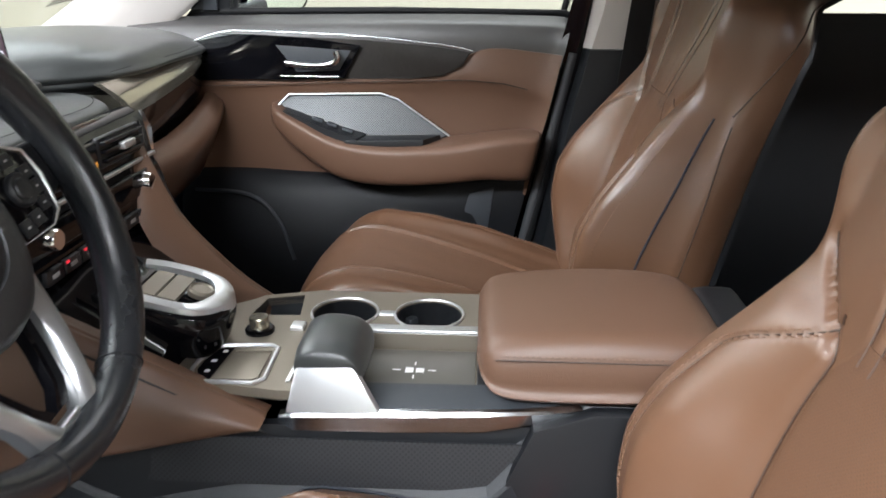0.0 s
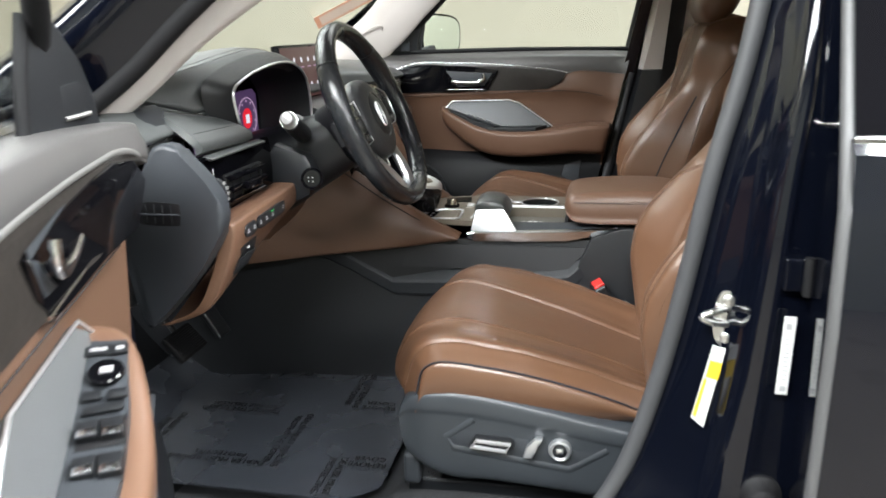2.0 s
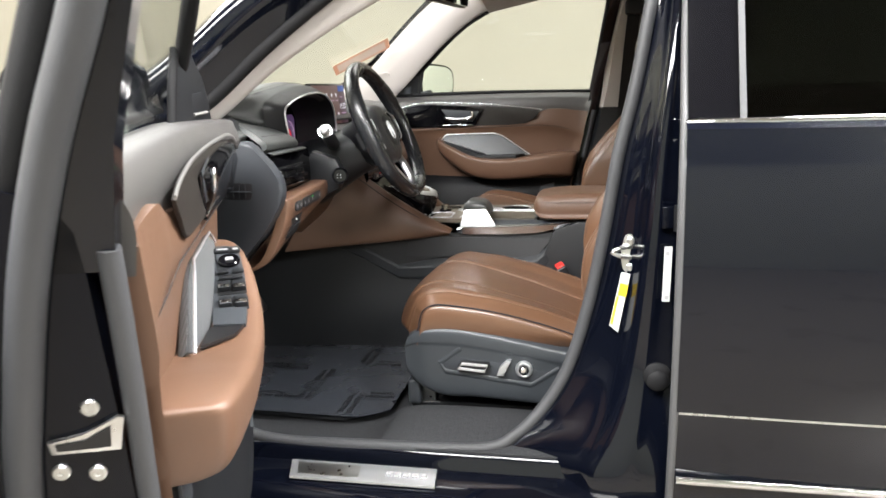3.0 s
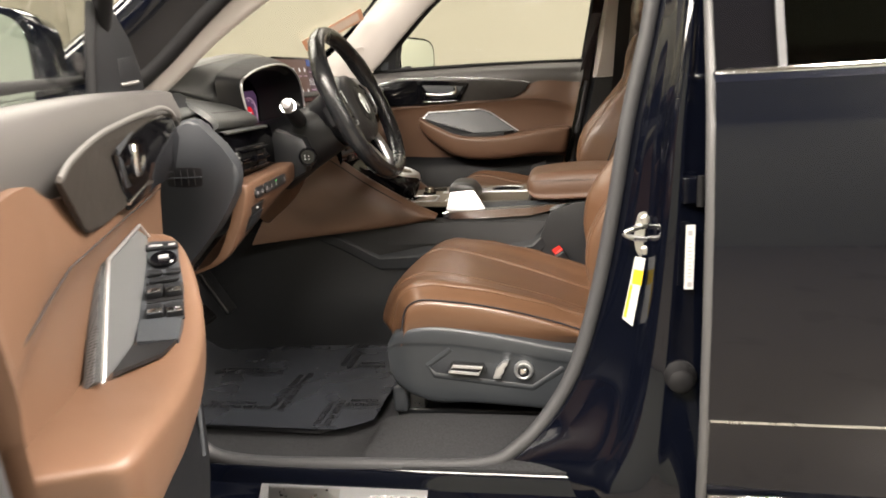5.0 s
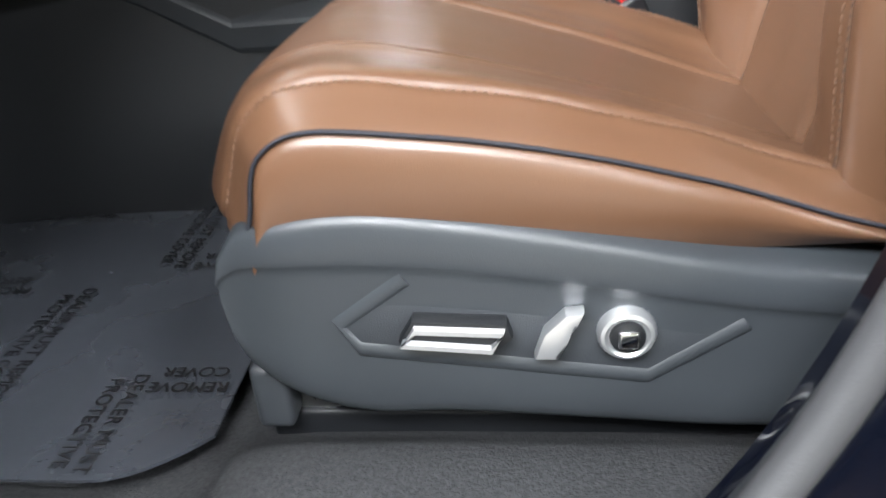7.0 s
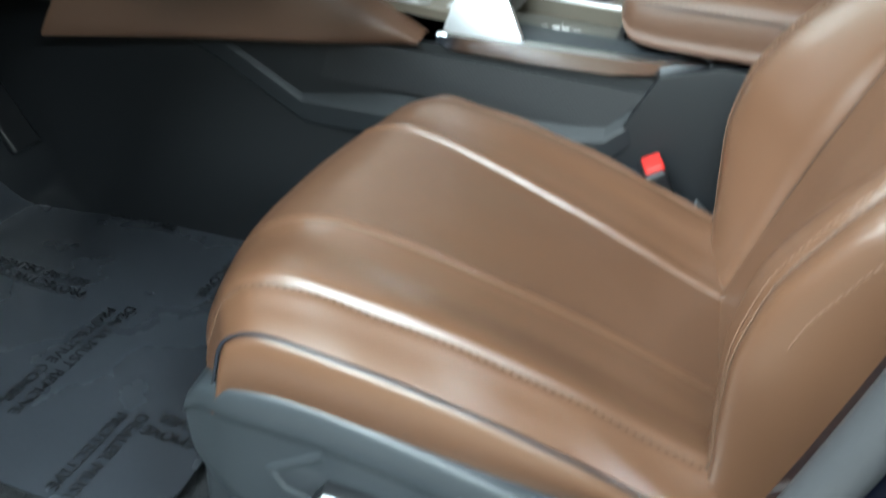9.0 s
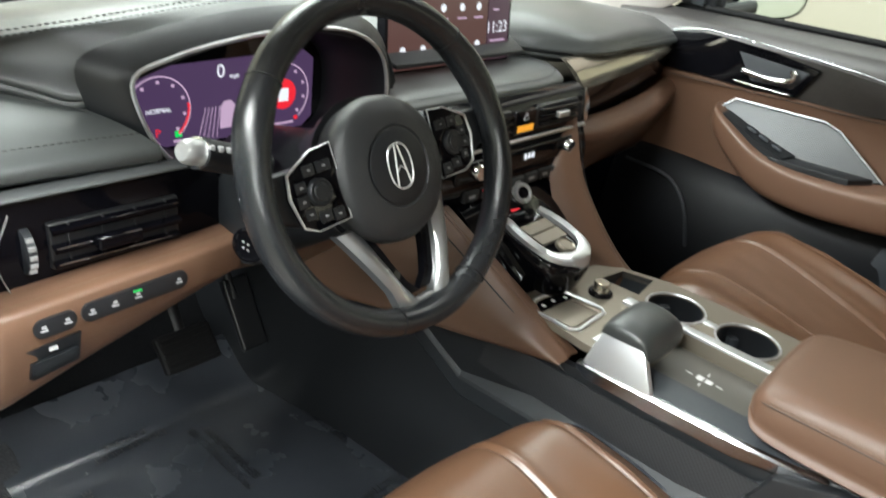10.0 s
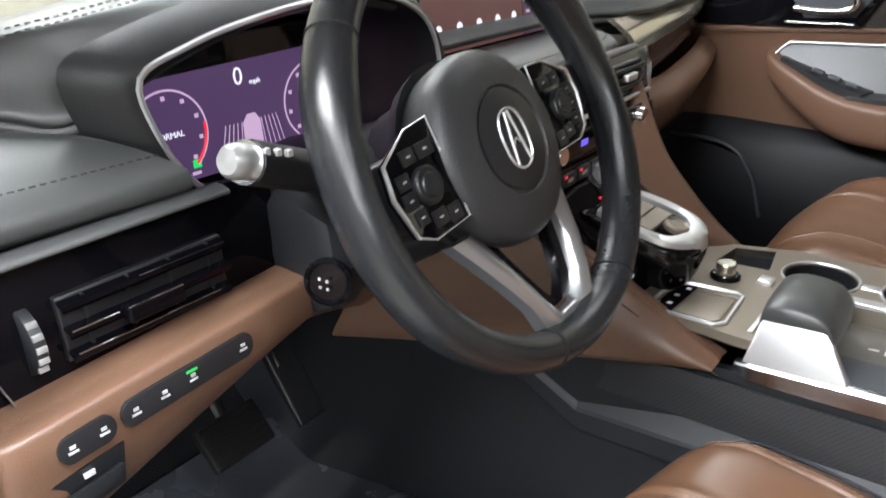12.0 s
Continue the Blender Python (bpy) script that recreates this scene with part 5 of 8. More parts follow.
# shelf below the centre screen
bm = bmesh.new()
rows = []
for x, z in ((-0.72, 1.100), (-0.66, 1.082), (-0.60, 1.080), (-0.55, 1.078), (-0.525, 1.068), (-0.522, 1.054)):
    r = []
    for y in (-0.20, -0.10, 0.02, 0.14, 0.21, 0.245):
        r.append(V(x - 0.05 * smooth01(0.19, 0.26, y), y, z))
    rows.append(r)
shell(bm, rows, (-0.008, 0, -0.012), 4, 4)
part("screen_shelf", bm, dash_pad, dash, "charcoal leather shelf below the screen", sharp=60)
bm = bmesh.new()
stitches(bm, spline([V(-0.5325, y, 1.0745) for y in (-0.18, -0.06, 0.06, 0.15)] + [V(-0.555, 0.215, 1.0765), V(-0.60, 0.247, 1.081)], 5), 0.004, 0.003, 0.0006)
stitches(bm, [V(-0.552 - 0.02 * smooth01(0.5, 0.75, y), y, 1.106) for y in np.linspace(0.27, 0.72, 40)], 0.004, 0.003, 0.0006)
part("seam_stitching", bm, thread_dark, dash)
# trim strip below the pad, passenger side, and the brown lower pad
bm = bmesh.new()
shell(bm, [[V(-0.556, 0.245, 1.092), V(-0.558, 0.40, 1.092), V(-0.568, 0.60, 1.090), V(-0.592, 0.75, 1.082)], [V(-0.532, 0.255, 1.070), V(-0.536, 0.40, 1.071), V(-0.552, 0.60, 1.076), V(-0.590, 0.75, 1.077)], [V(-0.522, 0.270, 1.046), V(-0.528, 0.38, 1.051), V(-0.548, 0.58, 1.064), V(-0.588, 0.75, 1.073)]], (-0.012, 0, 0), 4, 4)
part("trim_blade", bm, champagne, dash, "satin champagne trim blade")
bm = bmesh.new()
shell(bm, [[V(-0.530, 0.24, 1.05), V(-0.538, 0.40, 1.05), V(-0.556, 0.60, 1.062), V(-0.598, 0.77, 1.07)], [V(-0.530, 0.24, 1.000), V(-0.545, 0.40, 1.000), V(-0.575, 0.60, 1.0), V(-0.60, 0.77, 1.02)], [V(-0.56, 0.24, 0.955), V(-0.58, 0.40, 0.958), V(-0.60, 0.60, 0.975), V(-0.61, 0.77, 1.0)]], (-0.015, 0, 0), 4, 4)
part("gloss_band", bm, piano, dash, "gloss black band")
bm = bmesh.new()
shell(bm, [[V(-0.52, 0.20, 0.985), V(-0.525, 0.40, 0.980), V(-0.545, 0.62, 0.995), V(-0.575, 0.76, 1.01)], [V(-0.50, 0.20, 0.955), V(-0.505, 0.40, 0.945), V(-0.53, 0.62, 0.955), V(-0.56, 0.76, 0.97)], [V(-0.56, 0.19, 0.86), V(-0.60, 0.40, 0.82), V(-0.62, 0.62, 0.82), V(-0.62, 0.76, 0.83)]], (-0.02, 0, 0), 4, 5)
part("glove_box", bm, leather_trim, dash, "brown leather glove box pad", sharp=60)
box_part("lower_dash", (-0.98, -0.74, 0.80), (-0.675, 0.74, 1.0), 0.03, plastic_black, dash, "black lower dash carrier")

# cluster hood: seam line on top, a leather face below it down to the lip, notched towards the left pad
HOOD = [(-0.735, 1.146, 1.144, -0.682, -0.676), (-0.70, 1.154, 1.141, -0.668, -0.654), (-0.66, 1.166, 1.131, -0.655, -0.628), (-0.63, 1.172, 1.122, -0.642, -0.608), (-0.602, 1.178, 1.114, -0.632, -0.590), (-0.575, 1.182, 1.128, -0.626, -0.576), (-0.53, 1.189, 1.150, -0.620, -0.566), (-0.46, 1.198, 1.172, -0.616, -0.560), (-0.38, 1.206, 1.184, -0.614, -0.556), (-0.30, 1.205, 1.182, -0.614, -0.556), (-0.235, 1.192, 1.166, -0.616, -0.558), (-0.195, 1.165, 1.135, -0.618, -0.560), (-0.172, 1.12, 1.095, -0.620, -0.564)]
def hood_row(y, zs, zl, xs, xl):
    low = max(0, zs - 1.12)
    return [V(-1.0, y, 1.095), V(-0.88, y, 1.12 + 0.35 * low), V(-0.76, y, 1.122 + 0.80 * low), V(xs - 0.05, y, zs + 0.002), V(xs - 0.008, y, zs), V(xs + 0.010, y, zs - 0.004), V(xs * 0.45 + xl * 0.55, y, zs * 0.45 + zl * 0.55), V(xl, y, zl), V(xl - 0.014, y, zl - 0.006)]
bm = bmesh.new()
fine = [spline(hood_row(*r), 4) for r in HOOD]
cols = [spline([r[j] for r in fine], 5) for j in range(len(fine[0]))]
slab(bm, [[c[i] for c in cols] for i in range(len(cols[0]))], (-0.004, 0, -0.010))
hood = part("cluster_hood", bm, dash_pad, dash, "charcoal leather cluster hood", sharp=60)
bm = bmesh.new()
for dx in (-0.006, 0.008):
    stitches(bm, spline([V(xs + dx, y, zs + 0.0008 - max(0, dx) * 0.25) for y, zs, zl, xs, xl in HOOD[1:11]], 6), 0.004, 0.003, 0.0006)
part("seam_stitching", bm, thread_dark, hood)
# face round the cluster and the tunnel to the screen
BEZ = [(-0.500, 1.030), (-0.535, 1.062), (-0.556, 1.105), (-0.560, 1.142), (-0.52, 1.158), (-0.463, 1.170), (-0.38, 1.179), (-0.30, 1.177), (-0.245, 1.160), (-0.214, 1.130), (-0.204, 1.08), (-0.215, 1.035), (-0.26, 1.012), (-0.36, 1.006), (-0.45, 1.012)]
bz = spline([V(-0.55, y, z) for y, z in BEZ], 4, True)
bm = bmesh.new()
cen = V(-0.55, -0.38, 1.09)
ringA = [p + (p - cen) * 0.22 + V(-0.035, 0, 0) for p in bz]
ringB = [p + (p - cen) * 0.07 + V(-0.004, 0, 0) for p in bz]
ringC = [p + V(0.0, 0, 0) for p in bz]
ringD = [p + (cen - p) * 0.04 + V(-0.02, 0, 0) for p in bz]
ringE = [p + (cen - p) * 0.12 + V(-0.108, 0, -0.01) for p in bz]
grid(bm, [ringA, ringB, ringC, ringD, ringE], close_u=True)
part("cluster_surround", bm, plastic_black, dash, "black cluster surround", sharp=60)
tube_part("cluster_bezel", [p + V(0.002, 0, 0) for p in spline([V(-0.55, y, z) for y, z in BEZ], 4, True)], 0.0026, silver, dash, "thin silver cluster bezel", n=6, closed=True, up=(1, 0, 0))
# left pad, vents and end cap
bm = bmesh.new()
rows = []
for k in np.linspace(0, 1, 9):
    a, b = V(-0.632, -0.685, 1.124).lerp(V(-0.582, -0.594, 1.104), k), V(-0.534, -0.718, 1.078).lerp(V(-0.532, -0.545, 1.074), k)
    side = [a.lerp(b, f) + V(0.003, 0, 0.003) * math.sin(math.pi * f) for f in np.linspace(0, 1, 7)]
    rows.append([a + V(-0.02, 0, -0.012)] + side + [b + V(0.004, 0, -0.006), b + V(0.004, 0, -0.014), b + V(-0.006, 0, -0.020)])
slab(bm, rows, (-0.012, 0, -0.006))
part("outer_pad", bm, dash_pad, dash, "charcoal leather outer pad", sharp=60)
plate("end_wedge", [V(-0.672, -0.752, 1.114), V(-0.628, -0.675, 1.132), V(-0.606, -0.685, 1.124), V(-0.588, -0.716, 1.084), V(-0.592, -0.756, 1.080), V(-0.640, -0.762, 1.086)], (-0.03, 0.02, -0.02), 0.003, plastic_black, dash, "black end wedge beside the pillar")
bm = bmesh.new()
stitches(bm, [V(-0.5445 + 0.004 * (y + 0.745) / 0.195, y, 1.0905 - 0.0035 * (y + 0.745) / 0.195) for y in np.linspace(-0.712, -0.56, 25)], 0.004, 0.003, 0.0006)
part("seam_stitching", bm, thread_dark, dash)
bm = bmesh.new()
shell(bm, [[V(-0.529, y, 1.055) for y in (-0.712, -0.65, -0.57, -0.52)], [V(-0.519, y, 1.0525) for y in (-0.716, -0.65, -0.57, -0.52)], [V(-0.518, y, 1.049) for y in (-0.714, -0.65, -0.57, -0.52)], [V(-0.523, y, 1.047) for y in (-0.708, -0.65, -0.57, -0.52)]], (-0.006, 0, 0), 3, 3)
part("trim_strip", bm, mat("brushed_grey_trim", (0.085, 0.088, 0.09), 0.42, metal=0.5, vary=0.05), dash, "satin grey trim strip")
vent = thing("side_air_vent", "gloss black air vent with silver vanes beside the wheel", "air vent")
bm = bmesh.new()
shell(bm, [[V(-0.532 + 0.006 * math.sin((1.038 - z) * 34), y, z) for y in (-0.735, -0.66, -0.56, -0.47)] for z in (1.052, 1.015, 0.99, 0.965, 0.945)], (-0.008, 0, 0), 3, 3)
vf = part("vent_face", bm, gloss_deep, vent, "gloss black vent face", sharp=60)
box_part("vent_mouth", (-0.533, -0.668, 0.968), (-0.5225, -0.532, 1.018), 0.003, black_print, vf, "dark vent mouth")
for k in range(4):
    y = -0.650 + k * 0.034
    box_part("fin", (-0.5235, y - 0.001, 0.970), (-0.519, y + 0.001, 1.016), 0.0004, black_print, vf, "upright fin")
for z, x in ((1.0125, -0.5150), (0.994, -0.5120), (0.975, -0.5150)):
    bm = bmesh.new()
    slab(bm, [[V(x - 0.008, y, z + 0.003), V(x, y, z + 0.0008), V(x, y, z - 0.0028)] for y in (-0.667, -0.60, -0.534)], (-0.002, 0, -0.0025))
    part("vane", bm, gloss_deep, vent, "gloss black vane")
tab = box_part("vane_tab", (-0.5125, -0.630, 0.9875), (-0.500, -0.584, 1.0015), 0.003, gloss_deep, vent, "gloss black vane tab")
tube_part("tab_edge", [(-0.5005, -0.628, 1.0008), (-0.5005, -0.586, 1.0008)], 0.0009, chrome, tab, n=5)
for y0, y1, x, z in ((-0.666, -0.632, -0.5118, 0.9952), (-0.610, -0.536, -0.5146, 1.0140), (-0.664, -0.545, -0.5146, 0.9762)):
    tube_part("vane_edge", [(x, y0, z), (x, y1, z)], 0.0008, chrome, vent, "bright vane edge", n=5)
tube_part("lip", [(-0.524, y, 0.952) for y in (-0.70, -0.62, -0.54, -0.49)], 0.004, gloss_deep, vent, "rounded lower lip", n=8)
wheel_m = frame_of((-0.536, -0.688, 0.993), (1, 0, 0), (0, 0, 1))
vw = lathe_part("vent_wheel", [(0.0, 0.0045), (0.024, 0.0045), (0.0255, 0.0035), (0.0255, -0.0035), (0.024, -0.0045), (0.0, -0.0045)], wheel_m, plastic_black, vent, "ribbed black vent wheel")
for k in range(5):
    a = radians(-40 + 20 * k)
    c = V(-0.536 + 0.0255 * math.cos(a), -0.688, 0.993 + 0.0255 * math.sin(a))
    box_part("rib", (c.x - 0.001, c.y - 0.0035, c.z - 0.0022), (c.x + 0.0016, c.y + 0.0035, c.z + 0.0022), 0.0006, pale_tip, vw, "bright rib")
tube_part("vent_edge", spline([V(-0.526, -0.700, 1.034), V(-0.520, -0.713, 1.01), V(-0.518, -0.717, 0.985), V(-0.522, -0.708, 0.955)], 4), 0.0007, grey_edge, vent, "dull curved vent edge", n=6)
# end cap that the open door uncovers
cap = thing("dash_end_cap", "dark grey plastic dashboard end cap with a small slotted vent", "interior trim")
CAP = [(-0.546, 1.081), (-0.528, 1.060), (-0.502, 1.032), (-0.482, 1.000), (-0.477, 0.978), (-0.486, 0.948), (-0.527, 0.886), (-0.590, 0.818), (-0.612, 0.797), (-0.630, 0.800), (-0.642, 0.88), (-0.645, 0.945), (-0.622, 1.00), (-0.590, 1.065), (-0.570, 1.082)]
bm = bmesh.new()
prism(bm, [V(p.x, -0.745, p.z) for p in spline([V(x, 0, z) for x, z in CAP], 2, True)], (0, -0.033, 0), 0.010, 4)
part("cover", bm, mat("charcoal_plastic", (0.023, 0.026, 0.031), 0.45, grain=0.2, grain_scale=900, vary=0.1, rough_vary=0.05), cap, "dark grey cover", sharp=50)
plate("vent_recess", spline([V(x, -0.7765, z) for x, z in ((-0.614, 0.972), (-0.608, 0.996), (-0.552, 0.996), (-0.544, 0.990), (-0.546, 0.966), (-0.556, 0.962), (-0.606, 0.963))], 3, True), (0, -0.0022, 0), 0.0005, black_print, cap, "dark slotted recess")
box_part("vent_bar", (-0.612, -0.7812, 0.9775), (-0.545, -0.7785, 0.9805), 0.0008, plastic, cap, "grey cross bar")
for k in range(4):
    box_part("vent_bar", (-0.600 + k * 0.0135, -0.7805, 0.965), (-0.5985 + k * 0.0135, -0.7785, 0.994), 0.0005, plastic_black, cap)
# brown knee panel with its button strip
knee = thing("dash_knee_bolster", "brown leather knee bolster with a strip of black buttons", "interior trim")
bm = bmesh.new()
rows = []
for y, xo in ((-0.742, -0.012), (-0.73, 0.0), (-0.65, 0.0), (-0.55, 0.0), (-0.475, -0.004), (-0.455, -0.02)):
    f = (y + 0.742) / 0.287
    r = [V(-0.545 + xo, y, 0.950 + 0.014 * f), V(-0.490 + xo, y, 0.957 + 0.014 * f), V(-0.480 + xo, y, 0.947 + 0.014 * f), V(-0.484 + xo, y, 0.920 + 0.015 * f), V(-0.500 + xo, y, 0.875 + 0.045 * f), V(-0.535 + xo, y, 0.815 + 0.085 * f), V(-0.60 + xo, y, 0.785 + 0.09 * f)]
    rows.append(r)
fine = [spline(r, 5) for r in rows]
cols = [spline([r[j] for r in fine], 5) for j in range(len(fine[0]))]
slab(bm, [[c[i] for c in cols] for i in range(len(cols[0]))], (-0.012, 0, 0))
kp = part("pad", bm, leather_trim, knee, "brown leather pad", sharp=60)
bm = bmesh.new()
stitches(bm, [V(-0.4842, y, 0.9545 + 0.014 * (y + 0.742) / 0.287) for y in np.linspace(-0.73, -0.48, 36)], 0.004, 0.003, 0.0006)
part("seam_stitching", bm, thread_dark, kp)
def strip(y0, y1):
    f0, f1 = (y0 + 0.742) / 0.287, (y1 + 0.742) / 0.287
    a, b = V(-0.4805, y0, 0.9335 + 0.015 * f0), V(-0.4805, y1, 0.9335 + 0.015 * f1)
    h = 0.0105
    o = []
    for i in range(9):
        an = math.pi / 2 + math.pi * i / 8
        o.append(a + V(0, h * 0.8 * math.cos(an), h * math.sin(an)))
    for i in range(9):
        an = -math.pi / 2 + math.pi * i / 8
        o.append(b + V(0, h * 0.8 * math.cos(an), h * math.sin(an)))
    return o
bs1 = plate("button_strip", strip(-0.700, -0.676), (0.004, 0, 0), 0.001, plastic_black, knee, "black button strip")
bs2 = plate("button_strip", strip(-0.655, -0.558), (0.004, 0, 0), 0.001, plastic_black, knee, "black button strip")
for i, y in enumerate((-0.699, -0.677, -0.653, -0.630, -0.606, -0.560)):
    z = 0.9335 + 0.015 * (y + 0.742) / 0.287
    b = bs1 if i < 2 else bs2
    box_part("button_mark", (-0.4766, y - 0.0035, z - 0.003), (-0.4760, y + 0.0035, z - 0.001), 0.0001, grey_print, b)
    box_part("button_mark", (-0.4766, y - 0.002, z + 0.0005), (-0.4760, y + 0.002, z + 0.0032), 0.0001, grey_print, b)
box_part("green_lamp", (-0.4768, -0.611, 0.9455), (-0.4755, -0.602, 0.9475), 0.0003, glow_green, bs2, "lit green indicator")
plate("lever_frame", [(-0.4905, -0.716, 0.909), (-0.4835, -0.664, 0.918), (-0.503, -0.660, 0.872), (-0.518, -0.714, 0.852)], (0.004, 0, 0.001), 0.002, plastic_black, knee, "black recess of the release lever")
plate("release_lever", [(-0.4965, -0.710, 0.890), (-0.490, -0.667, 0.899), (-0.499, -0.666, 0.880), (-0.509, -0.709, 0.864)], (0.008, 0, 0.003), 0.003, ridge_plastic, knee, "dark grey release lever")
box_part("lever_mark", (-0.4855, -0.694, 0.9045), (-0.4835, -0.686, 0.9085), 0.0003, grey_print, knee)
# lower brown panel towards the column
bm = bmesh.new()
shell(bm, [[V(-0.52, -0.50, 0.955), V(-0.53, -0.36, 0.935), V(-0.54, -0.22, 0.94)], [V(-0.55, -0.52, 0.90), V(-0.57, -0.36, 0.88), V(-0.58, -0.22, 0.86)], [V(-0.60, -0.54, 0.855), V(-0.63, -0.36, 0.83), V(-0.66, -0.22, 0.78)]], (-0.01, 0, 0), 5, 5)
part("lower_pad", bm, leather_trim, knee, "brown leather lower pad", sharp=60)
# steering column shroud
col = thing("steering_column", "black steering column shroud with stalks and a round lock cover", "steering column")
bm = bmesh.new()
UPC = V(math.cos(radians(24)), 0, math.sin(radians(24)))
HUB = V(-0.352, -0.38, 1.080)
rows = []
for d, w, h in ((-0.07, 0.060, 0.048), (-0.10, 0.066, 0.052), (-0.16, 0.075, 0.060), (-0.24, 0.085, 0.075)):
    c = HUB + UPC * d
    rows.append([c + V(0, math.cos(a) * w, 0) + V(-math.sin(radians(24)), 0, math.cos(radians(24))) * (math.sin(a) * h - (0.02 if math.sin(a) < 0 else 0.0)) for a in [2 * math.pi * i / 28 for i in range(28)]])
vs = grid(bm, rows, close_u=True)
bm.faces.new(vs[0][::-1]), bm.faces.new(vs[-1])
part("shroud", bm, plastic_black, col, "black plastic shroud", sharp=50)
plate("side_cheek", [(-0.46, -0.475, 1.02), (-0.44, -0.492, 0.985), (-0.455, -0.485, 0.945), (-0.52, -0.47, 0.915), (-0.56, -0.48, 0.99), (-0.52, -0.48, 1.04)], (0, 0.04, 0), 0.012, plastic_black, col, "black lower cheek")
lathe_part("lock_cover", [(0.020, 0.0), (0.020, 0.004), (0.017, 0.006), (0.015, 0.003), (0.0, 0.003)], Matrix.Translation((-0.446, -0.492, 0.980)) @ look((0, 0, 0), (-0.45, 0.85, -0.15)).to_3x3().to_4x4(), piano, col, "round gloss black lock cover")
for a, b in ((-0.006, 0.004), (0.006, 0.004), (-0.006, -0.006), (0.006, -0.006)):
    box_part("cover_mark", (-0.446 + a * 0.7 - 0.0012, -0.499, 0.980 + b * 0.7 - 0.0012), (-0.446 + a * 0.7 + 0.0012, -0.4975, 0.980 + b * 0.7 + 0.0012), 0.0003, grey_print, col)
stk = tube_part("indicator_stalk", [(-0.47, -0.46, 1.056), (-0.465, -0.505, 1.074), (-0.458, -0.545, 1.090)], 0.0165, plastic_black, col, "black indicator stalk", n=16, up=(1, 0, 0))
tube_part("stalk_ring", [(-0.4585, -0.5445, 1.0895), (-0.4575, -0.5485, 1.0910)], 0.0160, chrome, stk, n=16, up=(1, 0, 0))
bm = bmesh.new()
lathe(bm, [(0.0128, -0.002), (0.0130, 0.007), (0.0122, 0.013), (0.0092, 0.0168), (0.0, 0.018)], Matrix.Translation((-0.4572, -0.549, 1.0915)) @ look((0, 0, 0), (-0.15, 1, -0.3)).to_3x3().to_4x4())
part("stalk_tip", bm, pale_tip, stk, "pale satin stalk tip")
for k in range(3):
    bm = bmesh.new()
    rbox(bm, (-0.449 + k * 0.0, -0.520 - k * 0.010, 1.089 + k * 0.003), (-0.444, -0.515 - k * 0.010, 1.094 + k * 0.003), 0.0005, 1)
    part("stalk_mark", bm, grey_print, stk)
tube_part("wiper_stalk", [(-0.47, -0.30, 1.045), (-0.455, -0.24, 1.06), (-0.45, -0.205, 1.068)], [0.014, 0.013, 0.011], plastic_black, col, "black wiper stalk", n=12, up=(1, 0, 0))
box_part("wiper_tab", (-0.475, -0.225, 1.062), (-0.448, -0.185, 1.085), 0.006, plastic_black, col)

# centre stack: vents, warning lamp panel, climate bar
cs = thing("center_stack", "gloss black centre stack with air vents and climate keys", "centre stack")
bm = bmesh.new()
shell(bm, [[V(x, y, z) for y in (-0.16, -0.05, 0.08, 0.19, 0.235)] for x, z in ((-0.515, 1.062), (-0.498, 1.045), (-0.492, 1.0), (-0.478, 0.965), (-0.475, 0.93), (-0.50, 0.90))], (-0.012, 0, 0), 3, 3)
part("stack_face", bm, piano, cs, "gloss black face")
for y0, y1 in ((-0.10, 0.012), (0.085, 0.20)):
    w = box_part("vent_mouth", (-0.4955, y0, 1.008), (-0.488, y1, 1.048), 0.003, black_print, cs, "dark vent mouth")
    for z in (1.018, 1.030, 1.041):
        box_part("vane", (-0.490, y0 + 0.003, z - 0.0022), (-0.480, y1 - 0.003, z + 0.0022), 0.001, piano, w, "gloss black vane")
    box_part("vane_tab", (-0.483, (y0 + y1) / 2 - 0.016, 1.025), (-0.474, (y0 + y1) / 2 + 0.016, 1.035), 0.002, silver, w, "silver vane tab")
box_part("lamp_panel", (-0.4935, 0.022, 1.006), (-0.4865, 0.078, 1.046), 0.003, piano, cs, "black hazard and air bag lamp panel")
box_part("amber_lamp", (-0.4862, 0.030, 1.0105), (-0.4850, 0.072, 1.0215), 0.0004, glow_amber, cs, "lit amber air bag lamp")
tube_part("hazard_mark", [(-0.4855, 0.043, 1.030), (-0.4855, 0.057, 1.030), (-0.4855, 0.050, 1.041)], 0.0008, grey_print, cs, n=4, closed=True, up=(1, 0, 0))
box_part("silver_line", (-0.4875, -0.15, 0.996), (-0.481, 0.228, 1.001), 0.0015, silver, cs, "satin silver line under the vents")
box_part("climate_bar", (-0.479, -0.12, 0.955), (-0.473, 0.215, 0.988), 0.003, piano, cs, "gloss black climate bar")
box_part("climate_display", (-0.4735, 0.035, 0.966), (-0.4722, 0.075, 0.981), 0.0003, screen_dark, cs)
for y in (0.042, 0.052, 0.062):
    box_part("climate_digit", (-0.4724, y, 0.969), (-0.4716, y + 0.007, 0.978), 0.0002, glow_white, cs)
box_part("violet_lamp", (-0.4728, -0.012, 0.968), (-0.4718, 0.006, 0.976), 0.0002, glow_violet, cs)
for y in (-0.075, 0.165):
    lathe_part("temperature_key", [(0.0, 0.012), (0.011, 0.012), (0.0125, 0.010), (0.013, 0.0)][::-1], Matrix.Translation((-0.474, y, 0.972)) @ pose(0, 0, 0, 0, 90, 0), chrome, cs, "chrome temperature knob", 16)
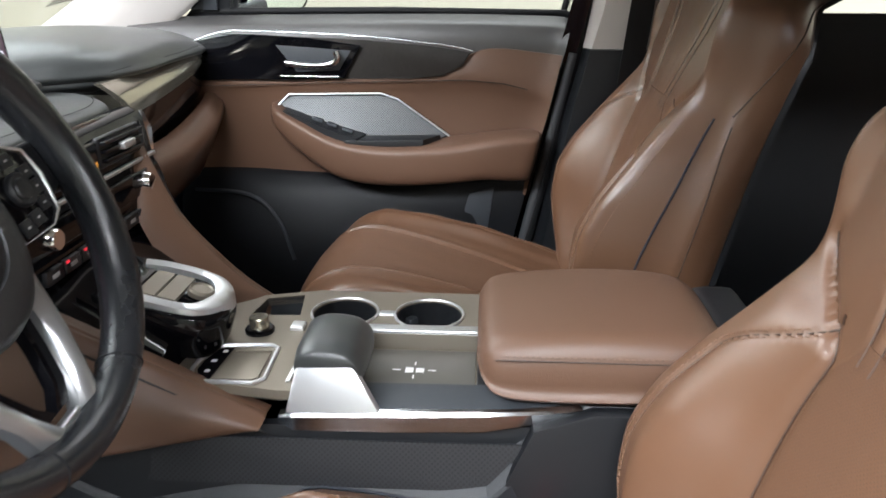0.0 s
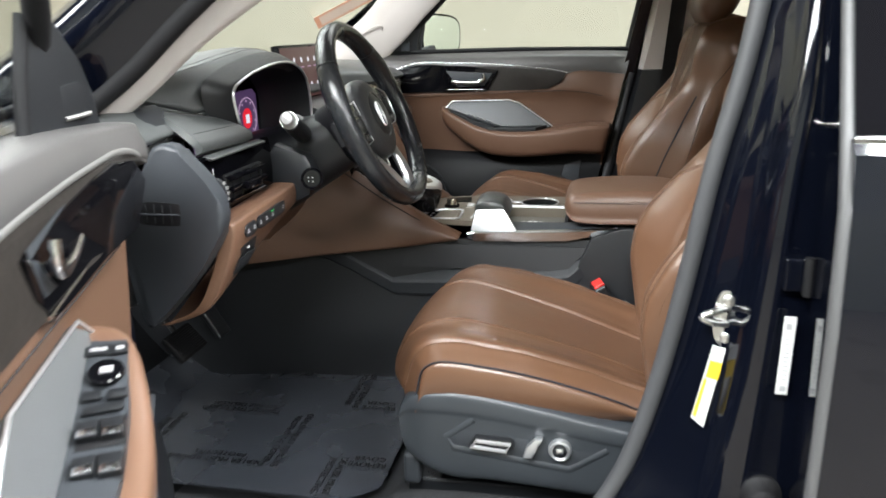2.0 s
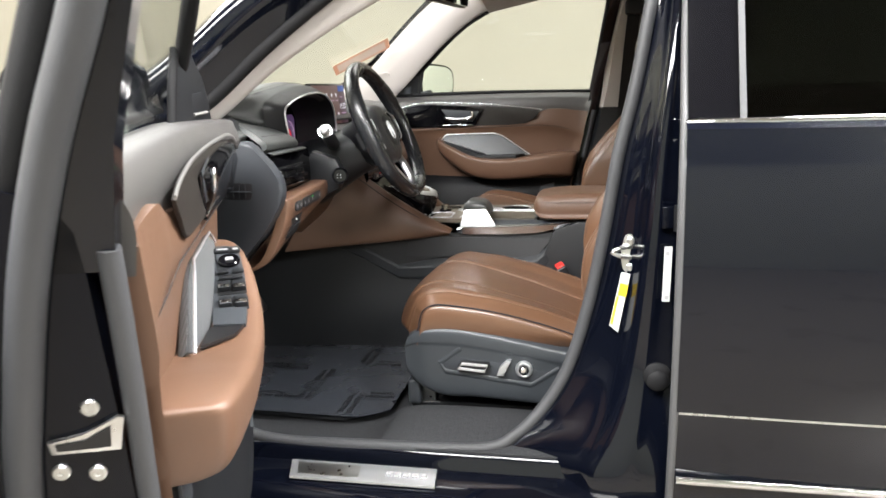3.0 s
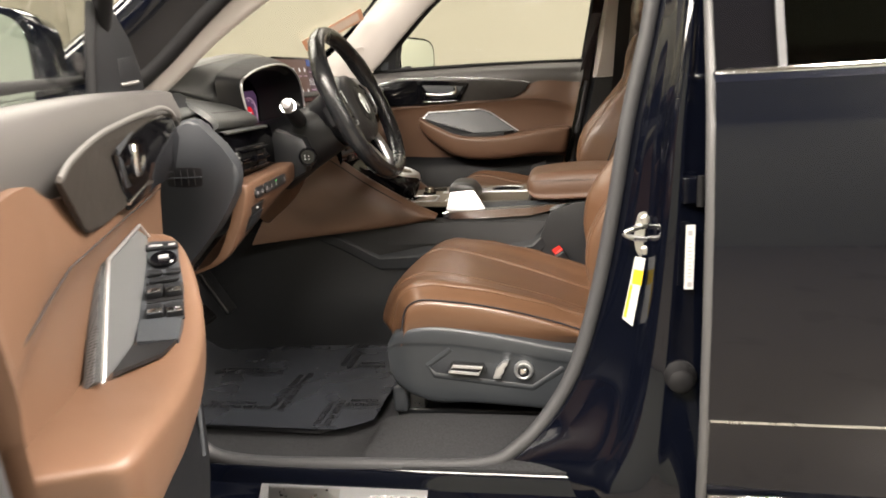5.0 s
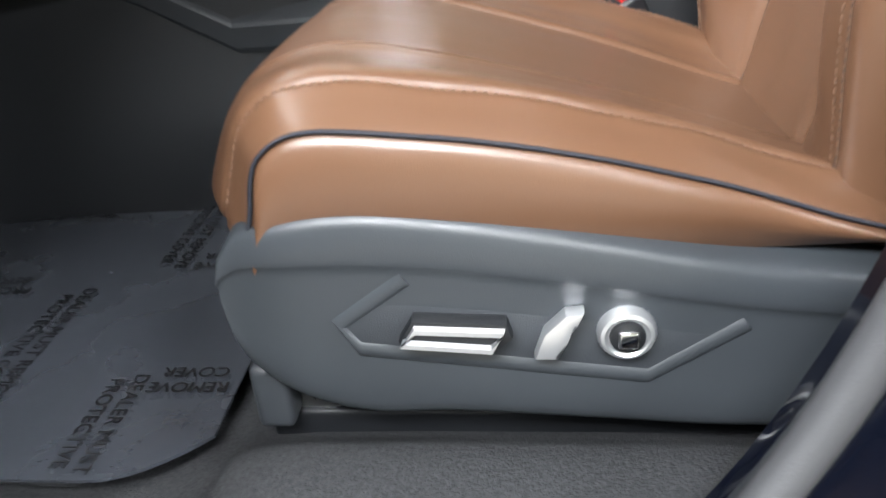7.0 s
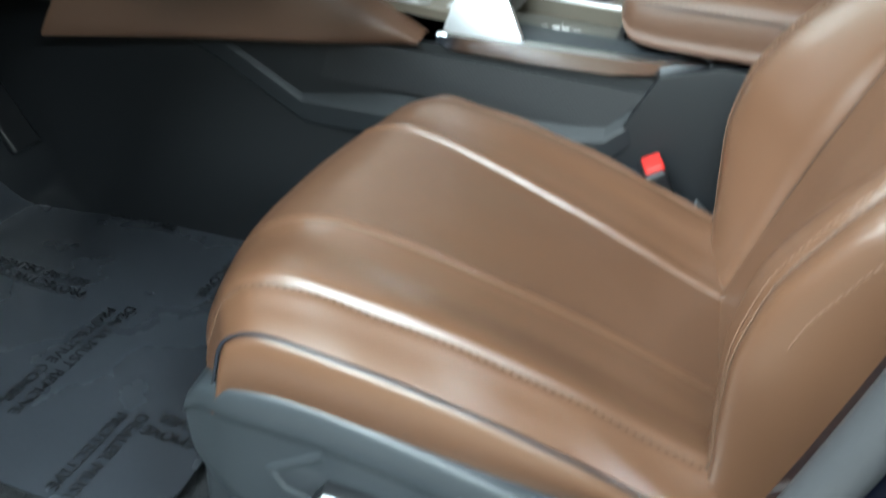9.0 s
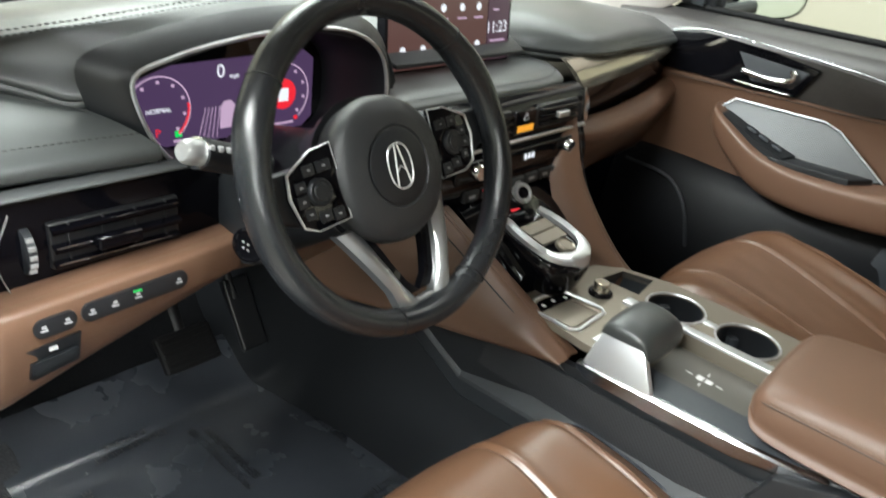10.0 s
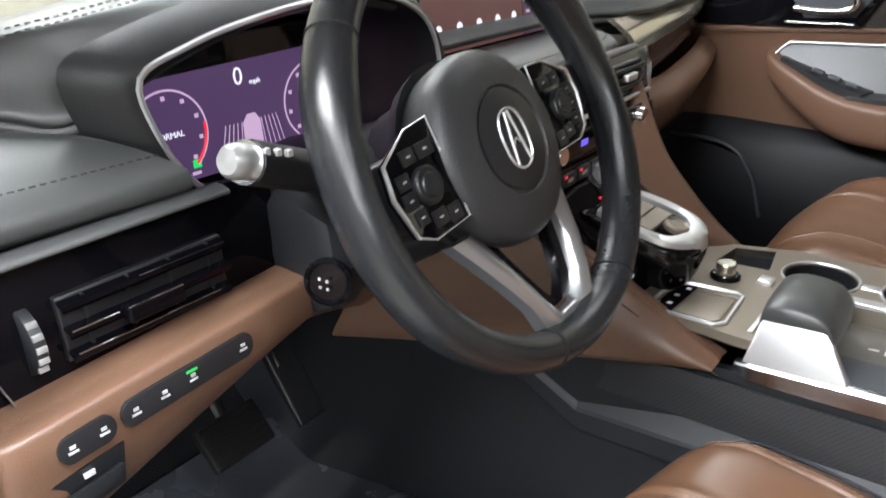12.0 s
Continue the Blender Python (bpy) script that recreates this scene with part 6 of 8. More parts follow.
for i in range(8):
    y = -0.10 + i * 0.038
    box_part("climate_key", (-0.478, y, 0.925), (-0.4685, y + 0.034, 0.942), 0.002, plastic_black, cs, "black climate key")
    box_part("key_mark", (-0.4687, y + 0.010, 0.931), (-0.4680, y + 0.024, 0.936), 0.0001, grey_print, cs)
for y in (-0.06, -0.02):
    box_part("red_lamp", (-0.4688, y, 0.938), (-0.4676, y + 0.006, 0.941), 0.0002, glow_red, cs)
plate("badge_wing", [(-0.500, 0.236, 1.058), (-0.494, 0.246, 1.030), (-0.492, 0.240, 1.000), (-0.492, 0.232, 1.000), (-0.500, 0.230, 1.058)], (0.004, 0, 0), 0.001, chrome, cs, "chrome edge of the vent")

# ---- cluster and centre screens ----
clus = thing("instrument_display", "lit purple digital instrument display behind the wheel", "display")
CX = -0.655
box_part("panel", (CX - 0.012, -0.535, 0.985), (CX - 0.002, -0.225, 1.150), 0.003, screen_dark, clus, "black display glass")
plate("lit_area", [(CX - 0.001, -0.520, 1.020), (CX - 0.001, -0.525, 1.118), (CX - 0.001, -0.262, 1.124), (CX - 0.001, -0.245, 1.112), (CX - 0.001, -0.245, 1.030), (CX - 0.001, -0.262, 1.016)], (0.001, 0, 0), 0.0002, glow_purple, clus, "purple lit area")
def on_cluster(y, z):
    return frame_of((CX + 0.0006, y, z), (0, 1, 0), (0, 0, 1))
for cy, mt in ((-0.478, glow_pink), (-0.295, glow_pink)):
    bm = bmesh.new()
    tube(bm, [V(CX + 0.001, cy + 0.042 * math.cos(a), 1.066 + 0.042 * math.sin(a)) for a in np.linspace(-0.9, math.pi + 0.9, 40)], 0.0010, 4, up=(1, 0, 0))
    part("dial_arc", bm, mt, clus, "pale lit dial arc")
    for k in range(9):
        a = math.pi + 0.8 - k * (math.pi + 1.6) / 8
        box_part("dial_mark", (CX + 0.0004, cy + 0.035 * math.cos(a) - 0.002, 1.066 + 0.035 * math.sin(a) - 0.002), (CX + 0.001, cy + 0.035 * math.cos(a) + 0.002, 1.066 + 0.035 * math.sin(a) + 0.002), 0.0001, glow_pink, clus)
bm = bmesh.new()
tube(bm, [V(CX + 0.0014, -0.478 + 0.040 * math.cos(a), 1.066 + 0.040 * math.sin(a)) for a in np.linspace(-0.9, 0.15, 14)], 0.0016, 4, up=(1, 0, 0))
part("red_zone", bm, glow_red, clus, "red zone of the dial")
lathe_part("red_dial", [(0.0, 0.0008), (0.021, 0.0008), (0.021, 0.0)], frame_of((CX + 0.0002, -0.295, 1.066), (0, 1, 0), (0, 0, 1)), glow_red, clus, "red lit dial face")
text_mesh("speed_digit", "0", on_cluster(-0.392, 1.106), 0.024, glow_white, clus)
text_mesh("speed_unit", "mph", on_cluster(-0.372, 1.099), 0.008, glow_white, clus)
text_mesh("mode_word", "NORMAL", on_cluster(-0.478, 1.066), 0.0080, glow_white, clus)
text_mesh("gear_letter", "P", on_cluster(-0.480, 1.038), 0.014, glow_red, clus)
for y, w in ((-0.490, 0.024), (-0.455, 0.010), (-0.285, 0.016), (-0.302, 0.018)):
    box_part("figure_bar", (CX + 0.0003, y - w / 2, 1.0235), (CX + 0.0009, y + w / 2, 1.0265), 0.0001, glow_pink, clus)
box_part("red_figure", (CX + 0.0010, -0.303, 1.056), (CX + 0.0016, -0.287, 1.074), 0.0001, glow_white, clus)
box_part("green_lamp", (CX + 0.0003, -0.4575, 1.030), (CX + 0.0012, -0.4485, 1.038), 0.0004, glow_green, clus, "green lamp")
box_part("amber_lamp", (CX + 0.0003, -0.276, 1.028), (CX + 0.0012, -0.270, 1.033), 0.0004, glow_red, clus)
for i in range(14):
    y = -0.425 + i * 0.0066
    if abs(y + 0.382) > 0.014:
        tube_part("road_line", [(CX + 0.0005, y, 1.022), (CX + 0.0005, -0.382 + (y + 0.382) * 0.75, 1.062)], 0.0005, glow_pink, clus, n=4, up=(1, 0, 0))
plate("car_figure", [(CX + 0.0004, -0.394, 1.032), (CX + 0.0004, -0.393, 1.060), (CX + 0.0004, -0.387, 1.068), (CX + 0.0004, -0.377, 1.068), (CX + 0.0004, -0.371, 1.060), (CX + 0.0004, -0.370, 1.032)], (0.0005, 0, 0), 0, glow_pink, clus, "small car figure")

scr = thing("center_screen", "wide lit touch screen with maroon tiles above the dashboard", "screen")
SX = -0.642
M_S = Matrix.Translation((SX, 0.028, 1.142)) @ pose(0, 0, 0, 0, -6, 0)
def s_box(name, y0, y1, z0, z1, x0, x1, material, label="", r=0.0003):
    bm = bmesh.new()
    rbox(bm, (x0, y0, z0), (x1, y1, z1), r, 2)
    bmesh.ops.transform(bm, matrix=M_S, verts=bm.verts)
    return part(name, bm, material, scr, label)
s_box("case", -0.152, 0.152, -0.066, 0.066, -0.018, 0.0, piano, "slim black case", 0.003)
s_box("lit_area", -0.146, 0.086, -0.059, 0.059, 0.0002, 0.0008, glow_screen, "maroon lit area")
s_box("side_column", 0.088, 0.146, -0.059, 0.040, 0.0002, 0.0008, glow_screen2, "plum side column")
s_box("blue_banner", 0.088, 0.146, 0.041, 0.059, 0.0002, 0.0008, glow_blue, "blue banner")
def on_screen(y, z):
    return M_S @ frame_of((0.0010, y, z), (0, 1, 0), (0, 0, 1))
text_mesh("clock", "11:23", on_screen(0.113, -0.006), 0.026, glow_white, scr)
for y in (-0.115, -0.07, -0.025, 0.02, 0.062):
    for z in (0.030, -0.030):
        lathe_part("app_tile", [(0.0, 0.0004), (0.0065, 0.0004), (0.0065, 0.0)], M_S @ frame_of((0.0008, y, z), (0, 1, 0), (0, 0, 1)), glow_white, scr, "white app sign", 8)
        s_box("tile_caption", y - 0.011, y + 0.011, z - 0.0185, z - 0.0155, 0.0008, 0.0012, glow_pink)
s_box("caption_bar", 0.096, 0.136, -0.029, -0.0255, 0.0008, 0.0012, glow_pink)
s_box("caption_bar", 0.100, 0.116, 0.022, 0.025, 0.0008, 0.0012, glow_pink)
s_box("page_dot", -0.034, -0.026, -0.0535, -0.0515, 0.0008, 0.0012, glow_white)
plate("screen_foot", [(-0.61, -0.125, 1.093), (-0.61, 0.19, 1.093), (-0.66, 0.20, 1.112), (-0.68, 0.02, 1.114), (-0.66, -0.14, 1.112)], (0, 0, 0.008), 0.003, plastic_black, scr, "dark hollow round the screen foot")

# ---- steering wheel ----
sw_t = thing("steering_wheel", "black leather steering wheel with silver lower spokes", "steering wheel")
TW = radians(24)
M_W = Matrix.Translation(HUB) @ Matrix((V(0, 1, 0), V(-math.sin(TW), 0, math.cos(TW)), V(math.cos(TW), 0, math.sin(TW)))).transposed().to_4x4() @ Matrix.Rotation(radians(5), 4, "Z")
RW = 0.1715
def wheel_part(name, bm, material, label="", parent=sw_t, sharp=50):
    bmesh.ops.transform(bm, matrix=M_W, verts=bm.verts)
    return part(name, bm, material, parent, label, sharp=sharp)
def rim_arc(a0, a1, n, r_of):
    bm = bmesh.new()
    rings = []
    for i in range(n + 1):
        a = a0 + (a1 - a0) * i / n
        d = V(math.cos(a), math.sin(a) * (0.955 if math.sin(a) < 0 else 1.0), 0)
        r = r_of(a)
        rings.append([d * RW + d * (math.cos(p) * r * 0.92) + V(0, 0, math.sin(p) * r * 1.12) for p in [2 * math.pi * j / 18 for j in range(18)]])
    grid(bm, rings, close_u=True)
    return bm
def grip(a):
    d = math.degrees(a) % 360
    bump = 0
    for c in (28, 152):
        bump = max(bump, math.exp(-((d - c) / 11) ** 2))
    return 0.0168 + 0.0020 * bump + 0.0006 * math.exp(-((d - 270) / 22) ** 2)
TWO = 2 * math.pi
for a0, a1, nm in ((-66, 42, 0), (42, 138, 1), (138, 251, 0), (251, 294, 1)):
    wheel_part("rim_section", rim_arc(radians(a0 + 0.35), radians(a1 - 0.35), 44, grip), wheel_leather, "black leather rim section", sharp=70)
for a in (42, 138, 251, 294):
    bm = bmesh.new()
    d = V(math.cos(radians(a)), math.sin(radians(a)) * (0.955 if a > 180 else 1.0), 0)
    tube(bm, [d * RW + d * (math.cos(p) * 0.0158) + V(0, 0, math.sin(p) * 0.0191) for p in [TWO * j / 18 for j in range(18)]], 0.0010, 5, True)
    wheel_part("rim_joint", bm, rubber_black, "dark rim joint")
# hub pad
bm = bmesh.new()
rings = []
OUT = [(0.078 * math.copysign(abs(math.cos(a)) ** 0.96, math.cos(a)), 0.078 * math.copysign(abs(math.sin(a)) ** 0.96, math.sin(a)) - 0.004 * max(0.0, -math.sin(a))) for a in [TWO * i / 20 for i in range(20)]]
out = spline([V(x, y, 0) for x, y in OUT], 4, True)
for f, z in ((0.78, -0.065), (0.92, -0.040), (0.99, -0.018), (0.975, -0.008), (0.93, -0.001), (0.86, 0.003), (0.72, 0.007), (0.56, 0.009), (0.54, 0.0065), (0.50, 0.0065), (0.25, 0.008), (0.02, 0.0085)):
    k = min(1.0, max(0, (0.9 - f) / 0.35)) if f < 0.9 else 0
    rings.append([V(p.x, p.y, 0) * f * (1 - k) + V(p.x, p.y, 0).normalized() * (f * 0.078 * k) + V(0, 0, z) for p in out])
vs = grid(bm, rings, close_u=True)
bm.faces.new(vs[-1])
wheel_part("hub_pad", bm, black_leather, "black hub pad", sharp=40)
lathe_part("badge_ring", [(0.0405, 0.0), (0.0405, 0.002), (0.0385, 0.003), (0.0, 0.0032)], M_W @ Matrix.Translation((0, 0, 0.0065)), plastic_black, sw_t, "round badge field")
bm = bmesh.new()
tube(bm, [V(0.0185 * math.cos(a) * (1 - 0.10 * math.cos(2 * a)), 0.024 * math.sin(a), 0.0105) for a in [TWO * i / 36 for i in range(36)]], 0.0011, 6, True)
wheel_part("badge", bm, silver, "chrome oval badge outline")
for s in (-1, 1):
    bm = bmesh.new()
    tube(bm, [V(s * 0.002, 0.022, 0.0105), V(s * 0.0095, -0.021, 0.0105)], 0.0012, 6)
    tube(bm, [V(s * 0.0005, 0.0, 0.0105), V(s * 0.007, -0.007, 0.0105)], 0.0008, 6)
    wheel_part("badge_stroke", bm, silver)
for s in (-1, 1):
    # spoke arm, key pod with silver edge, keys
    bm = bmesh.new()
    prism(bm, [V(s * x, y, -0.034) for x, y in ((0.060, 0.030), (0.110, 0.030), (0.160, 0.030), (0.162, -0.012), (0.112, -0.030), (0.066, -0.030))], (0, 0, 0.024), 0.006, 3)
    wheel_part("spoke", bm, plastic_black, "black horizontal spoke")
    pod = [(0.072, 0.045), (0.098, 0.043), (0.131, 0.027), (0.135, 0.004), (0.128, -0.026), (0.112, -0.034), (0.070, -0.033)]
    bm = bmesh.new()
    prism(bm, [V(s * x, y, -0.010) for x, y in pod], (0, 0, 0.006), 0.002, 2)
    pd = wheel_part("key_pod", bm, piano, "gloss black key pod")
    bm = bmesh.new()
    pth = [V(s * x, y, -0.0035) for x, y in pod + pod[:1]]
    tube(bm, pth, [0.0006, 0.0008, 0.0016, 0.0020, 0.0014, 0.0008, 0.0006, 0.0006], 6)
    wheel_part("pod_edge", bm, silver, "satin silver pod edge", parent=pd)
    bm = bmesh.new()
    lathe(bm, [(0.014, 0.0), (0.014, 0.004), (0.0125, 0.0055), (0.009, 0.005), (0.008, 0.0065), (0.0, 0.007)], Matrix.Translation((s * 0.100, 0.002, -0.004)))
    wheel_part("thumb_wheel", bm, plastic_black, "round thumb control", parent=pd)
    for x0, x1, y0, y1 in ((0.078, 0.096, 0.020, 0.031), (0.099, 0.113, 0.020, 0.031), (0.113, 0.126, 0.006, 0.017), (0.114, 0.127, -0.008, 0.004), (0.111, 0.122, -0.021, -0.010), (0.076, 0.090, -0.031, -0.018), (0.092, 0.107, -0.028, -0.016)):
        bm = bmesh.new()
        rbox(bm, (min(s * x0, s * x1), y0, -0.005), (max(s * x0, s * x1), y1, -0.0022), 0.001, 2)
        k = wheel_part("key", bm, plastic_black, "black key", parent=pd)
        bm = bmesh.new()
        cx, cy = s * (x0 + x1) / 2, (y0 + y1) / 2
        rbox(bm, (cx - 0.002, cy - 0.0008, -0.0023), (cx + 0.002, cy + 0.0008, -0.0019), 0.0001, 1)
        wheel_part("key_mark", bm, grey_print, parent=pd)
    # lower spokes, open between
    bm = bmesh.new()
    slab(bm, [spline([V(s * a, y, z), V(s * (a + b) / 2, y, z + 0.006), V(s * b, y, z)], 3) for a, b, y, z in ((0.056, 0.082, -0.050, -0.022), (0.049, 0.072, -0.070, -0.016), (0.038, 0.058, -0.100, -0.008), (0.028, 0.046, -0.125, -0.004), (0.012, 0.040, -0.148, -0.004))], (0, 0, -0.012))
    wheel_part("lower_spoke", bm, spoke_silver, "satin silver lower spoke")
    bm = bmesh.new()
    slab(bm, [[V(s * a, y, z - 0.006), V(s * b, y, z - 0.006)] for a, b, y, z in ((0.036, 0.060, -0.055, -0.020), (0.034, 0.052, -0.075, -0.015), (0.025, 0.041, -0.100, -0.010), (0.014, 0.029, -0.125, -0.006), (0.000, 0.020, -0.140, -0.006))], (0, 0, -0.010))
    wheel_part("spoke_liner", bm, piano, "gloss black spoke liner")
bm = bmesh.new()
rbox(bm, (-0.032, -0.160, -0.016), (0.032, -0.145, -0.004), 0.005, 3)
wheel_part("spoke_bridge", bm, spoke_silver, "satin silver bridge at the rim")
bm = bmesh.new()
lathe(bm, [(0.080, -0.040), (0.075, -0.055), (0.062, -0.070), (0.058, -0.10)], Matrix.Identity(4))
wheel_part("back_cover", bm, plastic_black, "black back cover")

# ---- floor things ----
film_t = thing("floor_film", "clear protective plastic film with black print over the driver floor mat", "floor film")
bm = bmesh.new()
nx, ny = 40, 34
rows = []
for i in range(nx + 1):
    r = []
    for j in range(ny + 1):
        x = -0.93 + 0.62 * i / nx
        y = -0.655 + 0.515 * j / ny
        cut = max(0, (x + 0.40) / 0.09) ** 2 * 0.05 if y < -0.55 else 0
        z = 0.4290 + 0.0024 * noise.noise(Vector((x * 7, y * 7, 0.3))) + 0.0012 * noise.noise(Vector((x * 24, y * 22, 2.3))) + 0.085 * smooth01(-0.83, -0.97, x)
        r.append(V(x, y + cut * (1 - j / ny), z))
    rows.append(r)
slab(bm, rows, (0, 0, -0.003))
part("sheet", bm, film, film_t, "crinkled clear plastic sheet", sharp=70)
fold = [V(x, -0.142 + 0.004 * noise.noise(Vector((x * 30, 0, 5))), 0.432 + 0.0035 * abs(noise.noise(Vector((x * 60, 1, 2))))) for x in np.linspace(-0.80, -0.33, 70)]
tube_part("folded_edge", fold, [0.0022 + 0.0018 * abs(noise.noise(Vector((x.x * 45, 3, 2)))) for x in fold], film, film_t, "crinkled folded edge of the film", n=6)
# printed border lines: rows of short words that can be read, along rectangles
def print_line(body, x, y, turn, size):
    text_mesh("print_line", body, Matrix.Translation((x, y, 0.4325)) @ Matrix.Rotation(radians(turn), 4, "Z"), size, black_print, film_t, 0.0002)
for x, y, turn, txts in ((-0.355, -0.545, 0, ("REMOVE", "COVER")), (-0.405, -0.590, 90, ("DEALER MUST", "PROTECTIVE")), (-0.535, -0.475, 90, ("DEALER MUST REMOVE", "PROTECTIVE COVER")), (-0.700, -0.372, 0, ("PROTECTIVE COVER", "BEFORE DELIVERY")), (-0.660, -0.570, 0, ("DEALER MUST REMOVE", "PROTECTIVE")), (-0.815, -0.470, 90, ("DEALER MUST", "REMOVE")), (-0.450, -0.225, 90, ("DEALER MUST REMOVE", "PROTECTIVE COVER")), (-0.395, -0.322, 0, ("REMOVE", "COVER")), (-0.690, -0.180, 0, ("PROTECTIVE COVER", "BEFORE DELIVERY"))):
    for k, body_txt in enumerate(txts):
        c, s_ = math.cos(radians(turn + 180)), math.sin(radians(turn + 180))
        print_line(body_txt, x + s_ * 0.022 * k, y - c * 0.022 * k, turn + 180, 0.020)
mat_t = thing("floor_mat", "black carpet floor mat in the driver footwell", "floor mat")
bm = bmesh.new()
prism(bm, [V(x, y, 0.408) for x, y in ((-0.92, -0.62), (-0.92, -0.18), (-0.50, -0.155), (-0.38, -0.20), (-0.36, -0.60), (-0.42, -0.645))], (0, 0, 0.009), 0.004)
part("pile", bm, carpet, mat_t)
ped = thing("brake_pedal", "black ribbed rubber brake pedal on a steel arm", "pedal")
bm = bmesh.new()
rbox(bm, (-0.008, -0.052, -0.034), (0.008, 0.052, 0.034), 0.006, 3)
M_P = pose(-0.83, -0.350, 0.575, 0, -42, 0)
bmesh.ops.transform(bm, matrix=M_P, verts=bm.verts)
pp = part("pad", bm, rubber_black, ped, "ribbed rubber pad")
for i in range(6):
    bm = bmesh.new()
    rbox(bm, (0.007, -0.046, -0.027 + i * 0.0105), (0.011, 0.046, -0.0215 + i * 0.0105), 0.001, 1)
    bmesh.ops.transform(bm, matrix=M_P, verts=bm.verts)
    part("rib", bm, rubber_black, pp)
tube_part("arm", [(-0.84, -0.350, 0.58), (-0.91, -0.352, 0.70), (-0.93, -0.355, 0.86)], 0.010, plastic_black, ped, flat=0.5)
ped2 = thing("accelerator_pedal", "black plastic accelerator pedal", "pedal")
bm = bmesh.new()
rbox(bm, (-0.007, -0.026, -0.068), (0.007, 0.026, 0.068), 0.006, 3)
bmesh.ops.transform(bm, matrix=pose(-0.83, -0.235, 0.605, 0, -32, 0), verts=bm.verts)
part("pad", bm, plastic_black, ped2)
tube_part("arm", [(-0.845, -0.245, 0.63), (-0.92, -0.245, 0.74), (-0.94, -0.245, 0.86)], 0.009, plastic_black, ped2)
foot = thing("foot_rest", "black carpeted foot rest beside the pedals", "foot rest")
box_part("pad", (-0.05, -0.06, -0.02), (0.20, 0.06, 0.02), 0.012, carpet, foot)
foot.matrix_world = pose(-0.93, -0.68, 0.47, 0, 38, 0)

# ---- front doors, built shut, then the driver door is swung open ----
HINGE = V(-0.755, -0.906, 0.9)


def front_door(name, s, label, controls):
    t = thing(name, label, "car door", "front doors")
    def P(x, y, z):
        if controls:
            z -= 0.028 * (1 - smooth01(1.0, 1.1, z))
        # the trim ends on a line that leans forward towards the sill
        if x > -0.05:
            end = 0.156 - 0.21 * (1.146 - z)
            x = -0.05 + (x + 0.05) * (end + 0.05) / 0.322
        return V(x, s * y, z)
    def Q(x, y, z):
        return V(x, s * y, z)
    def rear_x(z):
        return 0.180 - 0.21 * (1.146 - z)
    def sheet(nm, rows, depth, material, lab="", n=4, m=4, parent=None, sharp=60):
        bm = bmesh.new()
        shell(bm, [[P(*p) for p in r] for r in rows], (0, s * depth, 0), n, m)
        return part(nm, bm, material, parent or t, lab, sharp=sharp)
    def pl(nm, outline, depth, r, material, lab="", parent=None, smooth=0):
        o = [P(*p) for p in outline]
        bm = bmesh.new()
        prism(bm, spline(o, smooth, True) if smooth else o, (0, s * depth, 0), r)
        return part(nm, bm, material, parent or t, lab)
    def tb(nm, path, r, material, lab="", parent=None, n=8, flat=1.0):
        bm = bmesh.new()
        tube(bm, [P(*p) for p in path], r, n, up=(0, 1, 0), flat=flat)
        return part(nm, bm, material, parent or t, lab, sharp=60)
    # outer skin and inner frame
    bm = bmesh.new()
    shell(bm, [[Q(x, y + 0.005 * (1 - ((x + 0.2) / 0.55) ** 2), z) for x in (-0.77, -0.5, -0.1, 0.275)] for y, z in ((0.915, 1.125), (0.955, 1.05), (0.975, 0.90), (0.972, 0.70), (0.96, 0.60), (0.955, 0.48), (0.93, 0.36))], (0, s * -0.006, 0), 4, 4)
    part("outer_skin", bm, paint, t, "glossy dark navy outer skin")
    bm = bmesh.new()
    prof = [(0.765, 1.135), (0.90, 1.13), (0.945, 1.05), (0.962, 0.90), (0.958, 0.70), (0.945, 0.55), (0.92, 0.38), (0.84, 0.37), (0.765, 0.45), (0.745, 0.7), (0.745, 1.0)]
    rings = []
    for f in (0, 1):
        rings.append([Q(rear_x(q.y) if f else -0.76, q.x, q.y) for q in spline([V(a, b, 0) for a, b in prof], 3, True)])
    vs = grid(bm, rings, close_u=True)
    bm.faces.new(vs[0][::-1]), bm.faces.new(vs[1])
    part("frame", bm, paint_inner, t, "dark navy painted door frame")
    # rear end face: seal, latch, screws
    bm = bmesh.new()
    tube(bm, spline([Q(rear_x(z) - 0.006, y, z) for y, z in ((0.726, 1.09), (0.728, 0.95), (0.731, 0.85), (0.734, 0.7), (0.745, 0.5))], 5), 0.011, 8, up=(0, 1, 0))
    part("edge_strip", bm, rubber, t, "grey plastic edge strip", sharp=60)
    bm = bmesh.new()
    tube(bm, spline([Q(rear_x(z) + 0.004, y, z) for y, z in ((0.640, 1.48), (0.668, 1.40), (0.709, 1.286), (0.752, 1.183), (0.788, 1.075), (0.817, 0.955), (0.836, 0.861), (0.850, 0.74), (0.856, 0.60), (0.855, 0.45), (0.86, 0.39))], 6), 0.0165, 10, up=(0, 1, 0))
    part("edge_seal", bm, rubber, t, "grey rubber edge seal", sharp=60)
    bm = bmesh.new()
    slab(bm, [[Q(rear_x(z), a, z), Q(rear_x(z), b, z)] for a, b, z in ((0.722, 0.790, 1.07), (0.718, 0.776, 1.10), (0.706, 0.757, 1.18), (0.672, 0.705, 1.30), (0.640, 0.668, 1.40), (0.612, 0.640, 1.48))], (-0.035, 0, 0))
    part("window_upright", bm, paint, t, "glossy painted window upright")
    bm = bmesh.new()
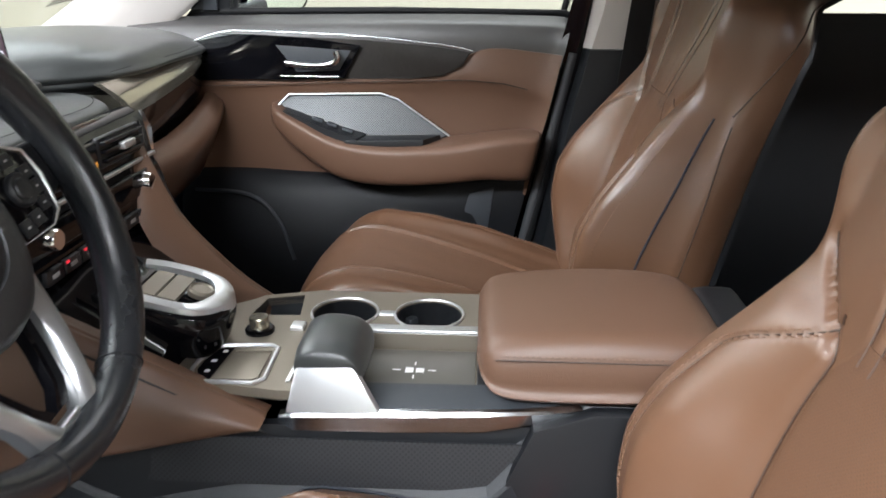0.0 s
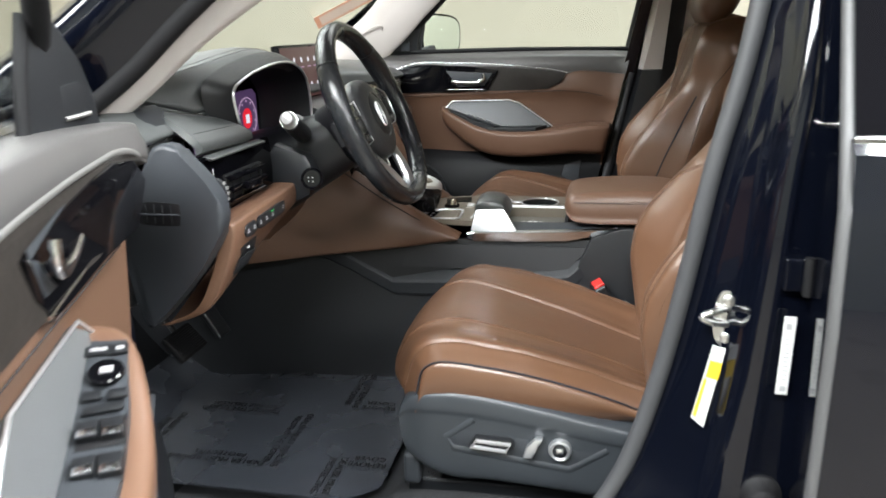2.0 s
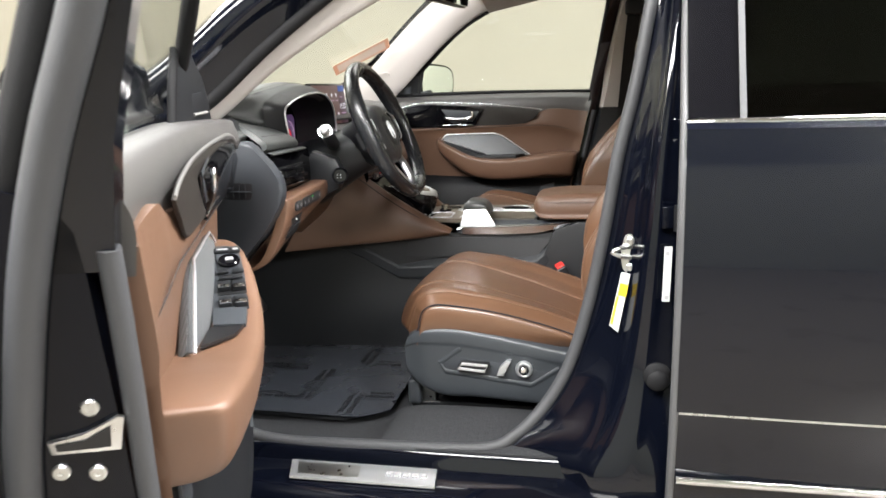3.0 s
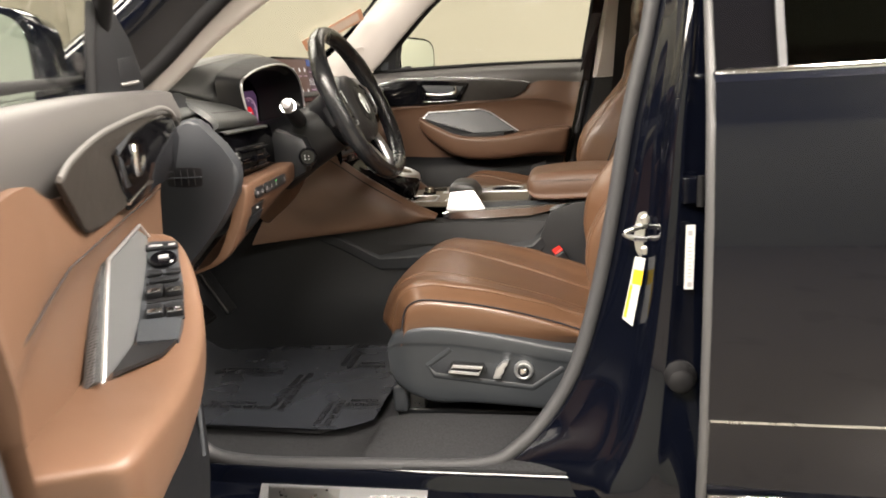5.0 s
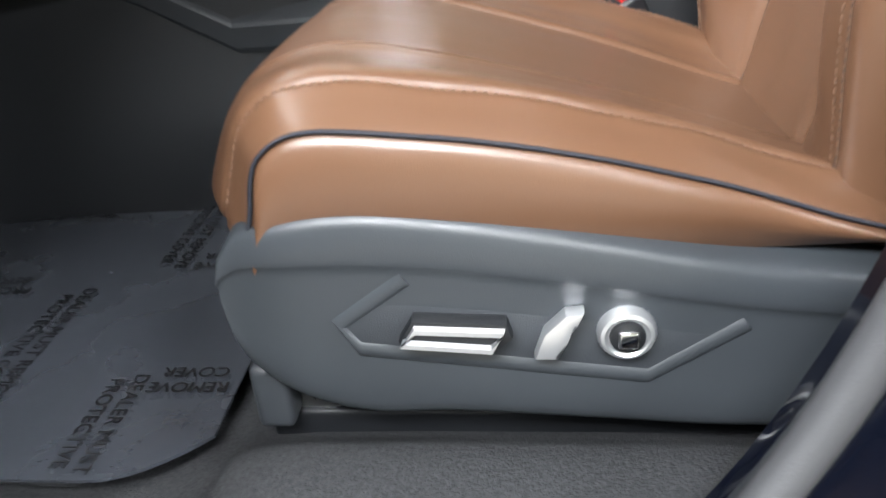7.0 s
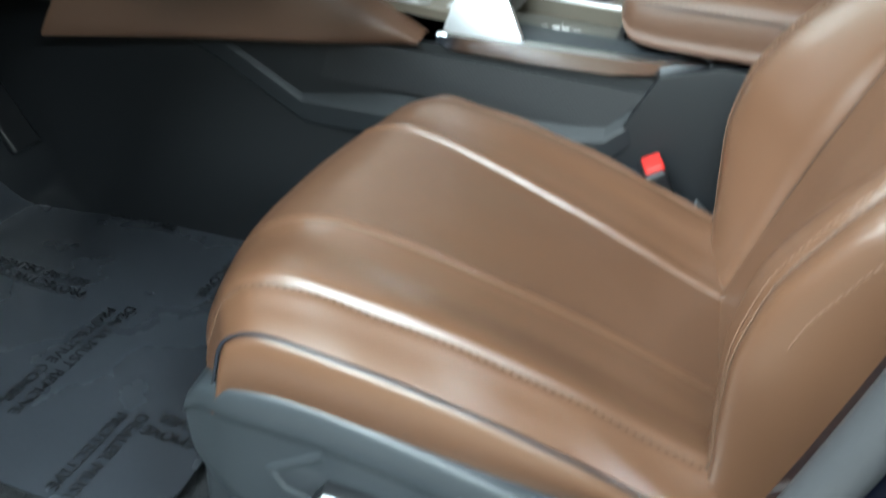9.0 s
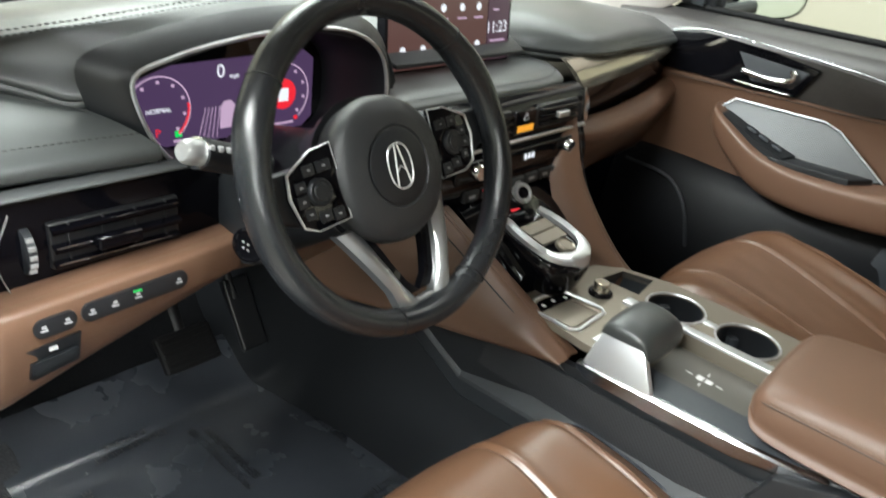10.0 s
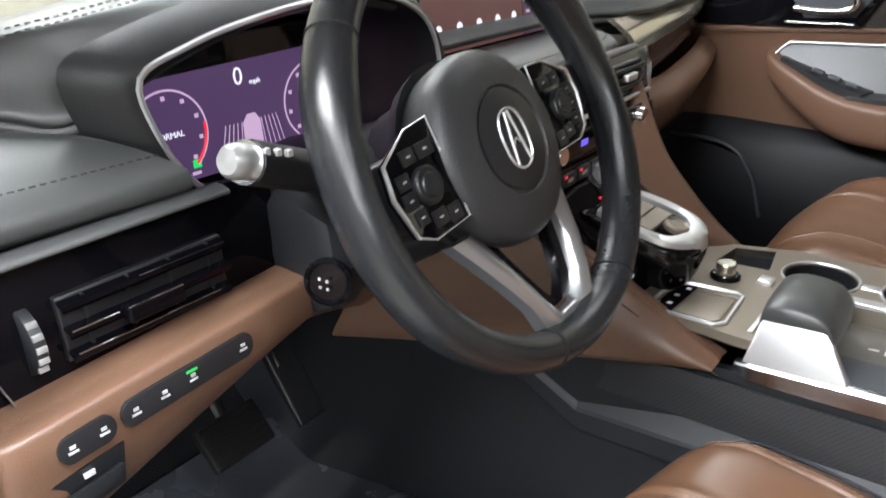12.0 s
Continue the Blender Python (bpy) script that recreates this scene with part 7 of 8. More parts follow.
    prism(bm, [Q(rear_x(z), y, z) for y, z in ((0.808, 0.904), (0.775, 0.907), (0.744, 0.926), (0.737, 0.924), (0.745, 0.888), (0.806, 0.889))], (0.006, 0, 0), 0.002)
    lt = part("latch", bm, steel, t, "zinc latch plate")
    bm = bmesh.new()
    prism(bm, [Q(rear_x(z) + 0.0065, y, z) for y, z in ((0.801, 0.900), (0.775, 0.9025), (0.750, 0.9165), (0.753, 0.8935), (0.800, 0.8935))], (0.001, 0, 0))
    part("latch_slot", bm, black_print, lt)
    for y, z in ((0.766, 0.936), (0.803, 0.867), (0.771, 0.862)):
        bm = bmesh.new()
        lathe(bm, [(0.0085, 0), (0.0085, 0.003), (0.0065, 0.005), (0.003, 0.005), (0.0025, 0.003), (0.0, 0.003)], Matrix.Translation(Q(rear_x(z), y, z)) @ pose(0, 0, 0, 0, 90, 0))
        part("screw", bm, steel, lt, "round steel screw")
    # inner trim, top to bottom
    # (x, y of the inner edge, z of the inner edge, z of the lower edge); the front end swells towards the cabin
    if controls:
        UP = [(-0.705, 0.705, 1.118, 1.075), (-0.665, 0.682, 1.132, 1.085), (-0.63, 0.684, 1.138, 1.092), (-0.56, 0.706, 1.141, 1.092), (-0.45, 0.724, 1.143, 1.060), (-0.1, 0.735, 1.145, 1.06), (0.20, 0.732, 1.142, 1.065), (0.272, 0.718, 1.138, 1.065)]
    else:
        UP = [(-0.74, 0.735, 1.135, 1.03), (-0.45, 0.735, 1.142, 1.04), (-0.1, 0.735, 1.145, 1.06), (0.20, 0.732, 1.142, 1.065), (0.272, 0.718, 1.138, 1.065)]
    sheet("upper_trim", [[(x, 0.780 if x < 0.2 else 0.770, z + (0.002 if controls else 0.014)) for x, y, z, b in UP], [(x, y + 0.010, z + 0.003) for x, y, z, b in UP], [(x, y - 0.004, z - 0.008) for x, y, z, b in UP], [(x, y - 0.012, z - 0.036) for x, y, z, b in UP], [(x, y - 0.006, b) for x, y, z, b in UP]], 0.02, door_pad, "grey soft upper trim")
    mid = sheet("middle_trim", [[(-0.725, 0.728, 1.045), (-0.45, 0.722, 1.055), (-0.1, 0.716, 1.075), (0.03, 0.712, 1.098), (0.20, 0.716, 1.090), (0.268, 0.706, 1.086)], [(-0.725, 0.722, 1.02), (-0.45, 0.712, 1.028), (-0.1, 0.710, 1.038), (0.03, 0.708, 1.040), (0.20, 0.710, 1.018), (0.268, 0.704, 1.01)], [(-0.725, 0.728, 0.99), (-0.45, 0.722, 0.995), (-0.1, 0.722, 1.0), (0.03, 0.722, 1.0), (0.20, 0.722, 0.98), (0.268, 0.708, 0.97)], [(-0.725, 0.735, 0.90), (-0.45, 0.732, 0.90), (-0.1, 0.730, 0.90), (0.03, 0.730, 0.90), (0.20, 0.730, 0.90), (0.265, 0.712, 0.90)], [(-0.725, 0.745, 0.80), (-0.45, 0.740, 0.80), (-0.1, 0.740, 0.80), (0.03, 0.740, 0.80), (0.20, 0.740, 0.80), (0.262, 0.716, 0.80)]], 0.02, leather_trim, "brown leather middle trim", 4, 5)
    # lower trim takes the plastic darkened to stand for shadow
    low = sheet("lower_trim", [[(-0.66, 0.748, 0.86), (-0.42, 0.735, 0.84), (-0.1, 0.735, 0.83), (0.1, 0.735, 0.83), (0.262, 0.722, 0.83)], [(-0.66, 0.725, 0.80), (-0.42, 0.700, 0.79), (-0.1, 0.715, 0.78), (0.1, 0.722, 0.78), (0.26, 0.722, 0.78)], [(-0.66, 0.70, 0.68), (-0.42, 0.672, 0.66), (-0.1, 0.705, 0.66), (0.1, 0.720, 0.66), (0.25, 0.722, 0.66)], [(-0.66, 0.71, 0.52), (-0.42, 0.69, 0.50), (-0.1, 0.71, 0.50), (0.1, 0.725, 0.50), (0.23, 0.74, 0.50)], [(-0.66, 0.76, 0.43), (-0.42, 0.75, 0.42), (-0.1, 0.76, 0.42), (0.1, 0.76, 0.42), (0.22, 0.77, 0.42)]], 0.02, footwell, "black plastic lower trim with pocket, its colour deepened for shade", 4, 4)
    tb("pocket_edge", spline([V(-0.62, 0.700, 0.805), V(-0.50, 0.684, 0.80), V(-0.44, 0.674, 0.75), V(-0.41, 0.672, 0.66)], 5), 0.004, plastic, "pocket edge", parent=low)
    pl("rear_pocket", [(-0.07, 0.722, 0.70), (-0.02, 0.722, 0.80), (0.10, 0.724, 0.815), (0.09, 0.724, 0.69)], -0.006, 0.003, plastic, "grey lower corner panel", parent=low)
    # dark wood blade with bright upper edge and handle
    if controls:
        pl("wood_blade", [(-0.60, 0.688, 1.100), (-0.54, 0.694, 1.112), (-0.42, 0.708, 1.112), (-0.25, 0.712, 1.109), (-0.12, 0.710, 1.101), (-0.058, 0.708, 1.092), (-0.085, 0.708, 1.072), (-0.115, 0.709, 1.052), (-0.14, 0.710, 1.045), (-0.20, 0.711, 1.042), (-0.42, 0.712, 1.038), (-0.60, 0.700, 1.036)], -0.006, 0.003, dark_wood, "dark grey open-pore wood blade")
        tb("blade_edge", spline([V(-0.66, 0.674, 1.088), V(-0.60, 0.676, 1.110), V(-0.55, 0.682, 1.119), V(-0.50, 0.689, 1.119), V(-0.40, 0.699, 1.117), V(-0.25, 0.705, 1.113), V(-0.12, 0.704, 1.104), V(-0.058, 0.7025, 1.094)], 5), 0.0036, grey_edge, "satin grey edge strip", flat=0.6)
        BOWL = [(-0.645, 0.680, 1.072), (-0.60, 0.682, 1.100), (-0.54, 0.688, 1.110), (-0.47, 0.697, 1.106), (-0.38, 0.703, 1.099), (-0.272, 0.704, 1.088), (-0.285, 0.705, 1.058), (-0.315, 0.706, 1.036), (-0.40, 0.707, 1.034), (-0.50, 0.704, 1.034), (-0.63, 0.694, 1.03)]
    else:
        pl("wood_blade", [(-0.42, 0.716, 1.120), (-0.25, 0.714, 1.114), (-0.12, 0.710, 1.104), (-0.03, 0.706, 1.093), (-0.055, 0.707, 1.066), (-0.095, 0.709, 1.045), (-0.16, 0.711, 1.040), (-0.42, 0.716, 1.036)], -0.006, 0.003, dark_wood, "dark grey open-pore wood blade")
        tb("bright_edge", spline([V(-0.60, 0.708, 1.108), V(-0.53, 0.704, 1.128), V(-0.45, 0.702, 1.130), V(-0.25, 0.702, 1.121), V(-0.10, 0.701, 1.106), V(-0.025, 0.700, 1.094)], 5), 0.0016, polished, "satin silver edge strip")
        BOWL = [(-0.64, 0.716, 1.075), (-0.60, 0.714, 1.108), (-0.53, 0.710, 1.124), (-0.47, 0.708, 1.124), (-0.36, 0.706, 1.118), (-0.255, 0.704, 1.104), (-0.29, 0.706, 1.040), (-0.40, 0.708, 1.036), (-0.50, 0.712, 1.036), (-0.63, 0.716, 1.03)]
    tb("seam", [(-0.60, 0.7055, 1.021), (-0.30, 0.7050, 1.031), (-0.05, 0.704, 1.038), (0.08, 0.7045, 1.032), (0.25, 0.716, 1.010)], 0.0008, thread_dark, "", mid)
    hb = pl("handle_bowl", BOWL, -0.007, 0.003, piano, "gloss black handle bowl")
    pl("bowl_inner", [(-0.425, 0.700, 1.104), (-0.275, 0.698, 1.094), (-0.30, 0.699, 1.056), (-0.385, 0.700, 1.052)], -0.0015, 0.0005, plastic, "", hb)
    tb("door_handle", spline([V(-0.405, 0.694, 1.070), V(-0.36, 0.690, 1.066), V(-0.315, 0.686, 1.068), V(-0.300, 0.684, 1.080), V(-0.303, 0.684, 1.094)], 5), 0.0065, chrome, "chrome inner door handle", hb, flat=0.8)
    tb("bowl_edge", [(-0.42, 0.698, 1.044), (-0.30, 0.698, 1.043)], 0.002, chrome, "", hb)
    # arm rest with switch bay and speaker
    ar = bmesh.new()
    rows = []
    for x, yi, zt, zb in ((-0.445, 0.705, 0.985, 0.955), (-0.43, 0.670, 0.983, 0.930), (-0.38, 0.648, 0.960, 0.890), (-0.30, 0.632, 0.925, 0.845), (-0.20, 0.626, 0.912, 0.832), (-0.08, 0.628, 0.917, 0.838), (0.05, 0.632, 0.928, 0.846), (0.16, 0.640, 0.933, 0.842), (0.235, 0.650, 0.933, 0.842), (0.258, 0.672, 0.930, 0.846), (0.266, 0.738, 0.925, 0.850)):
        rows.append(spline([P(x, 0.735, zt + 0.004), P(x, yi + 0.035, zt + 0.003), P(x, yi + 0.012, zt + 0.001), P(x, yi + 0.003, zt - 0.004), P(x, yi, zt - 0.014), P(x, yi + 0.003, (zt + zb) / 2 - 0.008), P(x, yi + 0.012, zb + 0.010), P(x, yi + 0.035, zb), P(x, 0.74, zb - 0.004)], 3))
    cols = [spline([r[j] for r in rows], 4) for j in range(len(rows[0]))]
    slab(ar, [[c[i] for c in cols] for i in range(len(cols[0]))], (0, s * 0.006, -0.002))
    armp = part("arm_rest", ar, leather_trim, t, "brown leather door arm rest", sharp=60)
    bm = bmesh.new()
    stitches(bm, [P(x, 0.640 + 0.03 * smooth01(0.1, 0.25, x), 0.905 + 0.018 * smooth01(-0.2, 0.1, x)) for x in np.linspace(-0.26, 0.23, 50)], 0.004, 0.003, 0.0006)
    part("seam_stitching", bm, thread_dark, armp)
    # perforated speaker standing beside the switch bay, with a silver edge
    spk = [(-0.425, 0.706, 0.988), (-0.405, 0.716, 1.004), (-0.22, 0.718, 1.006), (-0.19, 0.716, 0.998), (-0.085, 0.712, 0.926), (-0.12, 0.702, 0.912), (-0.25, 0.690, 0.905), (-0.40, 0.698, 0.965)]
    bm = bmesh.new()
    prism(bm, [P(*p) for p in spk], (0, s * 0.012, -0.010), 0.002)
    sp = part("speaker_grille", bm, speaker_mat, t, "perforated silver speaker grille")
    tb("speaker_edge", [(-0.43, 0.704, 0.984), (-0.408, 0.710, 1.006), (-0.22, 0.712, 1.009), (-0.186, 0.708, 0.999), (-0.080, 0.702, 0.926)], 0.0021, silver, "satin silver speaker edge", sp)
    A0, A1 = P(-0.412, 0.664, 0.980), P(-0.262, 0.648, 0.932)
    if controls:
        bm = bmesh.new()
        slab(bm, [[P(-0.412, 0.668, 0.980), P(-0.412, 0.702, 0.982)], [P(-0.330, 0.655, 0.950), P(-0.330, 0.700, 0.952)], [P(-0.245, 0.649, 0.928), P(-0.245, 0.696, 0.930)], [P(-0.195, 0.649, 0.920), P(-0.195, 0.692, 0.922)]], (0, 0, -0.014))
        by = part("switch_bay", bm, plastic, t, "dark grey switch panel")
        bm = bmesh.new()
        prism(bm, [P(-0.194, 0.651, 0.9195), P(-0.150, 0.660, 0.9225), P(-0.100, 0.698, 0.927), P(-0.194, 0.696, 0.9195)], (0, 0, -0.004))
        part("pull_pocket", bm, black_print, by, "dark pull pocket")
        d = (A1 - A0).normalized()
        def sw(nm, f, k, sx, sy, h, material, lab="", r=0.002):
            c = A0.lerp(A1, f) + V(0, s * 0.042 * k, 0.0005)
            bm = bmesh.new()
            rbox(bm, (-sx, -sy, 0.0), (sx, sy, h), r, 2)
            bmesh.ops.transform(bm, matrix=frame_of(c, d, (0, 1, 0)), verts=bm.verts)
            return part(nm, bm, material, by, lab)
        sw("small_switch", 0.10, 0.25, 0.007, 0.009, 0.004, plastic_black, "small black switch")
        sw("small_switch", 0.10, 0.72, 0.007, 0.013, 0.004, plastic_black, "small black switch")
        for k in (0.22, 0.60, 0.80):
            sw("switch_mark", 0.10, k, 0.0025, 0.004, 0.0046, grey_print, r=0.0003)
        c = A0.lerp(A1, 0.30) + V(0, s * 0.021, 0.0)
        lathe_part("mirror_dial", [(0.017, 0.0), (0.017, 0.004), (0.015, 0.006), (0.010, 0.005), (0.0, 0.0055)], frame_of(c, d, (0, 1, 0)), piano, by, "round mirror adjuster")
        sw("dial_mark", 0.30, 0.48, 0.004, 0.006, 0.0066, grey_print, r=0.0003)
        sw("small_switch", 0.49, 0.22, 0.006, 0.009, 0.004, plastic_black, "small black switch")
        sw("small_switch", 0.49, 0.75, 0.006, 0.009, 0.004, plastic_black, "small black switch")
        sw("lock_switch", 0.60, 0.50, 0.005, 0.018, 0.004, plastic_black, "wide lock switch")
        for f in (0.78, 1.04):
            sw("switch_well", f, 0.50, 0.017, 0.021, 0.0012, black_print, "dark switch well")
            for k in (0.24, 0.76):
                w = sw("window_switch", f, k, 0.010, 0.0095, 0.009, plastic_black, "window switch")
                sw("switch_tip", f + 0.035, k, 0.004, 0.0080, 0.0102, polished, "bright switch tip", r=0.001)
    else:
        bm = bmesh.new()
        slab(bm, [[P(-0.412, 0.672, 0.979), P(-0.412, 0.702, 0.982)], [P(-0.330, 0.652, 0.949), P(-0.330, 0.700, 0.952)], [P(-0.262, 0.642, 0.930), P(-0.250, 0.696, 0.930)]], (0, 0, -0.014))
        by = part("switch_bay", bm, plastic_black, t, "black switch bay")
        bm = bmesh.new()
        prism(bm, [P(-0.285, 0.640, 0.9265), P(-0.130, 0.652, 0.928), P(-0.098, 0.698, 0.930), P(-0.27, 0.694, 0.926)], (0, 0, -0.018), 0.002)
        part("pull_cup", bm, plastic_black, by, "black pull cup")
        for f in (0.45, 0.65, 0.86):
            c = A0.lerp(A1, f) + V(0, s * 0.022, 0.0)
            bm = bmesh.new()
            rbox(bm, (-0.011, -0.007, 0.0), (0.011, 0.007, 0.006), 0.002, 2)
            bmesh.ops.transform(bm, matrix=frame_of(c, A1 - A0, (0, 1, 0)), verts=bm.verts)
            part("window_switch", bm, plastic, by, "window switch")
    # window: frame, glass, sail panel and mirror
    def yw(z):
        return (0.805 if controls else 0.845) - 0.40 * max(0, z - 1.13)
    TOPW = [(-0.625, 1.165), (-0.50, 1.278), (-0.39, 1.375), (-0.28, 1.448), (-0.15, 1.495), (0.05, 1.512), (0.255, 1.495)]
    if controls:
        TOPW[:3] = [(-0.60, 1.20), (-0.555, 1.265), (-0.43, 1.365)]
    tb("window_frame", spline([V(x, yw(z) - 0.01, z) for x, z in TOPW], 5), 0.014, rubber_black, "dark window frame")
    tb("window_frame", [(0.262, yw(1.49), 1.49), (0.27, yw(1.3), 1.3), (0.275, yw(1.14), 1.14)], 0.018, rubber_black, "dark window frame")
    bm = bmesh.new()
    prism(bm, [P(x, yw(z), z) for x, z in [(-0.60, 1.15)] + TOPW[1:] + [(0.268, 1.15)]], (0, s * 0.003, 0))
    gl = part("window_glass", bm, glass_clear, t, "clear door glass")
    gl.visible_shadow = False
    if controls:
        pl("sail_panel", [(-0.535, 0.768, 1.120), (-0.640, 0.712, 1.120), (-0.630, 0.715, 1.175), (-0.612, 0.722, 1.218), (-0.590, 0.733, 1.258), (-0.555, 0.752, 1.264)], 0.012, 0.004, plastic_black, "black sail panel")
        sc = pl("sail_clip", [(-0.585, 0.7445, 1.150), (-0.616, 0.722, 1.153), (-0.614, 0.721, 1.187), (-0.603, 0.727, 1.193), (-0.586, 0.740, 1.190)], -0.0035, 0.0015, plastic_black, "square cover on the sail panel")
        tb("clip_lip", [(-0.586, 0.738, 1.153), (-0.612, 0.718, 1.156)], 0.0028, grey_edge, "pale lower lip", sc)
        tb("division_bar", [(-0.533, 0.772, 1.115), (-0.540, 0.764, 1.20), (-0.552, 0.755, 1.268)], 0.008, rubber_black, "grey window guide")
    else:
        pl("sail_panel", [(-0.66, 0.80, 1.135), (-0.545, 0.80, 1.150), (-0.520, 0.775, 1.255), (-0.60, 0.79, 1.185)], 0.05, 0.006, plastic_black, "black sail panel")
        pl("sail_clip", [(-0.595, 0.79, 1.165), (-0.565, 0.79, 1.165), (-0.560, 0.78, 1.195), (-0.59, 0.785, 1.192)], -0.006, 0.003, plastic, "square cover on the sail panel")
        tb("division_bar", [(-0.545, 0.83, 1.15), (-0.512, 0.79, 1.275)], 0.008, rubber, "grey window guide")
    tb("belt_seal", [(-0.62, 0.80, 1.162), (-0.2, 0.80, 1.165), (0.275, 0.80, 1.160)], 0.007, rubber_black, "black window seal")
    tb("belt_chrome", [(-0.62, 0.915, 1.130), (-0.2, 0.918, 1.135), (0.29, 0.915, 1.135)], 0.008, chrome, "chrome belt strip")
    # door mirror, turned in towards the driver
    turn = radians(-33 if s > 0 else -6)
    M_M = Matrix.Translation(Q(-0.52, 0.922, 1.188) if controls else P(-0.505, 1.015, 1.212)) @ Matrix.Rotation(turn, 4, "Z")
    def oval(x, f, hw, hh, inward=0.0):
        out = []
        for i in range(40):
            a = TWO * i / 40
            cy, cz = math.cos(a), math.sin(a)
            yy = math.copysign(abs(cy) ** 0.55, cy)
            zz = math.copysign(abs(cz) ** 0.55, cz)
            out.append(M_M @ V(x, yy * hw * f - s * inward, zz * hh * f * (1 - 0.10 * s * yy)))
        return out
    bm = bmesh.new()
    vs = grid(bm, [oval(x, f, 0.104, 0.075, k if controls else 0.0) for x, f, k in ((-0.115, 0.25, 0.03), (-0.10, 0.62, 0.026), (-0.065, 0.90, 0.018), (-0.02, 1.0, 0.005), (0.004, 1.0, 0.0), (0.006, 0.95, 0.0))], close_u=True)
    bm.faces.new(vs[0][::-1])
    bm.faces.new(vs[-1])
    mh = part("mirror_housing", bm, paint, t, "glossy dark mirror housing", sharp=60)
    bm = bmesh.new()
    prism(bm, oval(0.0065, 0.90, 0.104, 0.075), (M_M.to_3x3() @ V(0.003, 0, 0)))
    part("mirror_glass", bm, mirror_mat, mh, "door mirror glass")
    tb("mirror_arm", [(-0.57, 0.82, 1.150), (-0.58, 0.87, 1.150), (-0.57, 0.92, 1.150), (-0.55, 0.97, 1.160)] if controls else [(-0.57, 0.88, 1.150), (-0.55, 0.93, 1.155), (-0.53, 0.98, 1.165)], 0.020, plastic_black, "", mh)
    return t


front_door("passenger_door", 1, "shut passenger door with brown leather trim and silver speaker", False)
dd = front_door("driver_door", -1, "driver door standing wide open, brown leather trim inside", True)
dd.matrix_world = Matrix.Translation(HINGE) @ Matrix.Rotation(radians(-68), 4, "Z") @ Matrix.Rotation(radians(2.2), 4, "Y") @ Matrix.Translation(-HINGE)

# ---- rear door, shut ----
rd = thing("rear_door", "shut glossy dark navy rear door with privacy glass", "car door")
bm = bmesh.new()
SK = [(-0.955, 1.118), (-0.974, 1.105), (-0.985, 1.052), (-0.988, 1.042), (-0.994, 0.92), (-0.992, 0.76), (-0.984, 0.625), (-0.977, 0.610), (-0.966, 0.52), (-0.958, 0.46), (-0.94, 0.36)]
rows = [[V(x + 0.0 * z, y + 0.012 * ((x - 0.8) / 0.5) ** 2 - 0.003, z) for x in np.linspace(0.308, 1.40, 14)] for y, z in SK]
slab(bm, rows, (0, 0.012, 0))
part("outer_skin", bm, paint, rd, "glossy dark navy skin", sharp=30)
box_part("door_frame", (0.316, -0.94, 0.40), (1.38, -0.84, 1.08), 0.01, paint, rd)
tube_part("edge_seal", [(0.318, -0.79, 1.48), (0.310, -0.88, 1.25), (0.307, -0.945, 1.10), (0.3045, -0.970, 1.05), (0.3045, -0.978, 0.92), (0.3045, -0.976, 0.76), (0.3045, -0.966, 0.61), (0.3045, -0.945, 0.46), (0.3045, -0.93, 0.38)], 0.008, rubber_light, rd, "light grey rubber edge strip", n=8, up=(1, 0, 0))
tube_part("belt_chrome", [(x, -0.955 + 0.012 * ((x - 0.8) / 0.5) ** 2, 1.113 + 0.010 * (x - 0.3)) for x in np.linspace(0.31, 1.4, 10)], 0.0085, chrome, rd, "chrome belt strip", n=8)
tube_part("lower_chrome", [(x, -0.964, 0.486) for x in np.linspace(0.312, 1.4, 8)], 0.008, chrome, rd, "chrome lower strip", n=8)
tube_part("crease_strip", [(x, -0.980 + 0.012 * ((x - 0.8) / 0.5) ** 2, 0.617) for x in np.linspace(0.312, 1.4, 12)], 0.0045, steel, rd, "dull bright crease strip", n=8)
def wy(z):
    return -0.945 + 0.40 * (z - 1.12)
def win_poly(x0, x1, off, nm, material, lab, z0=1.122, z1=1.47):
    bm = bmesh.new()
    rows = [[V(x, wy(z) + off, z) for x in (x0, (x0 + x1) / 2, x1)] for z in (z0, 1.2, 1.3, 1.4, z1)]
    slab(bm, rows, (0, 0.006, 0))
    return part(nm, bm, material, rd, lab)
win_poly(0.312, 0.392, 0.0, "pillar_cover", piano, "gloss black pillar cover")
win_poly(0.392, 0.402, -0.004, "glass_run", rubber, "grey glass run")
win_poly(0.402, 1.35, 0.006, "window_glass", glass_dark, "dark privacy glass")
tube_part("roof_drip", [(0.30, -0.785, 1.485), (0.8, -0.79, 1.50), (1.35, -0.80, 1.47)], 0.02, paint, rd)

# ---- small things at the door opening ----
strk = thing("door_striker", "zinc door striker loop bolted to the pillar", "door striker")
bm = bmesh.new()
prism(bm, [V(p.x, -0.846, p.y) for p in spline([V(a, b, 0) for a, b in ((0.232, 0.912), (0.252, 0.908), (0.258, 0.875), (0.246, 0.840), (0.230, 0.842), (0.224, 0.875))], 4, True)], (0, -0.005, 0), 0.0015)
part("plate", bm, steel, strk)
tube_part("loop", spline([V(0.245, -0.849, 0.891), V(0.224, -0.861, 0.889), V(0.208, -0.863, 0.881), V(0.224, -0.861, 0.873), V(0.245, -0.849, 0.868)], 5), 0.0048, steel, strk, n=8)
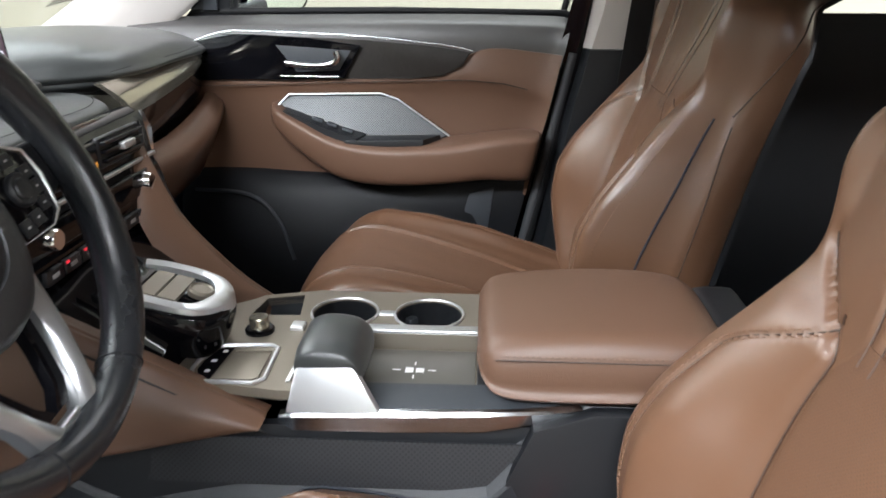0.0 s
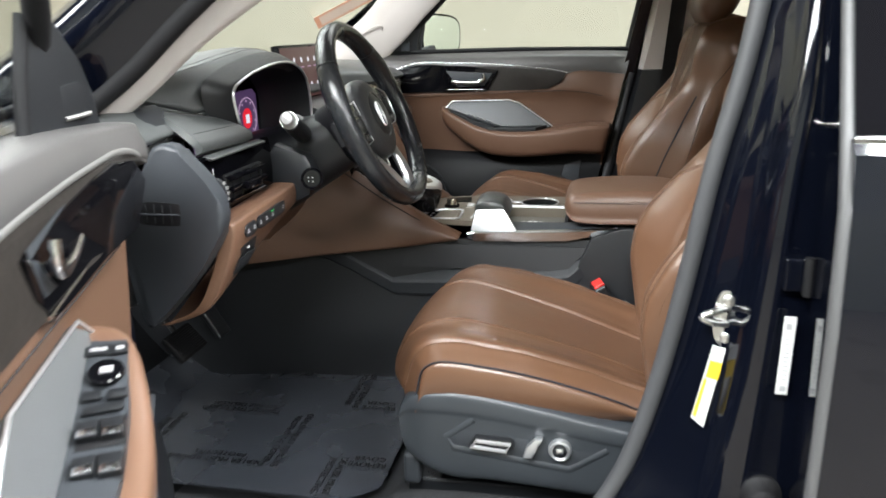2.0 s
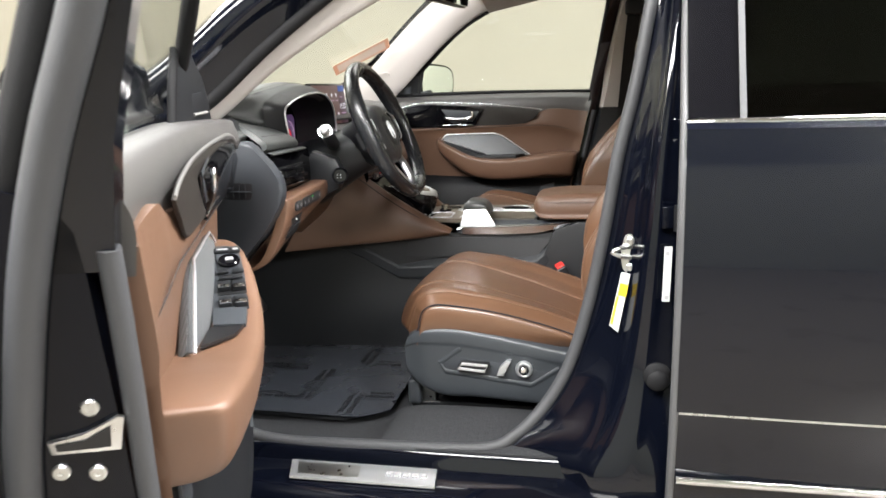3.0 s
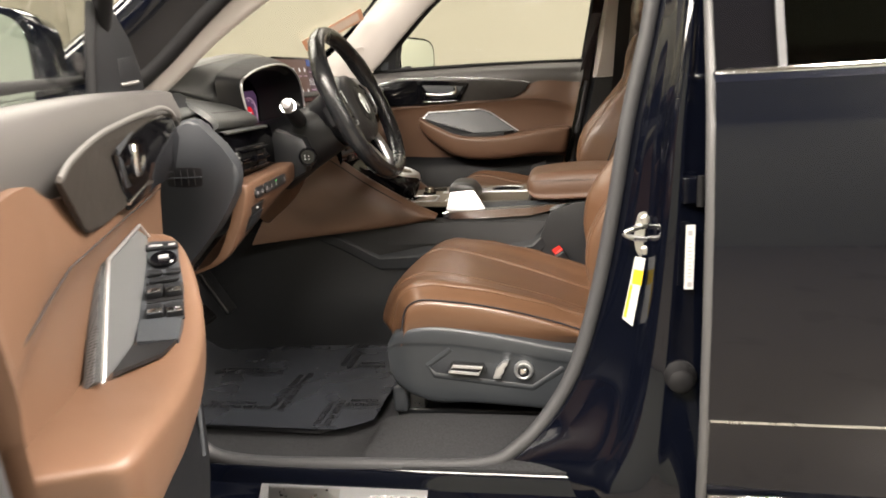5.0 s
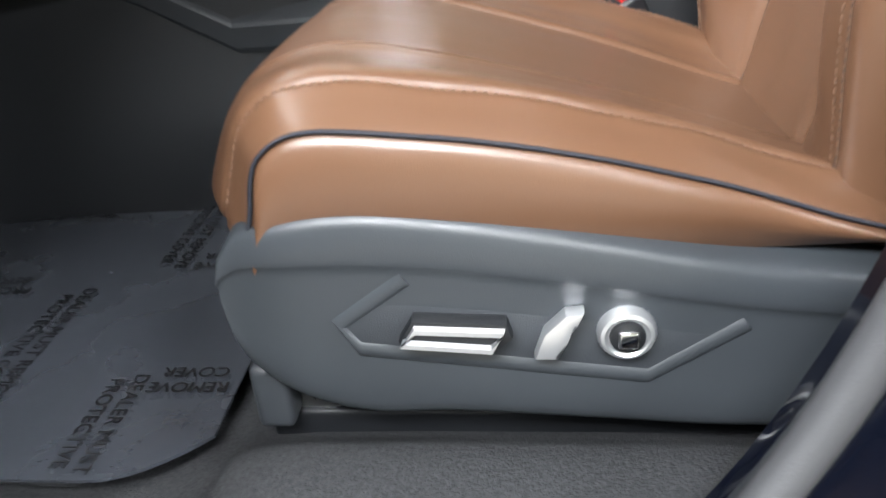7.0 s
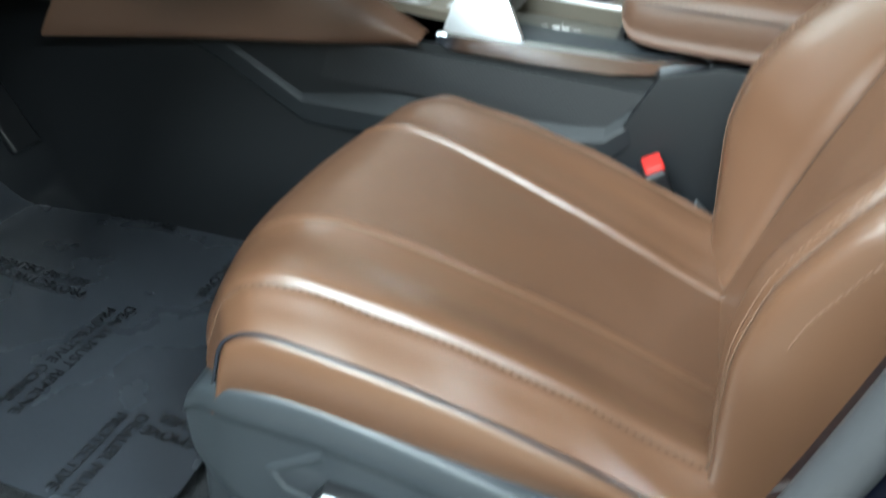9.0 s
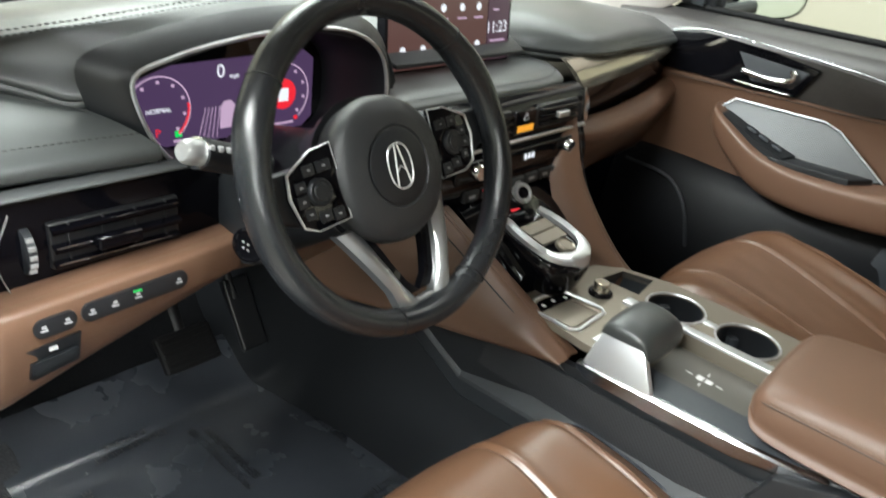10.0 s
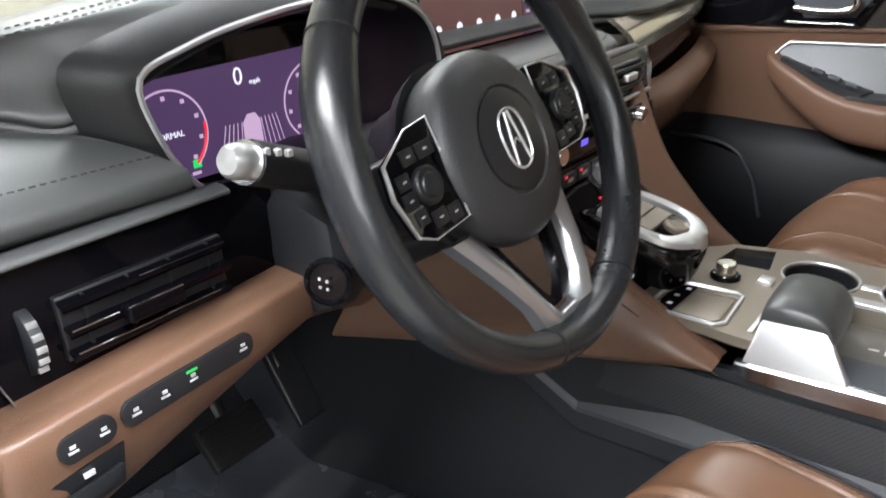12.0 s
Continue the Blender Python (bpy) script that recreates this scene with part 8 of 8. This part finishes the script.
for z in (0.902, 0.850):
    lathe_part("bolt", [(0.008, 0), (0.008, 0.004), (0.005, 0.006), (0.0, 0.006)], Matrix.Translation((0.242, -0.851, z)) @ pose(0, 0, 0, 90, 0, 0), steel, strk, "", 10)
strk.matrix_world = pose(-0.009, 0.060, -0.016)
yl = thing("tyre_label", "white and yellow paper label on the door pillar", "label")
bm = bmesh.new()
prism(bm, [V(0.226, -0.8475, 0.822), V(0.243, -0.8475, 0.818), V(0.222, -0.8475, 0.700), V(0.205, -0.8475, 0.714)], (0, -0.001, 0))
part("paper", bm, label_white, yl)
bm = bmesh.new()
prism(bm, [V(0.224, -0.8487, 0.800), V(0.2395, -0.8487, 0.797), V(0.2355, -0.8487, 0.772), V(0.220, -0.8487, 0.776)], (0, -0.0006, 0))
part("yellow_field", bm, yellow_print, yl)
bm = bmesh.new()
prism(bm, [V(0.218, -0.8487, 0.774), V(0.222, -0.8487, 0.773), V(0.211, -0.8487, 0.716), V(0.207, -0.8487, 0.718)], (0, -0.0006, 0))
part("yellow_bar", bm, yellow_print, yl)
yl.matrix_world = pose(-0.010, 0.048, 0.004)
wl = thing("data_label", "narrow white printed label on the pillar edge", "label")
bm = bmesh.new()
prism(bm, [V(0.291, -0.888, 0.885), V(0.305, -0.888, 0.885), V(0.303, -0.888, 0.780), V(0.289, -0.888, 0.780)], (0, -0.001, 0))
part("paper", bm, label_white, wl)
for z in (0.872, 0.788):
    box_part("print_block", (0.2935, -0.8898, z - 0.004), (0.3005, -0.889, z + 0.004), 0.0002, grey_print, wl)
for i in range(10):
    box_part("print_bar", (0.294, -0.8898, 0.800 + i * 0.006), (0.300, -0.889, 0.8015 + i * 0.006), 0.0002, grey_print, wl)
wl.matrix_world = pose(0, 0.050, 0)
bp = thing("door_bump_stop", "round black rubber stopper in the pillar", "bump stop")
lathe_part("stopper", [(0.028, 0), (0.028, 0.008), (0.022, 0.014), (0.020, 0.030), (0.012, 0.036), (0.0, 0.036)], Matrix.Translation((0.285, -0.872, 0.632)) @ pose(0, 0, 0, 90, 0, 0), rubber_black, bp)
bp.matrix_world = pose(0, 0.046, -0.004)
hg = thing("rear_door_hinge", "dark painted rear door hinge on the pillar", "hinge", "rear door hinges")
box_part("leaf", (0.272, -0.882, 0.498), (0.300, -0.870, 0.540), 0.004, paint_inner, hg)
tube_part("pin", [(0.299, -0.886, 0.495), (0.299, -0.886, 0.543)], 0.006, rubber_black, hg)
hg.matrix_world = pose(0, 0.04, 0)
copy_thing(hg, Matrix.Translation((0.012, 0.04, 0.42)))
